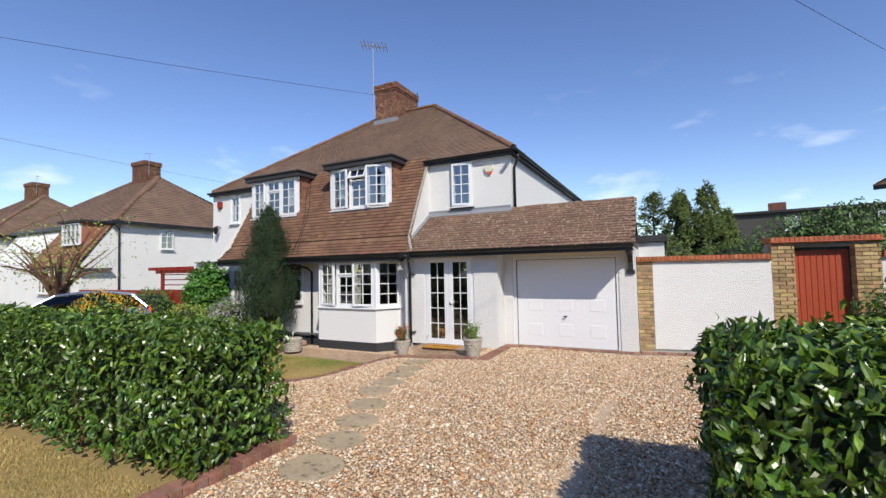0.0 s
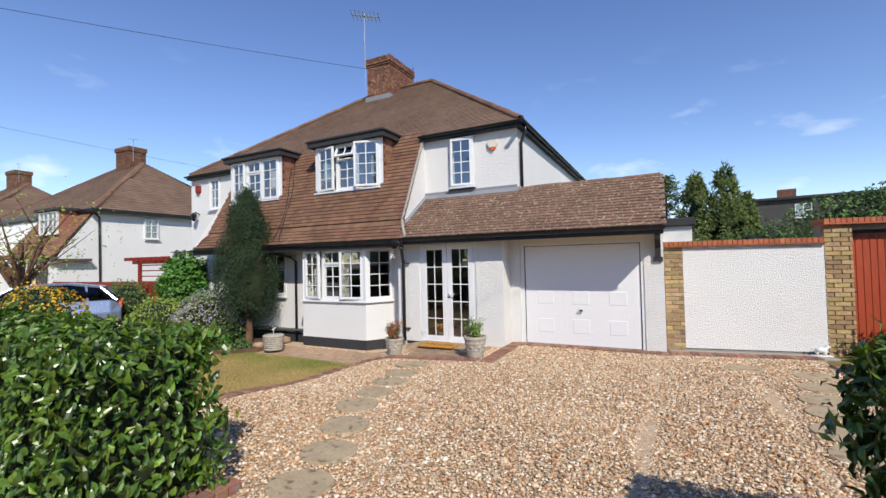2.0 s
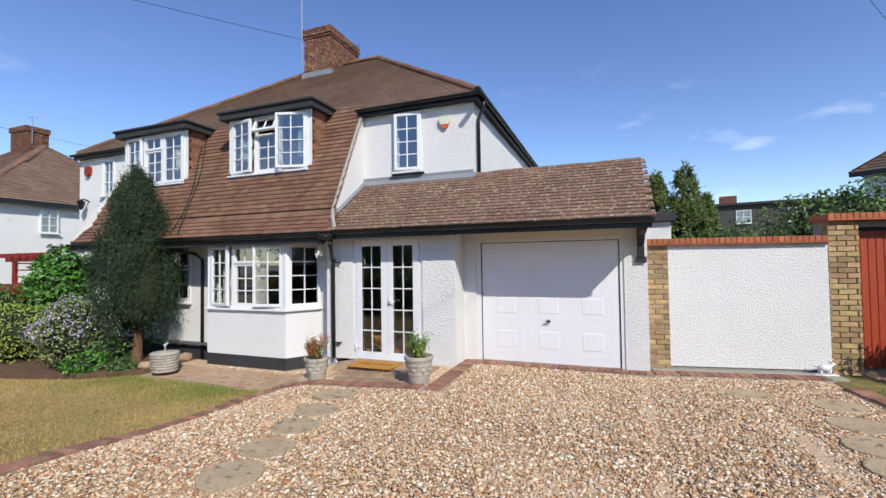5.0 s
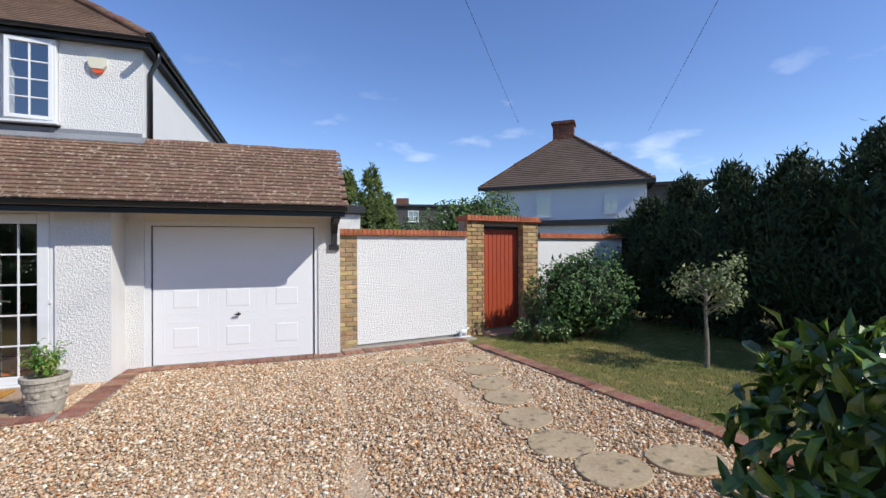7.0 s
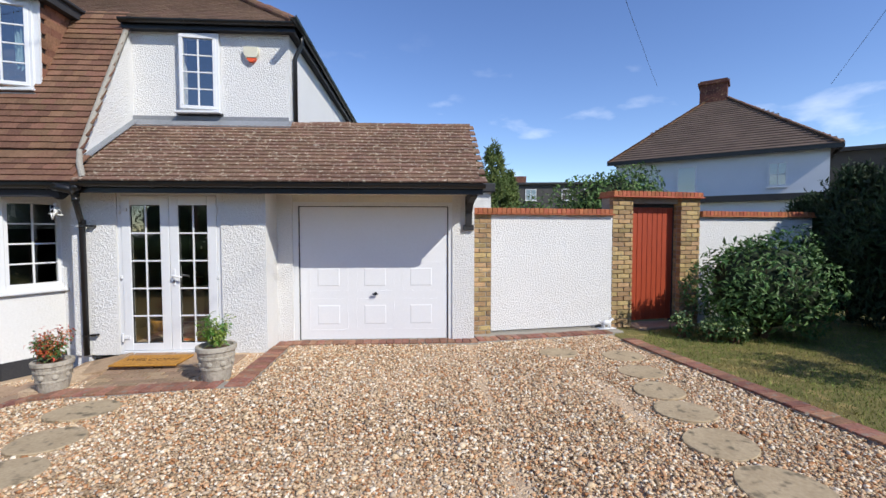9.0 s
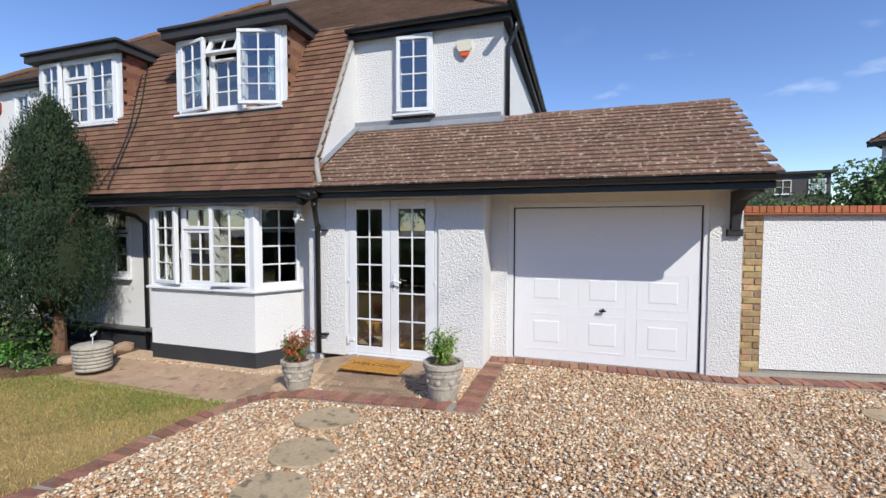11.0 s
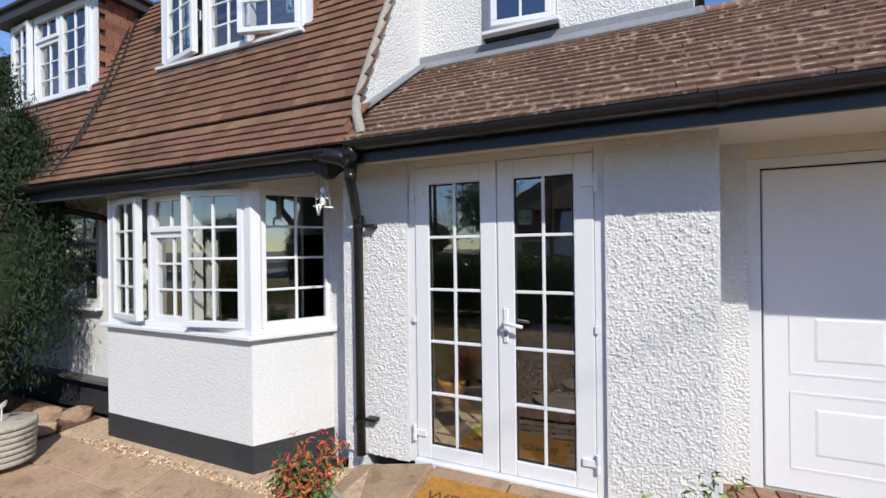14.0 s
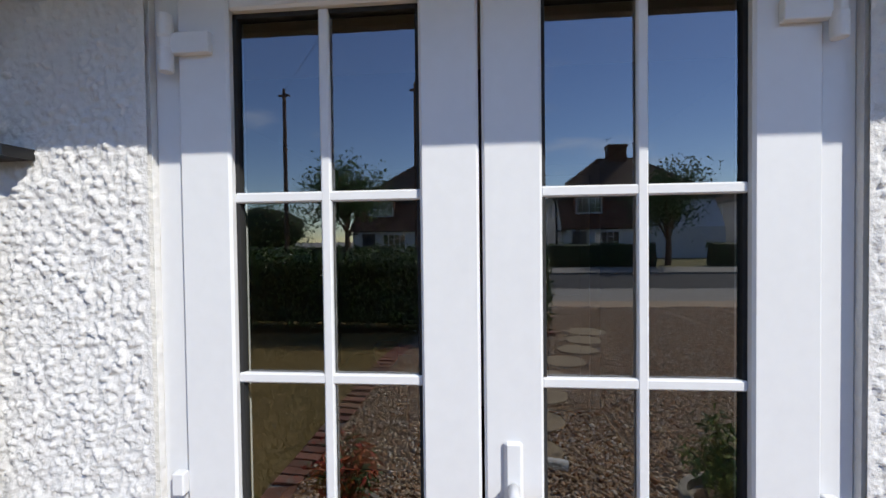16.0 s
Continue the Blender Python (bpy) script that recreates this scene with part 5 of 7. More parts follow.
# ---- garden wall and gate ----
WM = Matrix.Translation((0.018, 9.793, 0)) @ pose(0, 0, 0, 0, 0, 9.58)
WG = WM @ Matrix.Translation((-0.13, 0, 0))          # the gateway
gw = thing("wall_garden", "white roughcast garden wall with yellow brick piers", "wall", WM, kind="structure")
gp = thing("wall_gate", "yellow brick gateway with terracotta coping", "gateway", WG, kind="structure")
bm = bmesh.new()
bx(bm, 0.30, 2.39, 0.0, 0.2, 0.06, 1.84)
part("rendered_panel", bm, M_DASH, gw)
bm = bmesh.new()
bx(bm, 0.012, 0.30, 0.012, 0.21, 0.0, 1.84), bx(bm, 0.30, 2.39, 0.02, 0.2, 0.0, 0.06)
part("mortar", bm, M_MORTAR, gw)
bm = bmesh.new()
bx(bm, 4.05, 6.5, 0.0, 0.2, 0.0, 1.83)
part("rendered_panel", bm, M_DASH, gw)
bm = bmesh.new()
bx(bm, 2.512, 2.868, 0.012, 0.33, 0.0, 2.14), bx(bm, 3.812, 4.168, 0.012, 0.33, 0.0, 2.14), bx(bm, 2.868, 3.812, 0.08, 0.33, 2.05, 2.14)
part("mortar", bm, M_MORTAR, gp)
BR = {}


def brick_at(parent, x0, x1, y0, y1, z0, z1, mat, m=None, name="brick", bev=0.004):
    k = (round(x1 - x0, 2), round(y1 - y0, 2), round(z1 - z0, 3), mat.name)
    if k not in BR:
        b = bmesh.new()
        bx(b, -k[0] / 2, k[0] / 2, -k[1] / 2, k[1] / 2, -k[2] / 2, k[2] / 2)
        bmesh.ops.bevel(b, geom=[e for e in b.edges], offset=bev, segments=1, affect="EDGES")
        BR[k] = finish(b, name, mat)
    ob = new(name, BR[k])
    ob.parent = parent
    ob.matrix_basis = Matrix.Translation(((x0 + x1) / 2, (y0 + y1) / 2, (z0 + z1) / 2)) if m is None else m
    return ob


def brick_face(parent, x0, x1, y0, z0, z1, mat, deep=0.10):
    z, row = z0, 0
    while z < z1 - 0.03:
        x = x0 - (0.115 if row % 2 else 0.0)
        while x < x1 - 0.02:
            a, b = max(x, x0), min(x + 0.215, x1)
            if b - a > 0.04:
                j = random.uniform(-0.004, 0.005)
                brick_at(parent, a, b, y0 + j, y0 + deep + j, z, z + 0.064, mat)
            x += 0.225
        z, row = z + 0.0745, row + 1


brick_face(gw, 0.0, 0.30, 0.0, 0.0, 1.84, M_BRICKY)
brick_face(gp, 2.50, 2.88, -0.01, 0.0, 2.14, M_BRICKY)
brick_face(gp, 3.80, 4.18, -0.01, 0.0, 2.14, M_BRICKY)
for z in np.arange(0.0, 2.05, 0.0745):        # bricks of the reveals
    brick_at(gp, 2.78, 2.882, 0.11, 0.34, z, z + 0.064, M_BRICKY)
    brick_at(gp, 3.798, 3.9, 0.11, 0.34, z, z + 0.064, M_BRICKY)


def coping(parent, x0, x1, z, y0=-0.05, y1=0.26):
    bm = bmesh.new()
    bx(bm, x0 - 0.02, x1 + 0.02, y0 - 0.02, y1 + 0.02, z, z + 0.02)
    part("creasing_tile", bm, M_COPING, parent, bevel=0.003)
    x = x0
    while x < x1 - 0.02:
        b = min(x + 0.068, x1)
        brick_at(parent, x, b, y0, y1, z + 0.022, z + 0.10, M_COPING, name="coping_brick")
        x += 0.076


coping(gw, 0.0, 2.36, 1.84)
coping(gw, 4.07, 6.5, 1.83)
coping(gp, 2.49, 4.19, 2.14, -0.06, 0.36)
gate = thing("garden_gate", "red-brown boarded timber garden gate, shut", "gate", WG)
x = 2.90
while x < 3.78:
    bm = bmesh.new()
    bx(bm, x, min(x + 0.092, 3.785), 0.17, 0.192, 0.07, 1.99)
    part("board", bm, M_GATE, gate, bevel=0.006)
    x += 0.097
bm = bmesh.new()
bx(bm, 2.885, 2.90, 0.16, 0.25, 0.0, 2.01), bx(bm, 3.785, 3.80, 0.16, 0.25, 0.0, 2.01), bx(bm, 2.885, 3.80, 0.16, 0.25, 1.995, 2.045)
part("gate_frame", bm, M_BLACKP, gate, "dark gate frame")
for z in (0.3, 1.05, 1.8):
    bm = bmesh.new()
    bx(bm, 2.91, 3.77, 0.193, 0.225, z, z + 0.1)
    part("ledge", bm, M_GATE, gate)
bm = bmesh.new()
tube(bm, [(2.94, 0.17, 1.05), (2.94, 0.13, 1.05)], 0.012, 8)
lathe(bm, [(0.008, 0), (0.024, 0.012), (0.026, 0.026), (0.012, 0.036)], seg=12)
bmesh.ops.transform(bm, matrix=pose(2.94, 0.14, 1.05, 90), verts=list(bm.verts)[16:])
part("knob", bm, M_CHROME, gate, "small metal knob")
bm = bmesh.new()
bx(bm, 2.86, 3.82, -0.25, 0.2, -0.03, 0.035)
single("gate_step", bm, M_PAVING, "worn stone step before the gate", "step", "structure", bevel=0.01, m=WG)
bm = bmesh.new()
bx(bm, 2.22, 2.50, -0.15, -0.03, 0.0, 0.03)
tube(bm, [(2.29, -0.09, 0.10), (2.35, -0.09, 0.115), (2.42, -0.09, 0.11)], 0.042, 12)
for lx, ly in ((2.30, -0.115), (2.30, -0.065), (2.41, -0.115), (2.41, -0.065)):
    tube(bm, [(lx, ly, 0.02), (lx, ly, 0.09)], 0.013, 8)
tube(bm, [(2.41, -0.09, 0.12), (2.44, -0.09, 0.165)], 0.026, 10)
tube(bm, [(2.43, -0.09, 0.175), (2.485, -0.09, 0.16)], 0.027, 10, 0.014)
tube(bm, [(2.425, -0.108, 0.19), (2.42, -0.112, 0.215)], 0.009, 6)
tube(bm, [(2.425, -0.072, 0.19), (2.42, -0.068, 0.215)], 0.009, 6)
tube(bm, [(2.26, -0.09, 0.12), (2.225, -0.09, 0.16)], 0.011, 6)
single("garden_ornament", bm, M_UPVC, "small white animal ornament on a flat base by the wall", "ornament", smooth=True, m=WG)
bm = bmesh.new()
prism(bm, [(0.02, -0.33), (2.38, -0.33), (2.38, -0.005), (0.02, -0.005)], "z", -0.05, 0.022)
single("wall_foot_strip", bm, M_CONC, "pale concrete strip at the garden wall foot", "path", "structure", bevel=0.008, m=WM)

# ---- kerb bricks, paving ----
def brick_row(parent, a, b, across=0.215, pitch=0.108, z=0.0, tall=0.065, mat=M_BRICKE):
    a, b = Vector((*a, 0)), Vector((*b, 0))
    d = (b - a).normalized()
    n = int((b - a).length / pitch)
    yaw = math.degrees(math.atan2(d.y, d.x))
    for i in range(n):
        c = a + d * (pitch * (i + 0.5))
        brick_at(parent, 0, pitch - 0.010, 0, across, 0, tall, mat, m=pose(c.x, c.y, z + float(gz(c.x, c.y)) + random.uniform(-0.004, 0.004), random.uniform(-1, 1), random.uniform(-1, 1), yaw + random.uniform(-1.5, 1.5)))


def edging(label, rows, bed):
    e = thing("edging", label, "edging", kind="structure")
    bm = bmesh.new()
    for (x0, y0), (x1, y1) in bed:
        d = Vector((x1 - x0, y1 - y0, 0))
        for i in range(6):
            c0 = Vector((x0, y0, 0)) + d * i / 6
            bx(bm, 0, d.length / 6 + 0.01, -0.11, 0.11, -0.1, 0.012, pose(c0.x, c0.y, float(gz(c0.x, c0.y)), 0, math.degrees(-math.atan2(float(gz(c0.x + d.x / 6, c0.y + d.y / 6) - gz(c0.x, c0.y)), d.length / 6)), math.degrees(math.atan2(d.y, d.x))))
    part("mortar_bed", bm, M_MORTAR, e)
    for a, b in rows:
        brick_row(e, a, b)
    return e


E1 = [((2.25, 9.40), (2.47, 8.0)), ((2.47, 8.0), (2.65, 6.8)), ((2.65, 6.8), (2.84, 5.6)), ((2.84, 5.6), (3.05, 3.5))]
edging("red-brown brick edging between drive and lawn", E1, E1)
E2 = [((-5.06, 4.0), (-5.36, 6.1)), ((-5.36, 6.1), (-5.42, 7.0)), ((-5.42, 7.0), (-5.32, 7.55)), ((-5.32, 7.55), (-5.0, 7.86)), ((-5.0, 7.86), (-2.77, 7.84))]
edging("red-brown brick edging round lawn and porch paving", E2, E2)
E3 = [((-2.66, 7.76), (-2.66, 9.32))]
edging("brick edging from porch to garage", E3, E3)
E4 = [((-2.76, 9.42), (0.05, 9.44)), ((0.05, 9.5), (2.2, 9.86))]
edging("brick edging before garage and garden wall", E4, E4)
k1 = thing("edging", "raised brick kerb beside the hedge end", "edging", kind="structure")
brick_row(k1, (-3.02, 1.7), (-3.02, 3.4), z=0.03, tall=0.085)
bm = bmesh.new()
bx(bm, -2.75, -0.2, 9.52, 9.66, -0.05, 0.028)
single("garage_threshold", bm, M_CONC, "pale concrete garage threshold", "threshold", "structure", bevel=0.008)

pv = thing("paving", "worn buff stone paving before porch and bay", "paving", kind="structure")
bm = bmesh.new()
bx(bm, -4.9, -2.78, 7.93, 9.05, -0.16, -0.06)
part("paving_bed", bm, M_GRAVELB, pv)
sheet("path_bed", "sandy bed under the paving", "path", [(-8.4, 7.9), (-2.78, 7.9), (-2.78, 9.1), (-8.4, 9.1)], 0.0, M_GRAVELB)


def flag(x0, x1, y0, y1, mat=M_PAVING, g=0.005, z=0.018, name="slab"):
    cx, cy, e = (x0 + x1) / 2, (y0 + y1) / 2, 0.05
    h = float(gz(cx, cy))
    tx, ty = (float(gz(cx + e, cy)) - h) / e, (float(gz(cx, cy + e)) - h) / e
    brick_at(pv, 0, x1 - x0 - 2 * g, 0, y1 - y0 - 2 * g, 0, 0.05, mat, name=name, bev=0.005,
             m=pose(cx, cy, h + z - 0.025 + random.uniform(-0.003, 0.003), math.degrees(math.atan(ty)), -math.degrees(math.atan(tx)), 0))


for i, (a, b) in enumerate(((-8.4, -7.8), (-7.8, -7.2), (-7.2, -6.6), (-6.6, -6.0), (-6.0, -5.5), (-5.5, -5.05))):
    flag(a, b, 7.98, 8.34 + 0.06 * (i % 2)), flag(a, b, 8.34 + 0.06 * (i % 2), 8.70)
flag(-5.05, -4.42, 8.45, 9.03), flag(-4.42, -3.9, 8.52, 9.03), flag(-3.9, -3.36, 8.52, 9.03), flag(-3.36, -2.98, 8.35, 8.9)
flag(-4.98, -4.42, 7.97, 8.45)
for r in range(5):
    for c in range(6):
        x = -4.41 + c * 0.205 - (0.1 if r % 2 else 0)
        flag(max(x, -4.41), min(x + 0.2, -3.22), 7.97 + r * 0.108, 7.97 + (r + 1) * 0.108, M_SETT, 0.004, 0.016, "block_paver")

# ---- stepping stones ----
ST_L = [(-2.36, 2.95, 0.30, 0.27), (-2.54, 3.54, 0.27, 0.24), (-2.75, 4.09, 0.26, 0.24), (-3.03, 4.65, 0.26, 0.24), (-3.33, 5.24, 0.26, 0.24), (-3.44, 5.76, 0.26, 0.23),
        (-3.58, 6.30, 0.26, 0.23), (-3.69, 6.80, 0.26, 0.23), (-3.85, 7.40, 0.30, 0.22)]
ST_R = [(1.80, 8.62, 0.26, 0.22), (1.72, 8.00, 0.26, 0.22), (1.60, 7.44, 0.26, 0.23), (1.55, 6.95, 0.26, 0.23), (1.46, 6.37, 0.27, 0.25), (1.46, 5.80, 0.28, 0.26), (1.58, 5.32, 0.28, 0.26),
        (2.20, 5.26, 0.30, 0.24), (1.02, 8.80, 0.26, 0.2)]
for x, y, rx, ry in ST_L + ST_R:
    bm = bmesh.new()
    n = 22
    ph = random.uniform(0, 6)
    ring = [(rx * (1 + 0.03 * math.sin(3 * t + ph) + random.uniform(-0.01, 0.01)) * math.cos(t), ry * (1 + 0.03 * math.sin(2 * t + ph)) * math.sin(t)) for t in np.linspace(0, 2 * math.pi, n, endpoint=False)]
    prism(bm, ring, "z", -0.03, 0.014)
    single("stepping_stone", bm, M_STONE, "round grey-buff stepping stone set in the gravel", "stepping stone", group="stepping stones in the drive", bevel=0.006, m=pose(x, y, float(gz(x, y)), 0, 0, random.uniform(-25, 25)))

for a, b, c, d in ((1.50, 2.08, 4.15, 4.67), (2.10, 2.68, 4.2, 4.8)):
    bm = bmesh.new()
    bx(bm, a, b, c, d, -0.03, 0.02)
    single("slab", bm, M_STONE, "rectangular grey paving slab by the hedge", "slab", group="slabs by the hedge", bevel=0.006)

# ---- door mat ----
mt = thing("doormat", "tan coir welcome mat before the porch door", "doormat")
bm = bmesh.new()
bx(bm, -4.38, -3.62, 8.46, 8.88, 0.02, 0.042)
part("mat_body", bm, M_MAT, mt, bevel=0.006)
td = bpy.data.curves.new("lettering", "FONT")
td.body, td.size, td.extrude, td.align_x, td.align_y = "WELCOME", 0.13, 0.001, "CENTER", "CENTER"
tx = new("lettering", td)
tx.data.materials.append(M_INK)
tx.parent = mt
tx.matrix_basis = pose(-4.0, 8.67, 0.043)

# ---- pots ----
def pot(x, y, label, r=0.165, h=0.33):
    p = thing("plant_pot", label, "plant pot", pose(x, y, 0.018 + float(gz(x, y))), group="stone pots before the porch")
    bm = bmesh.new()
    lathe(bm, [(r * 0.72, 0.0), (r * 0.76, 0.03), (r * 0.86, h * 0.35), (r * 0.90, h * 0.36), (r * 0.90, h * 0.42), (r * 0.88, h * 0.43), (r * 0.96, h * 0.66), (r * 1.0, h * 0.67), (r * 1.0, h * 0.73),
               (r * 0.98, h * 0.74), (r * 1.03, h * 0.86), (r * 1.10, h * 0.88), (r * 1.10, h * 0.99), (r * 1.06, h), (r * 0.92, h), (r * 0.9, h * 0.9)], seg=28)
    part("pot", bm, M_POT, p, smooth=False)
    for i in range(8):
        bm = bmesh.new()
        t = 2 * math.pi * i / 8
        lathe(bm, [(0.03, 0), (0.024, 0.007), (0.008, 0.012)], seg=8)
        part("moulding", bm, M_POT, p, m=pose(r * 0.93 * math.cos(t), r * 0.93 * math.sin(t), h * 0.54, 0, 84, math.degrees(t)))
    bm = bmesh.new()
    lathe(bm, [(r * 0.9, h * 0.88), (r * 0.6, h * 0.93), (0.02, h * 0.95)], seg=20)
    part("soil", bm, M_SOIL, p)
    return p, h


def pot_plant(name, label, x, y, z, mat, mat2, rg, height=0.36, spread=0.2, n=260):
    t = thing(name, label, "plant", pose(x, y, z + float(gz(x, y))))
    bm = bmesh.new()
    tips = []
    for i in range(12):
        a = rg.uniform(0, 6.28)
        q = rg.uniform(0.3, 1.0) * spread
        e = Vector((q * math.cos(a), q * math.sin(a), height * rg.uniform(0.55, 1.0)))
        tube(bm, [(0.02 * math.cos(a), 0.02 * math.sin(a), 0), (e.x * 0.4, e.y * 0.4, e.z * 0.55), e], 0.005, 5, 0.002)
        tips.append(e)
    tagged(part("stem_growth", bm, M_BARK, t), kind="stuff")
    c = np.array([tips[i] for i in rg.integers(0, 12, n)])
    f = rg.uniform(0.2, 1.05, (n, 1)) ** 0.8
    p = c * f * np.array((1, 1, 1)) + rg.normal(size=(n, 3)) * 0.03
    k = rg.uniform(size=n) < 0.5 + 0.5 * (p[:, 2] / height - 0.6)
    leaves("foliage", t, p[~k], unit(p[~k] * np.array((1, 1, 0.4)) + (0, 0, 0.2)), 0.048, 0.015, mat, rg)
    leaves("coloured_foliage", t, p[k], unit(p[k] * np.array((1, 1, 0.4)) + (0, 0, 0.2)), 0.048, 0.015, mat2, rg)


pg = np.random.default_rng(21)
pot(-4.62, 8.02, "grey stone pot with red-leaved shrub")
pot_plant("potted_nandina", "small shrub with red and green leaves", -4.62, 8.02, 0.31, M_SHRUB, M_RED, pg, 0.34, 0.21, 1000)
pot(-2.95, 8.02, "grey stone pot with light green shrub", 0.182, 0.37)
pot_plant("potted_shrub", "small light green leafy shrub in pot", -2.95, 8.02, 0.35, M_SHRUBL, M_IVY, pg, 0.36, 0.2, 1000)

pl = thing("planter", "grey woven-look oval stone planter beside the lawn", "planter", pose(-8.06, 8.2, -0.26, 0, 0, 8) @ Matrix.Diagonal((0.85, 0.8, 1.08, 1)))
for i in range(7):
    bm = bmesh.new()
    lathe(bm, [(0.25 + 0.004 * i - 0.012, 0.045 * i), (0.26 + 0.004 * i, 0.045 * i + 0.012), (0.26 + 0.004 * i, 0.045 * i + 0.036), (0.25 + 0.004 * i - 0.012, 0.045 * i + 0.047)], seg=28)
    part("woven_band", bm, M_POT, pl, smooth=True)
bm = bmesh.new()
lathe(bm, [(0.268, 0.27), (0.2, 0.28), (0.02, 0.29)], seg=20)
part("soil", bm, M_SOIL, pl)
bm = bmesh.new()
tube(bm, [(0, 0, 0.3), (0.01, 0, 0.45)], 0.006, 6)
prism(bm, [(-0.02, 0.44), (0.05, 0.47), (0.09, 0.53), (0.03, 0.50), (-0.03, 0.47)], "y", -0.008, 0.008)
single("garden_ornament", bm, M_PEWTER, "small pale bird ornament on a stick", "ornament", m=pose(-8.06, 8.2, -0.26))

# soil bed and loose stones round the conifer
bm = bmesh.new()
prism(bm, [(-8.35, 9.08), (-8.35, 8.35), (-8.6, 7.95), (-9.2, 7.5), (-10.6, 7.1), (-13.2, 7.0), (-13.2, 9.08)], "z", -0.4, -0.235)
single("flower_bed", bm, M_SOIL, "dry brown soil of the flower bed", "flower bed", "structure", bevel=0.004)
for x, y, r in ((-8.55, 8.2, 0.13), (-8.4, 8.62, 0.12), (-8.75, 8.8, 0.15), (-8.5, 8.95, 0.14), (-9.3, 7.9, 0.12)):
    bm = bmesh.new()
    bmesh.ops.create_icosphere(bm, subdivisions=2, radius=r)
    for q in bm.verts:
        q.co *= 1 + 0.25 * noise.noise(q.co * 9 + Vector((x, y, 0)))
        q.co.z = max(q.co.z * 0.7, -r * 0.25)
    single("rock", bm, M_PAVING, "rough buff rockery stone on the soil", "rock", group="stones round the conifer", m=pose(x, y, r * 0.25 - 0.235))
# ---- hedges ----
hr = np.random.default_rng(5)


def laurel_hedge(label, x0, x1, y0, y1, z1, per_m2=540, round_end=None):
    h = thing("hedge", label, "hedge", group="laurel hedges at the drive entrance")
    # dark core whose colour supplies the shade between the hedge leaves
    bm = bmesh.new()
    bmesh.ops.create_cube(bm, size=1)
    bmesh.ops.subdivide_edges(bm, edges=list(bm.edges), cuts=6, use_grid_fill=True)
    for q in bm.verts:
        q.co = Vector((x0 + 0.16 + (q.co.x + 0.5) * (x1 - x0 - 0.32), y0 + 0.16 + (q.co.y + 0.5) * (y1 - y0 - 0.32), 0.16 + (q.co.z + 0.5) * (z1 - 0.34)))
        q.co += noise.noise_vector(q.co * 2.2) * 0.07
    part("inner_growth", bm, M_SHADE_CORE, h, smooth=True)
    bm = bmesh.new()
    for i in range(int((x1 - x0) * 5)):
        x, y = hr.uniform(x0 + 0.15, x1 - 0.15), hr.uniform(y0 + 0.15, y1 - 0.15)
        tube(bm, [(x, y, -0.01), (x + hr.normal() * 0.05, y + hr.normal() * 0.05, 0.25), (x + hr.normal() * 0.1, y + hr.normal() * 0.1, 0.6)], 0.016, 5, 0.008)
    tagged(part("stem_growth", bm, M_BARK, h), kind="stuff")
    area = 2 * (y1 - y0) * z1 + 2 * (x1 - x0) * z1 + (x1 - x0) * (y1 - y0)
    n = int(area * per_m2)
    p, nr = box_shell(hr, n, x0, x1, y0, y1, z1, 0.27, 0.07)
    # rounded shoulders
    edge = np.minimum(np.minimum(p[:, 0] - x0, x1 - p[:, 0]), np.minimum(p[:, 1] - y0, y1 - p[:, 1]))
    drop = 0.10 * (1 - np.clip(edge / 0.4, 0, 1)) ** 2
    p[:, 2] -= drop * np.clip(p[:, 2] / z1, 0, 1) ** 2
    # clipped tops soften at the edges
    over = np.maximum(0, p[:, 2] - (z1 - 0.2))
    p[:, 0] = np.where(p[:, 0] > x1 - 0.15, p[:, 0] - over * 0.5, np.where(p[:, 0] < x0 + 0.15, p[:, 0] + over * 0.5, p[:, 0]))
    up = np.tile(np.array([[0.0, 0.0, 0.9]]), (len(p), 1)) + nr * 0.5
    ang = hr.uniform(0, 6.28, len(p))
    up = np.where(nr[:, 2:] > 0.6, np.stack([np.cos(ang), np.sin(ang), np.full(len(p), 0.35)], 1), up)
    leaves("foliage", h, p, nr, 0.092, 0.040, M_LAUREL, hr, droop=0.22, jitter=0.55, along=up, full=True)
    # a few young shoots all over; the extra share on top paints in sunlit leaves
    k = hr.uniform(size=len(p)) < 0.03 + 0.13 * (nr[:, 2] > 0.6)
    q = p[k] + nr[k] * hr.uniform(0.02, 0.09, (k.sum(), 1))
    leaves("young_growth", h, q, nr[k], 0.085, 0.03, M_LAURELY, hr, jitter=0.7, along=up[k], label="pale green young shoots, crowded on top as sunlit leaves")
    return h


laurel_hedge("clipped glossy green laurel hedge beside the lawn", -9.5, -2.94, 2.18, 3.22, 1.28, 640)
laurel_hedge("clipped glossy green laurel hedge beside the drive", 0.74, 2.4, 2.36, 3.70, 1.36, 950)
laurel_hedge("loosely clipped laurel hedge beside the green lawn", 2.30, 7.2, 2.3, 3.70, 1.36, 600)


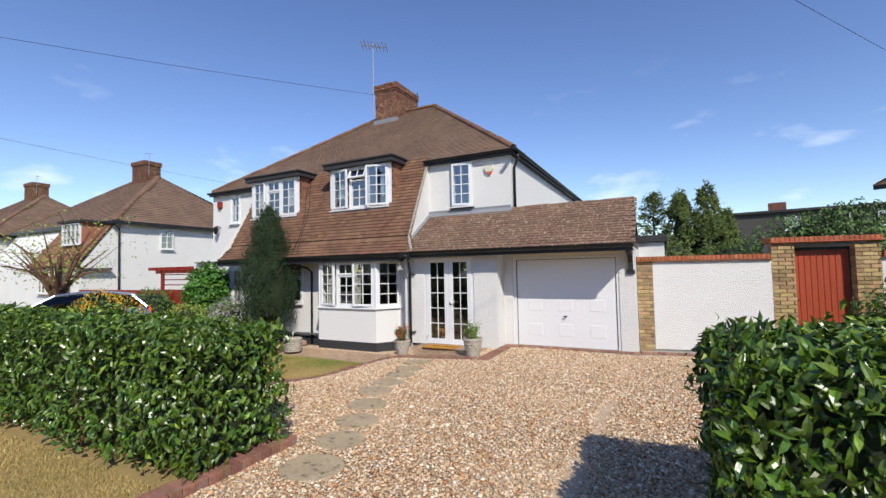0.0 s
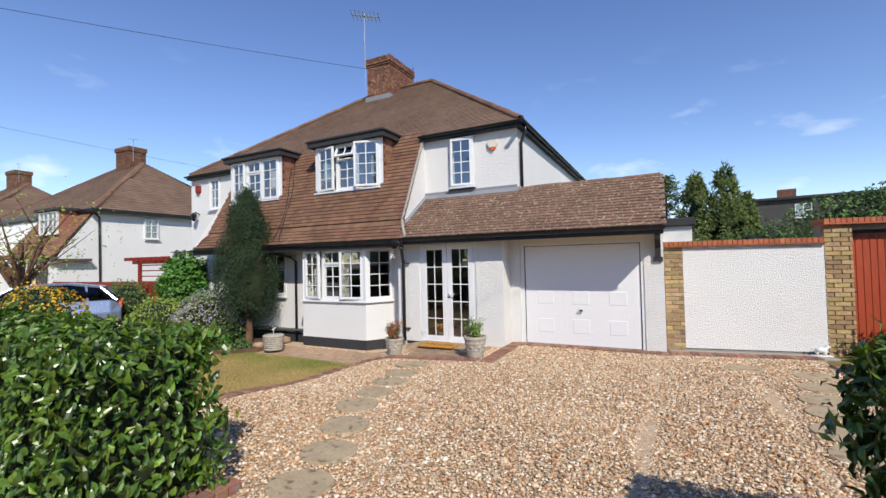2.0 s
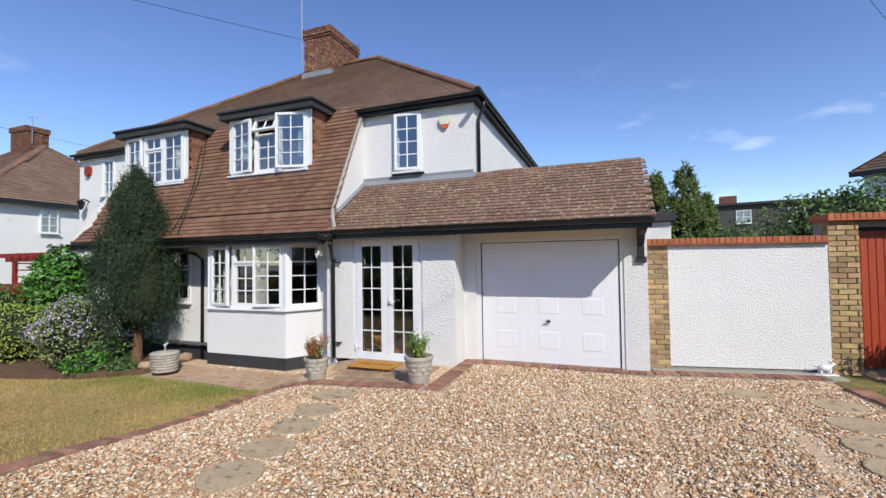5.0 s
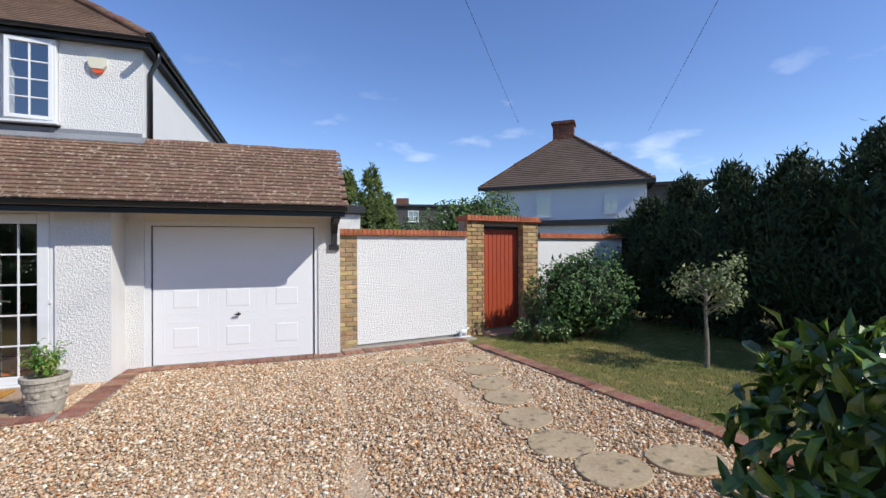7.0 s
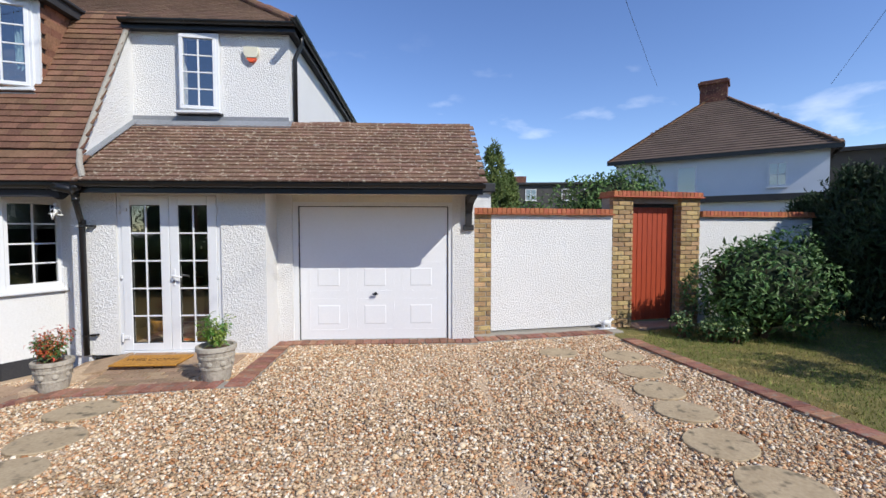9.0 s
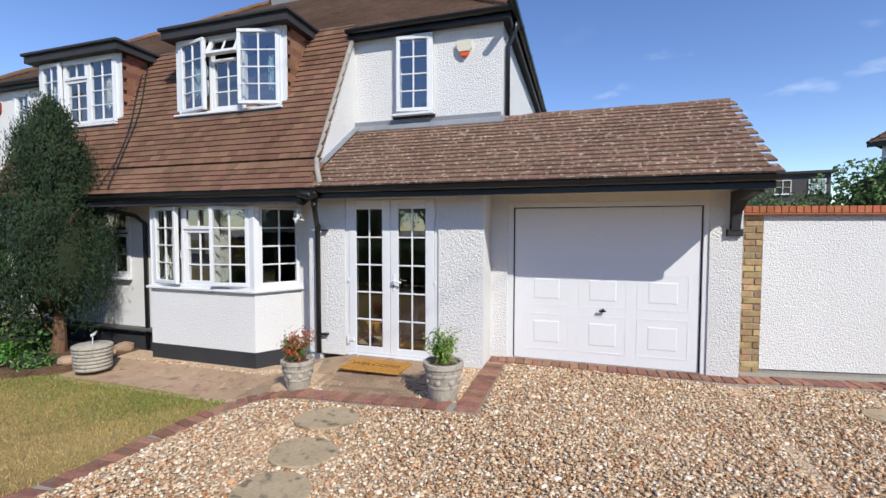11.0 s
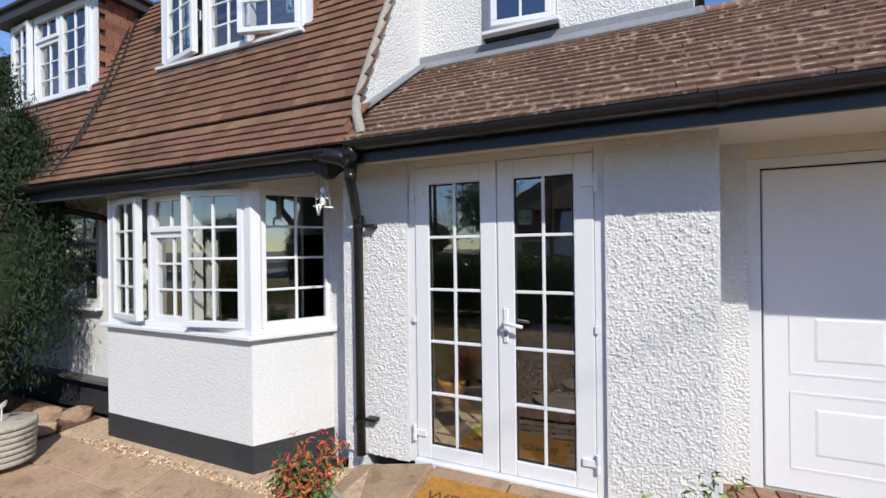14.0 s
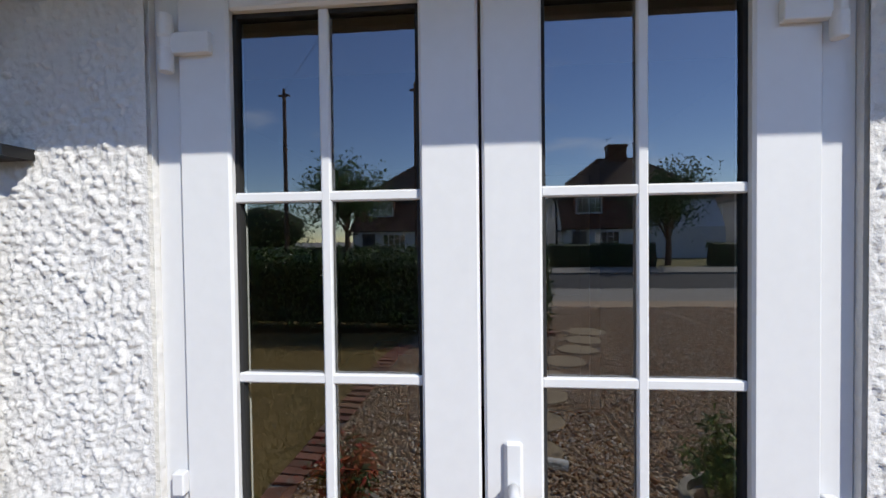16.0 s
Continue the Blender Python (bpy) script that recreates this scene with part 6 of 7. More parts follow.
def column_tree(name, label, category, x, y, h, r, mat, rg, n, leaf=(0.07, 0.022), trunk_z=0.5, top=0.12, mat_t=M_BARK, upward=0.8, belly=0.35, clumps=90):
    """A dense upright conifer: forked trunk and a crown of many upright sprays."""
    t = thing(name, label, category, pose(x, y, float(gz(x, y))))
    bm = bmesh.new()
    tube(bm, [(0, 0, -0.03), (0.03, 0.02, trunk_z * 0.6), (0.0, 0, h * 0.5), (0, 0, h * 0.92)], 0.10 * r / 0.65, 9, 0.012)
    for i in range(10):
        a, z = rg.uniform(0, 6.28), rg.uniform(trunk_z * 0.5, h * 0.6)
        b2 = bmesh.new()
        tube(b2, [(0, 0, z * 0.8), (0.35 * r * math.cos(a), 0.35 * r * math.sin(a), z), (0.7 * r * math.cos(a), 0.7 * r * math.sin(a), z + 0.35)], 0.03, 6, 0.008)
        part("branch", b2, mat_t, t)
    part("trunk", bm, mat_t, t)
    cz = rg.uniform(0, 1, clumps) ** 0.9
    prof = np.interp(cz, [0, 0.08, belly, 0.7, 0.9, 1.0], [0.45, 0.85, 1.0, 0.72, 0.38, 0.06]) * r
    ca = rg.uniform(0, 6.28, clumps)
    cr = prof * rg.uniform(0.72, 1.04, clumps)
    cen = np.stack([cr * np.cos(ca), cr * np.sin(ca), trunk_z + cz * (h - trunk_z)], 1)
    k = rg.integers(0, clumps, n)
    sz = (0.11 + 0.16 * r) * (1 - 0.5 * cz[k])
    d = rg.normal(size=(n, 3)) * np.stack([sz * 0.42, sz * 0.42, sz * 0.95], 1)
    p = cen[k] + d
    p[:, 2] = np.maximum(p[:, 2], trunk_z * 0.6)
    out = unit(p * np.array((1, 1, 0)) + 1e-6)
    leaves("crown", t, p, unit(out + 0.3 * d), leaf[0], leaf[1], mat, rg, droop=0.05, jitter=0.5, along=out * (1 - upward) + np.array([[0, 0, upward]]))
    # near-black body in place of the shade within the crown
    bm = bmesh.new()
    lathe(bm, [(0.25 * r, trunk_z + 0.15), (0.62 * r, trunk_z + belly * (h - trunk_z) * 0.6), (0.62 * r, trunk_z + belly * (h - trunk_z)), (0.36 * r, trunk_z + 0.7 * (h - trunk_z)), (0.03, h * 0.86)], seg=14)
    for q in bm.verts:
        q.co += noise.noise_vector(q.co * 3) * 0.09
    part("inner_growth", bm, M_SHADE_CORE, t, smooth=True)
    return t


cg = np.random.default_rng(9)
column_tree("conifer", "dense dark green columnar conifer beside the bay", "tree", -9.35, 8.55, 3.75, 0.76, M_YEW, cg, 38000, (0.07, 0.015), 0.55, clumps=280)


def bush(name, label, x, y, radii, zc, mat, rg, n, leaf=(0.08, 0.035), flowers=None, fn=0, ground=True, fl=(0.05, 0.04), category="shrub", inner=True):
    t = thing(name, label, category, pose(x, y, float(gz(x, y))))
    bm = bmesh.new()
    for i in range(9):
        a = rg.uniform(0, 6.28)
        tube(bm, [(0.05 * math.cos(a), 0.05 * math.sin(a), -0.02), (0.3 * radii[0] * math.cos(a), 0.3 * radii[1] * math.sin(a), zc * 0.7), (0.7 * radii[0] * math.cos(a), 0.7 * radii[1] * math.sin(a), zc + radii[2] * 0.4)], 0.02, 5, 0.006)
    tagged(part("stem_growth", bm, M_BARK, t), kind="stuff")
    # dark lump: the bush's inner shade given as colour
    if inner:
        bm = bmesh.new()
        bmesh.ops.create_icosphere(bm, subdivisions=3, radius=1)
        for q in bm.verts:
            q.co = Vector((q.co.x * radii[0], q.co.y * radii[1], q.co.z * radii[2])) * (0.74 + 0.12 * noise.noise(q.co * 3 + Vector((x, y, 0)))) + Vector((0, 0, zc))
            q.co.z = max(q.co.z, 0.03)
        part("inner_growth", bm, M_SHADE_CORE, t, smooth=True)
    p, nr = blob_shell(rg, n, (0, 0, zc), radii, 0.35, 0.12)
    p[:, 2] = np.maximum(p[:, 2], 0.04)
    leaves("foliage", t, p, nr, leaf[0], leaf[1], mat, rg, jitter=0.7)
    if flowers is not None:
        p, nr = blob_shell(rg, fn, (0, 0, zc), [q * 1.03 for q in radii], 0.1, 0.12, 0.0)
        leaves("blossom", t, p, nr, fl[0], fl[1], flowers, rg, jitter=0.5)
    return t


bush("shrub", "dark green leafy shrub beside the garden gate", 4.35, 9.45, (0.95, 0.75, 0.8), 0.75, M_SHRUB, cg, 3600, (0.12, 0.04))
for dx, dy in ((0, 0), (0.28, -0.08), (-0.26, 0.3), (0.45, 0.1)):
    bush("sedum", "pale green flowering plant at the lawn edge", 3.42 + dx, 9.25 + dy, (0.15, 0.15, 0.2), 0.18, M_SHRUB, cg, 200, (0.07, 0.03), M_PALE, 140, fl=(0.035, 0.03), category="plant", inner=False)
bush("variegated_shrub", "variegated pale shrub beside the conifer", -10.1, 7.95, (0.75, 0.7, 0.68), 0.68, M_VARIEG, cg, 3000, (0.07, 0.035), M_LILAC, 700)
bush("golden_shrub", "yellow-green shrub in the flower bed", -11.9, 7.9, (0.8, 0.75, 0.62), 0.62, M_SHRUBL, cg, 2600, (0.07, 0.03))
bush("flowering_plant", "tall plant with yellow flowers behind the hedge", -8.4, 4.1, (0.8, 0.5, 0.62), 0.82, M_SHRUB, cg, 1500, (0.09, 0.03), M_YELLOW, 900)
bush("low_plant", "low green leafy plant in the soil", -9.5, 7.75, (0.4, 0.35, 0.22), 0.2, M_IVY, cg, 600, (0.09, 0.05), category="plant")
bush("low_plant", "low green leafy plant in the soil", -8.9, 8.0, (0.25, 0.22, 0.16), 0.14, M_SHRUB, cg, 300, (0.07, 0.04), category="plant")
bush("climber", "bright green climber over the side fence", -12.6, 9.0, (0.85, 0.6, 0.95), 1.35, M_IVY, cg, 3200, (0.13, 0.09))
bush("shrub", "green shrub beside the side passage", -15.6, 9.0, (0.9, 0.8, 0.75), 0.8, M_TREE, cg, 1800, (0.11, 0.05))
bush("low_plant", "green leafy plant under the conifer", -9.75, 8.2, (0.5, 0.5, 0.4), 0.35, M_SHRUB, cg, 900, (0.08, 0.045), category="plant")

# sapling on the right-hand lawn
sp = thing("sapling", "young fruit tree with pale trunk on the lawn", "tree", pose(4.62, 7.15, 0))
bm = bmesh.new()
tube(bm, [(0, 0, -0.02), (0.01, 0, 0.3), (-0.01, 0.01, 0.75), (0.0, 0, 1.3)], 0.032, 8, 0.014)
tw = []
for i in range(13):
    a, z = cg.uniform(0, 6.28), cg.uniform(0.78, 1.22)
    e = Vector((0.5 * math.cos(a) * cg.uniform(0.55, 1.1), 0.5 * math.sin(a) * cg.uniform(0.55, 1.1), z + cg.uniform(0.0, 0.32)))
    b2 = bmesh.new()
    tube(b2, [(0, 0, z - 0.1), (e.x * 0.5, e.y * 0.5, z + 0.02), e], 0.012, 5, 0.003)
    part("branch", b2, M_BARKG, sp)
    tw.append(e)
part("trunk", bm, M_BARKG, sp)
c = np.array(tw)[cg.integers(0, 13, 900)] * cg.uniform(0.55, 1.05, (900, 1)) ** np.array((1, 1, 0.25))
p = c + cg.normal(size=(900, 3)) * 0.07
p[:, 2] = np.maximum(p[:, 2], 0.62)
leaves("crown", sp, p, unit(p * np.array((1, 1, 0.3))), 0.075, 0.034, M_VARIEG, cg, jitter=0.8)

# tall dark conifer hedge along the right boundary: a row of single trees
lg = np.random.default_rng(13)
proto = None
for i in range(7):
    y = 11.6 - i * 1.0
    x = 7.0 + 0.035 * (11.4 - y) + lg.uniform(-0.15, 0.15)
    if i % 4 == 0:
        proto = column_tree("leylandii", "tall dark green conifer in the boundary row", "tree", x, y, 3.5, 0.95, M_LEYL, lg, 7500, (0.16, 0.042), 0.12, clumps=170, belly=0.45)
        tagged(proto, group="boundary conifers")
        s = (0.62, 0.74, 0.82, 0.84, 0.84, 0.88, 0.86)[i]
        proto.scale = (1.0, 1.0, s)
    else:
        s = (0.62, 0.74, 0.82, 0.84, 0.84, 0.88, 0.86)[i]
        c = copy_thing(proto, pose(x, y, 0, 0, 0, lg.uniform(0, 360)))
        c.scale = (1.0, 1.0, s)
for x, y, s in ((8.4, 6.9, 0.98), (8.6, 8.6, 0.9)):
    c = copy_thing(proto, pose(x, y, 0, 0, 0, lg.uniform(0, 360)))
    c.scale = (1.0, 1.0, s)


def broad_tree(name, label, x, y, h, spread, mat, rg, n, trunk=0.12, leaf=(0.12, 0.06), base=0.35, bark=M_BARK, limbs=11, cl=0.34):
    t = thing(name, label, "tree", pose(x, y, 0))
    bm = bmesh.new()
    tube(bm, [(0, 0, -0.05), (0.04, 0.03, h * base * 0.6), (0, 0, h * base), (0.05, 0, h * 0.7)], trunk, 9, trunk * 0.35)
    ends = []
    for i in range(limbs):
        a = 6.28 * i / limbs + rg.uniform(-0.4, 0.4)
        z0 = h * rg.uniform(base * 0.8, base * 1.5)
        q = spread * rg.uniform(0.5, 1.0)
        z1 = h * rg.uniform(base + 0.12, 0.97)
        mid = (0.45 * q * math.cos(a), 0.45 * q * math.sin(a), (z0 + z1) / 2 + 0.05)
        e = (q * math.cos(a), q * math.sin(a), z1)
        b2 = bmesh.new()
        tube(b2, [(0, 0, z0 * 0.8), mid, e], trunk * 0.42, 6, 0.01)
        ends += [np.array(e), np.array(mid) * 0.4 + np.array(e) * 0.6]
        for j in range(2):
            f = np.array(mid) + rg.normal(size=3) * spread * 0.3
            f[2] = abs(f[2] - mid[2]) + mid[2]
            tube(b2, [mid, f], 0.02, 5, 0.006)
            ends.append(f)
        part("limb", b2, bark, t)
    part("trunk", bm, bark, t)
    c = np.array(ends)
    p = c[rg.integers(0, len(c), n)] + rg.normal(size=(n, 3)) * np.array((spread * cl * 0.7, spread * cl * 0.7, h * 0.06 + 0.1))
    leaves("crown", t, p, unit(p - np.array((0, 0, h * 0.5))), leaf[0], leaf[1], mat, rg, jitter=0.9)
    return t


broad_tree("fruit_tree", "sparse old tree with bare twisting branches", -17.2, 6.9, 3.7, 2.0, M_SHRUBL, lg, 900, 0.16, (0.1, 0.05), 0.3, limbs=14)
bush("garden_tree", "leafy rounded tree behind the garden wall", 4.5, 14.6, (1.5, 1.0, 1.05), 2.15, M_TREE, lg, 4600, (0.13, 0.06), category="tree")


def cedar(x, y, h, r, rg):
    t = thing("cedar", "open yellow-green conifer behind the garden wall", "tree", pose(x, y, 0), group="conifers in the back garden")
    bm = bmesh.new()
    tube(bm, [(0, 0, -0.05), (0, 0, h)], 0.11, 8, 0.012)
    P, A = [], []
    for i in range(46):
        f = (i + 0.5) / 46
        z = h * (0.12 + 0.85 * f)
        q = r * (1 - f) ** 0.75 * rg.uniform(0.55, 1.1) + 0.1
        a = i * 2.4
        e = np.array((q * math.cos(a), q * math.sin(a), z + q * 0.25))
        tube(bm, [(0, 0, z), (e[0] * 0.5, e[1] * 0.5, z + 0.02), tuple(e)], 0.02, 5, 0.005)
        m = 130
        s = rg.uniform(0.25, 1.08, (m, 1))
        P.append(np.array((0, 0, z)) * (1 - s) + e * s + rg.normal(size=(m, 3)) * np.array((0.12, 0.12, 0.07)))
        A.append(np.tile(unit(e[None] - np.array((0, 0, z))), (m, 1)))
    part("trunk", bm, M_BARK, t)
    P, A = np.concatenate(P), np.concatenate(A)
    leaves("crown", t, P, np.tile(np.array([[0, 0, 1.0]]), (len(P), 1)), 0.16, 0.05, M_CEDAR, rg, jitter=0.5, along=A, droop=0.1)


for x, y, h, r in ((2.15, 20.2, 4.85, 0.66), (1.2, 20.4, 4.6, 0.72), (2.85, 20.5, 3.7, 0.42)):
    tagged(column_tree("cedar", "olive-green spiky conifer behind the garden wall", "tree", x, y, h, r, M_CEDAR, lg, 5200, (0.24, 0.05), 0.5, upward=0.3, clumps=90, belly=0.2), group="conifers in the back garden")
cedar(0.2, 21.5, 5.1, 1.6, lg)
bush("shrub", "bright green shrub behind the garage", 0.6, 17.5, (1.2, 1.0, 1.25), 1.5, M_CEDAR, lg, 2200, (0.14, 0.06))
bush("shrub", "green shrub in the back garden", 2.9, 18.0, (1.6, 1.1, 1.3), 1.4, M_TREE, lg, 2200, (0.14, 0.06))
# ---- neighbouring houses ----
def plain_window(house, m, w, h, nx, nz, dark=True):
    """A framed window with sill, bars and panes, set on a wall: x across, z up, outside towards -y."""
    bm = bmesh.new()
    f = 0.06
    for q in ((0, w, -0.05, 0.05, 0, f), (0, w, -0.05, 0.05, h - f, h), (0, f, -0.05, 0.05, f, h - f), (w - f, w, -0.05, 0.05, f, h - f)):
        bx(bm, *q)
    win = part("window", bm, M_UPVC, house, m=m)
    bm = bmesh.new()
    bx(bm, -0.05, w + 0.05, -0.12, -0.05, -0.05, 0.0)
    part("sill", bm, M_UPVC, win)
    for i in range(1, nx):
        x = w * i / nx
        bm = bmesh.new()
        bx(bm, x - 0.02, x + 0.02, -0.04, 0.03, f, h - f)
        part("glazing_bar", bm, M_UPVC, win)
    for i in range(1, nz):
        z = h * i / nz
        bm = bmesh.new()
        bx(bm, f, w - f, -0.035, 0.025, z - 0.015, z + 0.015)
        part("glazing_bar", bm, M_UPVC, win)
    bm = bmesh.new()
    bx(bm, f, w - f, 0.0, 0.006, f, h - f)
    glass_pane(bm, win)
    # backing sheet: unlit room's darkness as colour; dark=False makes it curtain-white
    bm = bmesh.new()
    bx(bm, f, w - f, 0.05, 0.06, f, h - f)
    part("dark_room", bm, M_ROOM_SHADE if dark else M_CURT, win)
    return win


def roof_face(house, pts, u, gauge=0.2, mat=M_TILEJ):
    bm = bmesh.new()
    slab(bm, pts, 0.08)
    r = part("roof", bm, M_UNDER, house)
    o = Vector(pts[0])
    u = Vector(u).normalized()
    n = (Vector(pts[1]) - o).cross(Vector(pts[2]) - o).normalized()
    if n.z < 0:
        n = -n
    v = n.cross(u)
    poly = [((Vector(p) - o).dot(u), (Vector(p) - o).dot(v)) for p in pts]
    pm = tile_places(o, u, v, poly, gauge, 0.33, np.random.default_rng(2))
    tile_cover("roof_tiles", r, pm, mat, mat, 0.33, gauge * 1.8, lambda p: False, 0.025)


def semi_house(label, m, wall=M_RENDER, back=False):
    """A house like its neighbour: hipped roof, cat-slide with dormer in front, chimney, white walls.
    Local x: right end at 0, house to -x; y: main eave at 0, ridge behind."""
    h = thing("house", label, "house", m, group="houses of the street")
    W, R, EZ2 = 12.5, 5.0, 4.65
    bm = bmesh.new()
    bx(bm, -W + 0.35, -0.35, 0.5, 9.5, -0.15, EZ2)
    prism(bm, [(-1.4, -0.15), (0.5, -0.15), (0.5, EZ2), (0.35, EZ2), (-1.25, 2.25)], "x", -W + 0.4, -0.42)
    part("wall", bm, wall, h)
    pk, pk2 = (-R + 0.3, R, 8.45), (-W + R - 0.3, R, 8.45)
    a, b, c, d = (0, 0, EZ2), (0, 2 * R, EZ2), (-W, 2 * R, EZ2), (-W, 0, EZ2)
    roof_face(h, [d, a, pk, pk2], (1, 0, 0))
    roof_face(h, [a, b, pk], (0, 1, 0))
    roof_face(h, [c, d, pk2], (0, -1, 0))
    roof_face(h, [b, c, pk2, pk], (-1, 0, 0))
    roof_face(h, [(-5.8, -1.5, 2.2), (-0.38, -1.5, 2.2), (-0.38, 0.45, 4.9), (-5.8, 0.45, 4.9)], (1, 0, 0), 0.11, M_TILER)
    ridge_line("hip", a, pk, h), ridge_line("hip", d, pk2, h), ridge_line("ridge", pk2, pk, h)
    bm = bmesh.new()
    bx(bm, -3.6, -1.5, -0.75, 0.6, 3.35, 4.6)
    dm = part("dormer", bm, M_TILER, h)
    bm = bmesh.new()
    bx(bm, -3.8, -1.3, -0.95, 0.9, 4.6, 4.72)
    part("dormer_roof", bm, M_BLACKP, dm)
    plain_window(h, pose(-3.5, -0.8, 3.4), 1.9, 1.15, 4, 3)
    plain_window(h, pose(-0.30, 2.6, 3.2, 0, 0, 90), 0.75, 1.15, 2, 3)
    plain_window(h, pose(-0.30, 7.2, 3.2, 0, 0, 90), 0.6, 1.15, 2, 3)
    plain_window(h, pose(-4.6, -1.42, 0.8), 1.8, 1.2, 4, 3)
    plain_window(h, pose(-9.9, 0.44, 3.2), 1.2, 1.2, 3, 3)
    plain_window(h, pose(-10.3, 0.44, 0.8), 2.0, 1.25, 4, 3)
    bm = bmesh.new()
    bx(bm, -0.75, -0.05, -1.55, 0.0, 1.98, 2.1)
    bx(bm, -2.2, -1.2, -1.44, -1.38, 0, 2.0)
    part("door", bm, M_DARKTILE, h, "dark front door under a canopy")
    bm = bmesh.new()
    bx(bm, -W - 0.02, 0.03, -0.04, 0.0, EZ2 - 0.18, EZ2 + 0.02)
    bx(bm, 0.0, 0.04, -0.04, 2 * R, EZ2 - 0.18, EZ2 + 0.02)
    part("gutter", bm, M_BLACK, h, "black gutter and fascia")
    bm = bmesh.new()
    tube(bm, [(-0.1, 0.0, EZ2 - 0.1), (-0.3, 0.42, EZ2 - 0.4), (-0.3, 0.46, 0.0)], 0.05, 8)
    part("downpipe", bm, M_BLACK, h)
    cx, cy = -W / 2, R
    bm = bmesh.new()
    bx(bm, cx - 0.75, cx + 0.75, cy - 0.5, cy + 0.5, 7.9, 9.35)
    ch = part("chimney", bm, M_MORTAR, h)
    bm = bmesh.new()
    z, r = 7.9, 0
    while z < 9.55:
        e = 0.06 if z > 9.3 else 0.0
        for s in (-1, 1):
            x = cx - 0.77 - e - (0.11 if r % 2 else 0)
            while x < cx + 0.75 + e:
                bx(bm, max(x, cx - 0.77 - e), min(x + 0.215, cx + 0.77 + e), cy + s * (0.47 + e) - 0.06, cy + s * (0.47 + e) + 0.06, z, z + 0.064)
                x += 0.225
            y = cy - 0.4 - e
            while y < cy + 0.4:
                bx(bm, cx + s * (0.72 + e) - 0.06, cx + s * (0.72 + e) + 0.06, y, y + 0.2, z, z + 0.064)
                y += 0.21
        z, r = z + 0.075, r + 1
    bx(bm, cx - 0.7, cx + 0.7, cy - 0.45, cy + 0.45, 9.35, 9.56)
    tagged(part("chimney_brick", bm, M_BRICKC, ch), kind="stuff")
    bm = bmesh.new()
    tube(bm, [(cx + 0.85, cy - 0.3, 8.6), (cx + 0.85, cy - 0.3, 10.2)], 0.02, 6)
    tube(bm, [(cx + 0.5, cy - 0.4, 10.15), (cx + 1.2, cy - 0.2, 10.05)], 0.015, 5)
    part("aerial", bm, M_STEEL, h)
    return h


nh = semi_house("white semi-detached house with brown hipped roof", pose(-25.6, 12.5, 0.1))
copy_thing(nh, pose(-40.4, 11.8, 0.1))
copy_thing(nh, pose(-53.5, 11.4, 0.0))
copy_thing(nh, pose(-14.5, -24.5, 0, 0, 0, 180))
copy_thing(nh, pose(1.5, -24.5, 0, 0, 0, 180))
copy_thing(nh, pose(17.5, -24.5, 0, 0, 0, 180))
ot = np.random.default_rng(31)
broad_tree("street_tree", "broad leafy tree across the road", -11.5, -13.6, 6.5, 2.4, M_TREE, ot, 5000, 0.2, (0.22, 0.11), 0.35)
broad_tree("street_tree", "broad leafy tree across the road", 6.0, -14.5, 5.5, 2.0, M_TREE, ot, 4000, 0.18, (0.22, 0.11), 0.35)
for x0, x1 in ((-28, -9), (-6, 5), (8, 30)):
    bm = bmesh.new()
    bx(bm, x0, x1, -14.4, -13.6, -0.12, 1.1)
    bmesh.ops.subdivide_edges(bm, edges=list(bm.edges), cuts=10, use_grid_fill=True)
    for q in bm.verts:
        q.co += noise.noise_vector(q.co * 1.3) * 0.18
    oh = single("far_hedge", bm, M_LEYL, "clipped green hedge across the road", "hedge")
    p, nr = box_shell(ot, int((x1 - x0) * 260), x0, x1, -14.4, -13.6, 1.15, 0.1, 0.1)
    leaves("foliage", oh, p, nr, 0.16, 0.09, M_SHRUB, ot)

# house behind the garden, seen over the wall
RM = pose(11.9, 21.6, -0.2, 0, 0, -38.3) @ Matrix.Diagonal((1.045, 1.045, 1.045, 1))
rh = thing("house", "pale rendered house with dark brown pyramid roof", "house", RM)
hw = 4.1
bm = bmesh.new()
bx(bm, -hw + 0.3, hw - 0.3, 0.3, 2 * hw - 0.3, -0.1, 4.9)
part("wall", bm, M_RNWALL, rh)
a, b, c, d = (hw, 0, 4.9), (hw, 2 * hw, 4.9), (-hw, 2 * hw, 4.9), (-hw, 0, 4.9)
pk, pk2 = (0.35, hw, 8.2), (-0.35, hw, 8.2)
for pts, u in (([d, a, pk, pk2], (1, 0, 0)), ([a, b, pk], (0, 1, 0)), ([b, c, pk2, pk], (-1, 0, 0)), ([c, d, pk2], (0, -1, 0))):
    roof_face(rh, pts, u, mat=M_TILEDK)
ridge_line("hip", a, pk, rh), ridge_line("hip", d, pk2, rh)
bm = bmesh.new()
bx(bm, -hw - 0.03, hw + 0.03, -0.05, 0.0, 4.74, 4.9), bx(bm, hw, hw + 0.05, -0.05, 2 * hw, 4.74, 4.9)
part("gutter", bm, M_BLACK, rh)
bm = bmesh.new()
bx(bm, -0.75, 0.4, hw - 0.3, hw + 0.6, 7.7, 9.05), bx(bm, -0.83, 0.48, hw - 0.38, hw + 0.68, 8.85, 8.97)
part("chimney", bm, M_BRICKC, rh, "dark brick chimney stack")
plain_window(rh, pose(1.95, 0.27, 3.45), 0.62, 0.95, 2, 2)
plain_window(rh, pose(-1.25, 0.27, 3.35), 0.75, 1.15, 1, 1, False)
bm = bmesh.new()
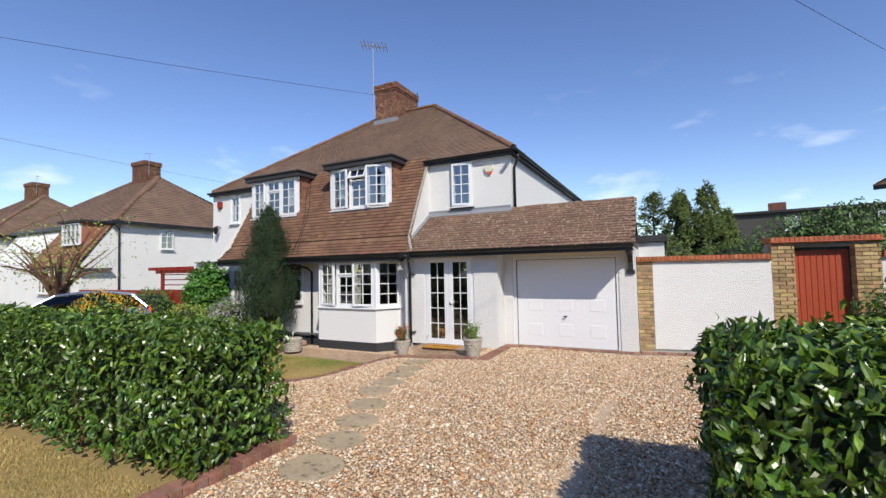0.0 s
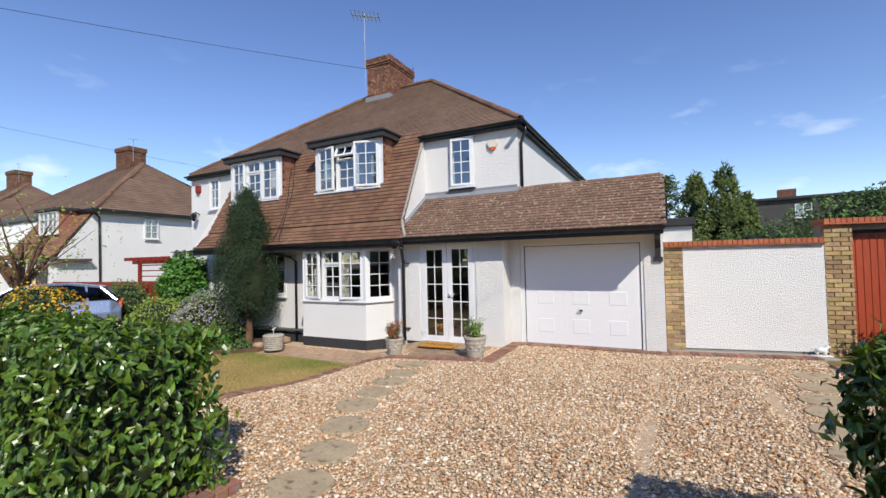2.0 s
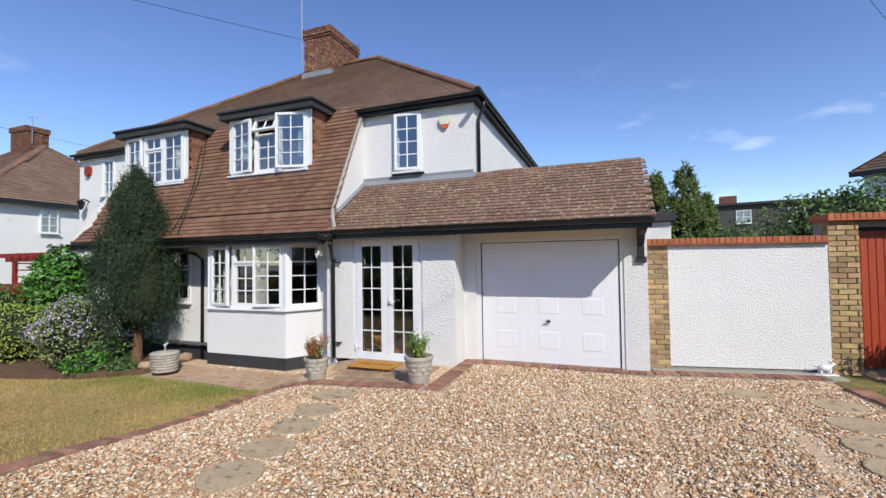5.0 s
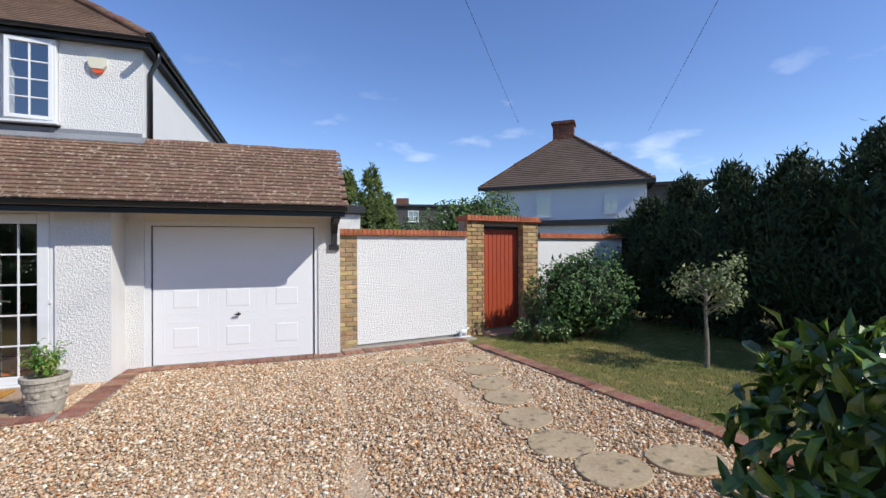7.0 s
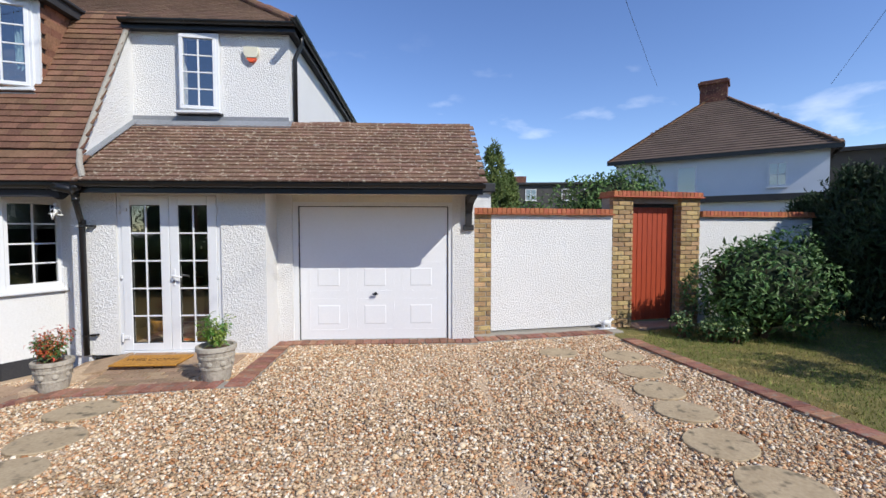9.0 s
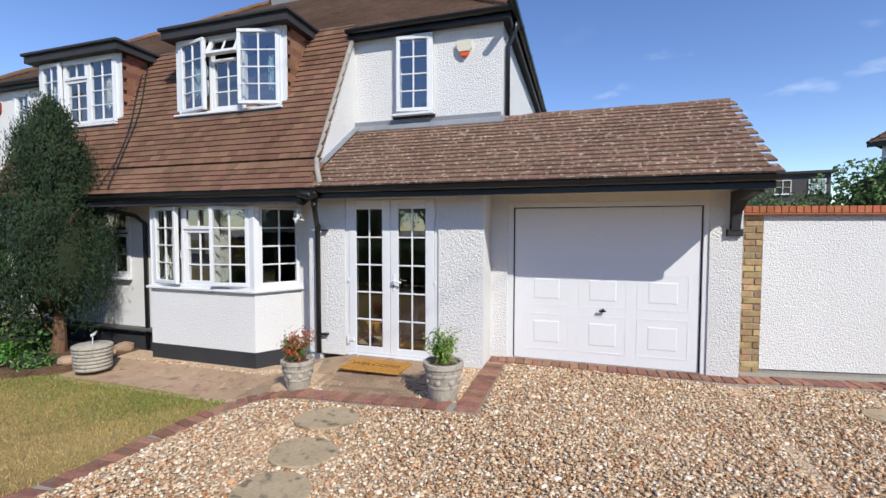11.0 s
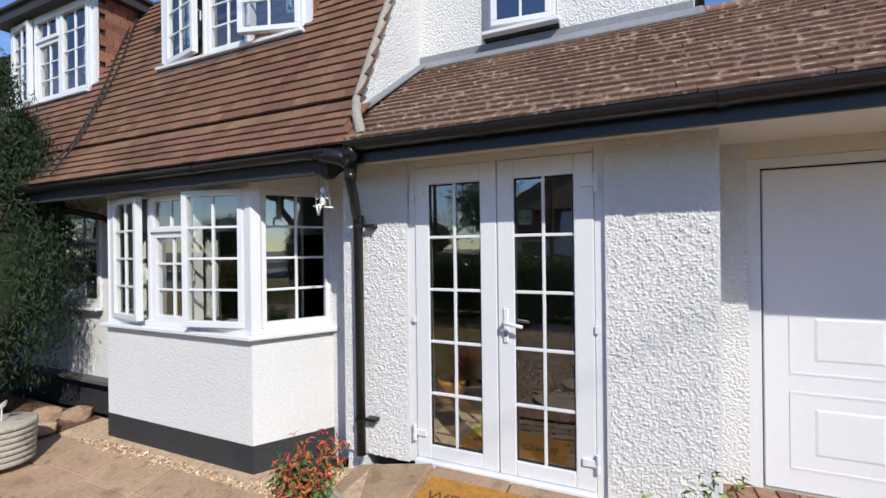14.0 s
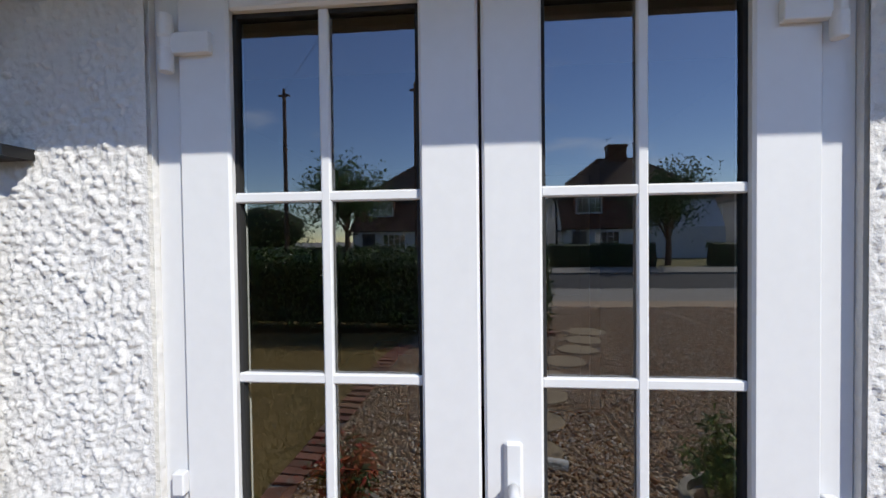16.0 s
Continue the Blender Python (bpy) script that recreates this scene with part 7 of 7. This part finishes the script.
bx(bm, -2.2, hw + 0.4, -2.4, 0.3, -0.1, 2.75)
part("extension", bm, M_RNWALL, rh)
bm = bmesh.new()
bx(bm, -2.4, hw + 0.6, -2.6, 0.28, 2.75, 2.98)
part("extension_roof", bm, M_BLACKP, rh, "dark flat extension roof")
plain_window(rh, pose(-0.6, -2.43, 0.9), 2.6, 1.5, 4, 2)
bm = bmesh.new()
bx(bm, hw - 0.2, hw + 2.4, 2.5, 6.0, -0.1, 4.9)
part("side_wing", bm, M_DARKTILE, rh, "dark tile-hung side wing")
bm = bmesh.new()
bx(bm, hw - 0.1, hw + 2.7, 2.2, 6.2, 4.9, 5.05)
part("wing_roof", bm, M_BLACKP, rh)

fh = thing("house", "distant dark tile-hung house with flat dormer", "house", pose(11.2, 46.5, 0, 0, 0, -8))
bm = bmesh.new()
bx(bm, -5, 6, 0, 7, -0.1, 6.2)
part("wall", bm, M_DARKTILE, fh)
bm = bmesh.new()
bx(bm, -5.3, 6.3, -0.3, 7.3, 6.2, 6.4)
part("roof", bm, M_BLACKP, fh)
bm = bmesh.new()
bx(bm, -2.2, -0.9, 2.0, 3.0, 6.3, 7.3)
part("chimney", bm, M_BRICKC, fh)
for x in (-1.2, 2.4, 4.6):
    plain_window(fh, pose(x, -0.03, 4.6), 1.1, 1.15, 2, 2)
fg = np.random.default_rng(41)
for x, y, r, z in ((-6, 33, 3.2, 2.0), (2, 36, 3.0, 2.0), (9.5, 33, 2.6, 1.6), (16, 36, 3.4, 2.1), (24, 34, 3.5, 2.4), (31, 28, 3.6, 2.4), (-21, 24, 2.4, 1.9), (-19.5, 19, 1.4, 1.3),
                   (-7.0, -29, 4.4, 2.6), (9.5, -30, 4.6, 2.8), (-24, -29, 4.4, 2.6), (26, -30, 4.6, 2.8), (-36, -28, 4.4, 2.6)):
    bush("garden_trees", "green garden trees beyond the houses", x, y, (r, r * 0.8, r * 0.62), z, M_TREE, fg, 2200, (0.28, 0.14))

# red-stained pergola beside the attached house
pgm = thing("pergola", "red-stained timber pergola beside the house", "pergola", pose(-17.3, 10.2, 0))
for x in (0, 2.2):
    for y in (0, 2.0):
        bm = bmesh.new()
        bx(bm, x, x + 0.1, y, y + 0.1, -0.1, 1.85)
        part("post", bm, M_REDP, pgm)
for i in range(8):
    bm = bmesh.new()
    bx(bm, -0.3 + i * 0.37, -0.22 + i * 0.37, -0.3, 2.4, 1.94, 2.06)
    part("rafter", bm, M_REDP, pgm)
for y in (0.0, 2.0):
    bm = bmesh.new()
    bx(bm, -0.35, 2.6, y, y + 0.08, 1.82, 1.94)
    part("beam", bm, M_REDP, pgm)
for i in range(9):
    bm = bmesh.new()
    bx(bm, 0.1, 2.2, 0.03, 0.05, 0.15 + i * 0.2, 0.19 + i * 0.2)
    part("trellis_bar", bm, M_REDP, pgm)
bm = bmesh.new()
bx(bm, -22, -12.2, 9.5, 9.56, -0.1, 1.2)
single("fence", bm, M_REDP, "low brown timber fence", "fence", bevel=0.004)

# ---- car on the neighbouring drive ----
car = thing("car", "silver-blue hatchback parked beyond the hedge", "car", pose(-15.6, 6.6, -0.16, 0, 0, 62))


def car_ring(x, w, zb, zt, tw):
    return [(x, -w, zb), (x, -w * 1.02, (zb + zt) * 0.5), (x, -tw, zt), (x, tw, zt), (x, w * 1.02, (zb + zt) * 0.5), (x, w, zb)]


def loft(bm, rings):
    vs = [[bm.verts.new(p) for p in r] for r in rings]
    for a, b in zip(vs, vs[1:]):
        for i in range(len(a)):
            j = (i + 1) % len(a)
            bm.faces.new((a[i], a[j], b[j], b[i]))
    bm.faces.new(vs[0][::-1]), bm.faces.new(vs[-1])


bm = bmesh.new()
loft(bm, [car_ring(-2.05, 0.72, 0.35, 0.62, 0.62), car_ring(-1.95, 0.82, 0.25, 0.78, 0.72), car_ring(-1.0, 0.86, 0.22, 0.92, 0.80), car_ring(0.6, 0.87, 0.22, 0.95, 0.82), car_ring(1.75, 0.84, 0.25, 0.95, 0.78), car_ring(2.0, 0.76, 0.35, 0.85, 0.66)])
part("body", bm, M_CARB, car, bevel=0.02)
bm = bmesh.new()
loft(bm, [car_ring(-1.05, 0.76, 0.88, 0.93, 0.74), car_ring(-0.25, 0.76, 0.9, 1.38, 0.56), car_ring(0.7, 0.76, 0.9, 1.43, 0.57), car_ring(1.5, 0.74, 0.9, 1.32, 0.54), car_ring(1.92, 0.70, 0.9, 0.96, 0.62)])
gh = part("cabin_glass", bm, M_GLASSD, car, "dark tinted windows")
bm = bmesh.new()
loft(bm, [car_ring(-0.35, 0.58, 1.34, 1.38, 0.55), car_ring(0.2, 0.6, 1.40, 1.45, 0.56), car_ring(0.8, 0.6, 1.41, 1.455, 0.56), car_ring(1.6, 0.57, 1.28, 1.33, 0.54)])
part("roof", bm, M_CARB, car)
for s in (-1, 1):
    for x0, z0, x1, z1 in ((-1.05, 0.92, -0.3, 1.37), (0.42, 0.92, 0.36, 1.41), (1.25, 0.92, 1.2, 1.38), (1.9, 0.94, 1.52, 1.32)):
        bm = bmesh.new()
        tube(bm, [(x0, s * 0.775, z0), (x1, s * 0.575, z1)], 0.035, 6)
        part("pillar", bm, M_CARB, car)
    for x in (-1.3, 1.25):
        bm = bmesh.new()
        lathe(bm, [(0.2, -0.1), (0.31, -0.09), (0.31, 0.09), (0.2, 0.1)], seg=22)
        wh = part("wheel", bm, M_RUBBER, car, "black tyre", m=pose(x, s * 0.78, 0.31, 90))
        bm = bmesh.new()
        lathe(bm, [(0.19, -0.105), (0.2, 0.0), (0.19, 0.105)], seg=18)
        part("rim", bm, M_STEEL, wh)
    bm = bmesh.new()
    bx(bm, 1.93, 2.02, s * 0.6 - 0.1, s * 0.6 + 0.1, 0.72, 0.9)
    part("tail_light", bm, M_ORANGE, car, bevel=0.01)

# ---- overhead wires ----
def wire(label, a, b, sag=0.3, r=0.007):
    a, b = Vector(a), Vector(b)
    bm = bmesh.new()
    tube(bm, [a.lerp(b, i / 16) - Vector((0, 0, sag * 4 * (i / 16) * (1 - i / 16))) for i in range(17)], r, 5)
    single("overhead_wire", bm, M_RUBBER, label, "wire", group="overhead telephone wires")


POLE1, POLE2 = Vector((-23.0, -6.2, 8.6)), Vector((-14.8, -13.0, 9.6))
wire("thin dark telephone wire to the chimney", (CX - 0.6, PY - 0.7, PZ + 0.5), POLE1)
wire("thin dark telephone wire over the houses", (-24.0, 22.0, 7.6), (-28.8, -2.3, 9.3))
wire("thin dark telephone wire to the house behind", (11.3, 24.9, 8.9), POLE2, 0.5)
wire("thin dark telephone wire to the house behind", (20.1, 24.4, 9.0), (-7.5, -13.0, 9.6))
for q in (POLE1, Vector((-28.8, -2.3, 9.3)), POLE2, Vector((-7.5, -13.0, 9.6))):
    bm = bmesh.new()
    tube(bm, [(q.x, q.y - 0.2, -0.1), (q.x, q.y - 0.2, q.z + 0.3)], 0.13, 10, 0.09)
    bx(bm, q.x - 0.3, q.x + 0.3, q.y - 0.26, q.y - 0.14, q.z - 0.1, q.z + 0.0)
    single("telephone_pole", bm, M_BARK, "brown wooden telephone pole at the pavement", "pole", group="telephone poles")
# ---- gravel: loose pebbles over the drive ----
gr = np.random.default_rng(17)
DRIVE = [(-2.9, 0.4), (2.95, 0.4), (2.95, 3.4), (2.73, 5.6), (2.54, 6.8), (2.36, 8.0), (2.15, 9.4), (2.05, 9.72), (0.05, 9.36), (-2.54, 9.31), (-2.54, 7.73), (-4.95, 7.74), (-5.2, 7.45), (-5.3, 7.0), (-5.25, 6.1), (-4.96, 4.0), (-4.9, 3.3), (-2.9, 3.3)]
PHI = (1 + 5 ** 0.5) / 2
ICO_V = np.array([(-1, PHI, 0), (1, PHI, 0), (-1, -PHI, 0), (1, -PHI, 0), (0, -1, PHI), (0, 1, PHI), (0, -1, -PHI), (0, 1, -PHI), (PHI, 0, -1), (PHI, 0, 1), (-PHI, 0, -1), (-PHI, 0, 1)]) / math.hypot(1, PHI)
ICO_F = np.array([(0, 11, 5), (0, 5, 1), (0, 1, 7), (0, 7, 10), (0, 10, 11), (1, 5, 9), (5, 11, 4), (11, 10, 2), (10, 7, 6), (7, 1, 8), (3, 9, 4), (3, 4, 2), (3, 2, 6), (3, 6, 8), (3, 8, 9), (4, 9, 5), (2, 4, 11), (6, 2, 10), (8, 6, 7), (9, 8, 1)])


OCT_V = np.array([(1, 0, 0), (-1, 0, 0), (0, 1, 0), (0, -1, 0), (0, 0, 1), (0, 0, -1)], float) * 1.1
OCT_F = np.array([(0, 2, 4), (2, 1, 4), (1, 3, 4), (3, 0, 4), (2, 0, 5), (1, 2, 5), (3, 1, 5), (0, 3, 5)])


def pebbles(name, label, poly, count, size, lift=0.0, V=ICO_V, F=ICO_F):
    xs, ys = [p[0] for p in poly], [p[1] for p in poly]
    x, y = gr.uniform(min(xs), max(xs), count), gr.uniform(min(ys), max(ys), count)
    ok = inside(poly, x, y)
    for sx, sy, rx, ry in ST_L + ST_R:
        ok &= ((x - sx) / (rx + 0.0)) ** 2 + ((y - sy) / (ry + 0.0)) ** 2 > 1
    x, y = x[ok], y[ok]
    n = len(x)
    s = size * np.exp(gr.normal(size=n) * 0.28)
    sc = np.stack([s * gr.uniform(0.8, 1.45, n), s * gr.uniform(0.7, 1.1, n), s * gr.uniform(0.45, 0.75, n)], 1)
    v = V[None] * sc[:, None] * (1 + 0.16 * gr.normal(size=(n, len(V), 1)))
    a, t = gr.uniform(0, 6.28, n), gr.normal(size=n) * 0.45
    ct, st = np.cos(t)[:, None], np.sin(t)[:, None]
    y1, z1 = v[:, :, 1] * ct - v[:, :, 2] * st, v[:, :, 1] * st + v[:, :, 2] * ct
    ca, sa = np.cos(a)[:, None], np.sin(a)[:, None]
    X, Y = v[:, :, 0] * ca - y1 * sa, v[:, :, 0] * sa + y1 * ca
    # shallow wheel ruts and raked waves
    h = 0.006 * np.sin(x * 2.3 + np.sin(y * 1.1)) + 0.005 * np.sin(y * 3.1 + x) - 0.018 * np.exp(-((x + 0.35 - 0.03 * y) / 0.09) ** 2) - 0.018 * np.exp(-((x - 0.95 - 0.02 * y) / 0.09) ** 2)
    P = np.stack([X + x[:, None], Y + y[:, None], z1 + (h + lift + gz(x, y) + sc[:, 2] * 0.35)[:, None]], -1)
    f = F[None] + len(V) * np.arange(n)[:, None, None]
    ob = new(name, raw_mesh(name, P.reshape(-1, 3), f.reshape(-1, 3), M_PEBBLE, True))
    return tagged(ob, label, "gravel", kind="stuff")


pebbles("gravel", "loose buff, pink and grey gravel pebbles", DRIVE, 100000, 0.0118)
pebbles("gravel", "small chips between the gravel pebbles", DRIVE, 130000, 0.0092, 0.001, OCT_V, OCT_F)
pebbles("gravel_strip", "small grey gravel along the bay wall", [(-8.2, 8.66), (-5.3, 8.66), (-5.05, 8.9), (-5.05, 9.02), (-5.3, 9.05), (-5.87, 8.78), (-7.7, 8.78)], 5200, 0.008, 0.004)
pebbles("gravel_strip", "small grey gravel beside the porch paving", [(-3.25, 7.95), (-2.78, 7.95), (-2.78, 9.0), (-3.0, 9.0), (-3.0, 8.3), (-3.25, 8.3)], 2600, 0.009, 0.004)
pebbles("gravel_strip", "small grey gravel round the pot", [(-5.0, 7.93), (-4.3, 7.93), (-4.3, 8.0), (-4.42, 8.2), (-5.0, 8.4)], 1500, 0.009, 0.012)

# ---- grass ----
def grass(name, label, poly, count, length, mat, fade=None):
    xs, ys = [p[0] for p in poly], [p[1] for p in poly]
    x, y = gr.uniform(min(xs), max(xs), count), gr.uniform(min(ys), max(ys), count)
    ok = inside(poly, x, y)
    if fade:
        ok &= gr.uniform(size=count) < np.clip((y - fade[0] - 0.12 * np.sin(2.1 * x) - 0.08 * np.sin(5.3 * x + 1)) / fade[1], 0, 1) ** 1.5
    x, y = x[ok], y[ok]
    n = len(x)
    L = length * gr.uniform(0.5, 1.4, n)
    a = gr.uniform(0, 6.28, n)
    w = 0.0035 + 0.002 * gr.uniform(size=n)
    lean = gr.normal(size=(n, 2)) * 0.6 * L[:, None]
    b0 = np.stack([x - w * np.cos(a), y - w * np.sin(a), gz(x, y) - 0.01], 1)
    b1 = np.stack([x + w * np.cos(a), y + w * np.sin(a), gz(x, y) - 0.01], 1)
    tp = np.stack([x + lean[:, 0], y + lean[:, 1], L + gz(x, y)], 1)
    v = np.stack([b0, b1, tp], 1).reshape(-1, 3)
    f = np.arange(3 * n).reshape(-1, 3)
    return tagged(new(name, raw_mesh(name, v, f, mat)), label, "grass", kind="stuff")


grass("grass", "short dry lawn grass, browned in patches", [(-5.18, 3.2), (-5.18, 4.0), (-5.48, 6.1), (-5.54, 7.0), (-5.5, 7.9), (-8.5, 8.0), (-9.2, 7.5), (-10.6, 7.1), (-12, 7.0), (-12, 3.2)], 75000, 0.022, M_BLADE)
grass("grass_edge", "greener grass along the paving edge", [(-5.6, 6.3), (-5.5, 7.95), (-8.45, 8.05), (-9.2, 7.5), (-9.6, 6.3)], 46000, 0.026, M_BLADEG, (6.7, 1.3))
grass("grass", "short green lawn grass beside the drive", [(2.42, 9.3), (2.58, 8.0), (2.77, 6.8), (2.97, 5.6), (3.15, 3.45), (8, 3.45), (8, 10), (2.9, 10)], 60000, 0.026, M_BLADEG)
grass("grass", "dry verge grass before the hedge", [(-8.5, 0.2), (-2.95, 0.2), (-3.1, 2.15), (-9.4, 2.15)], 40000, 0.022, M_BLADE)
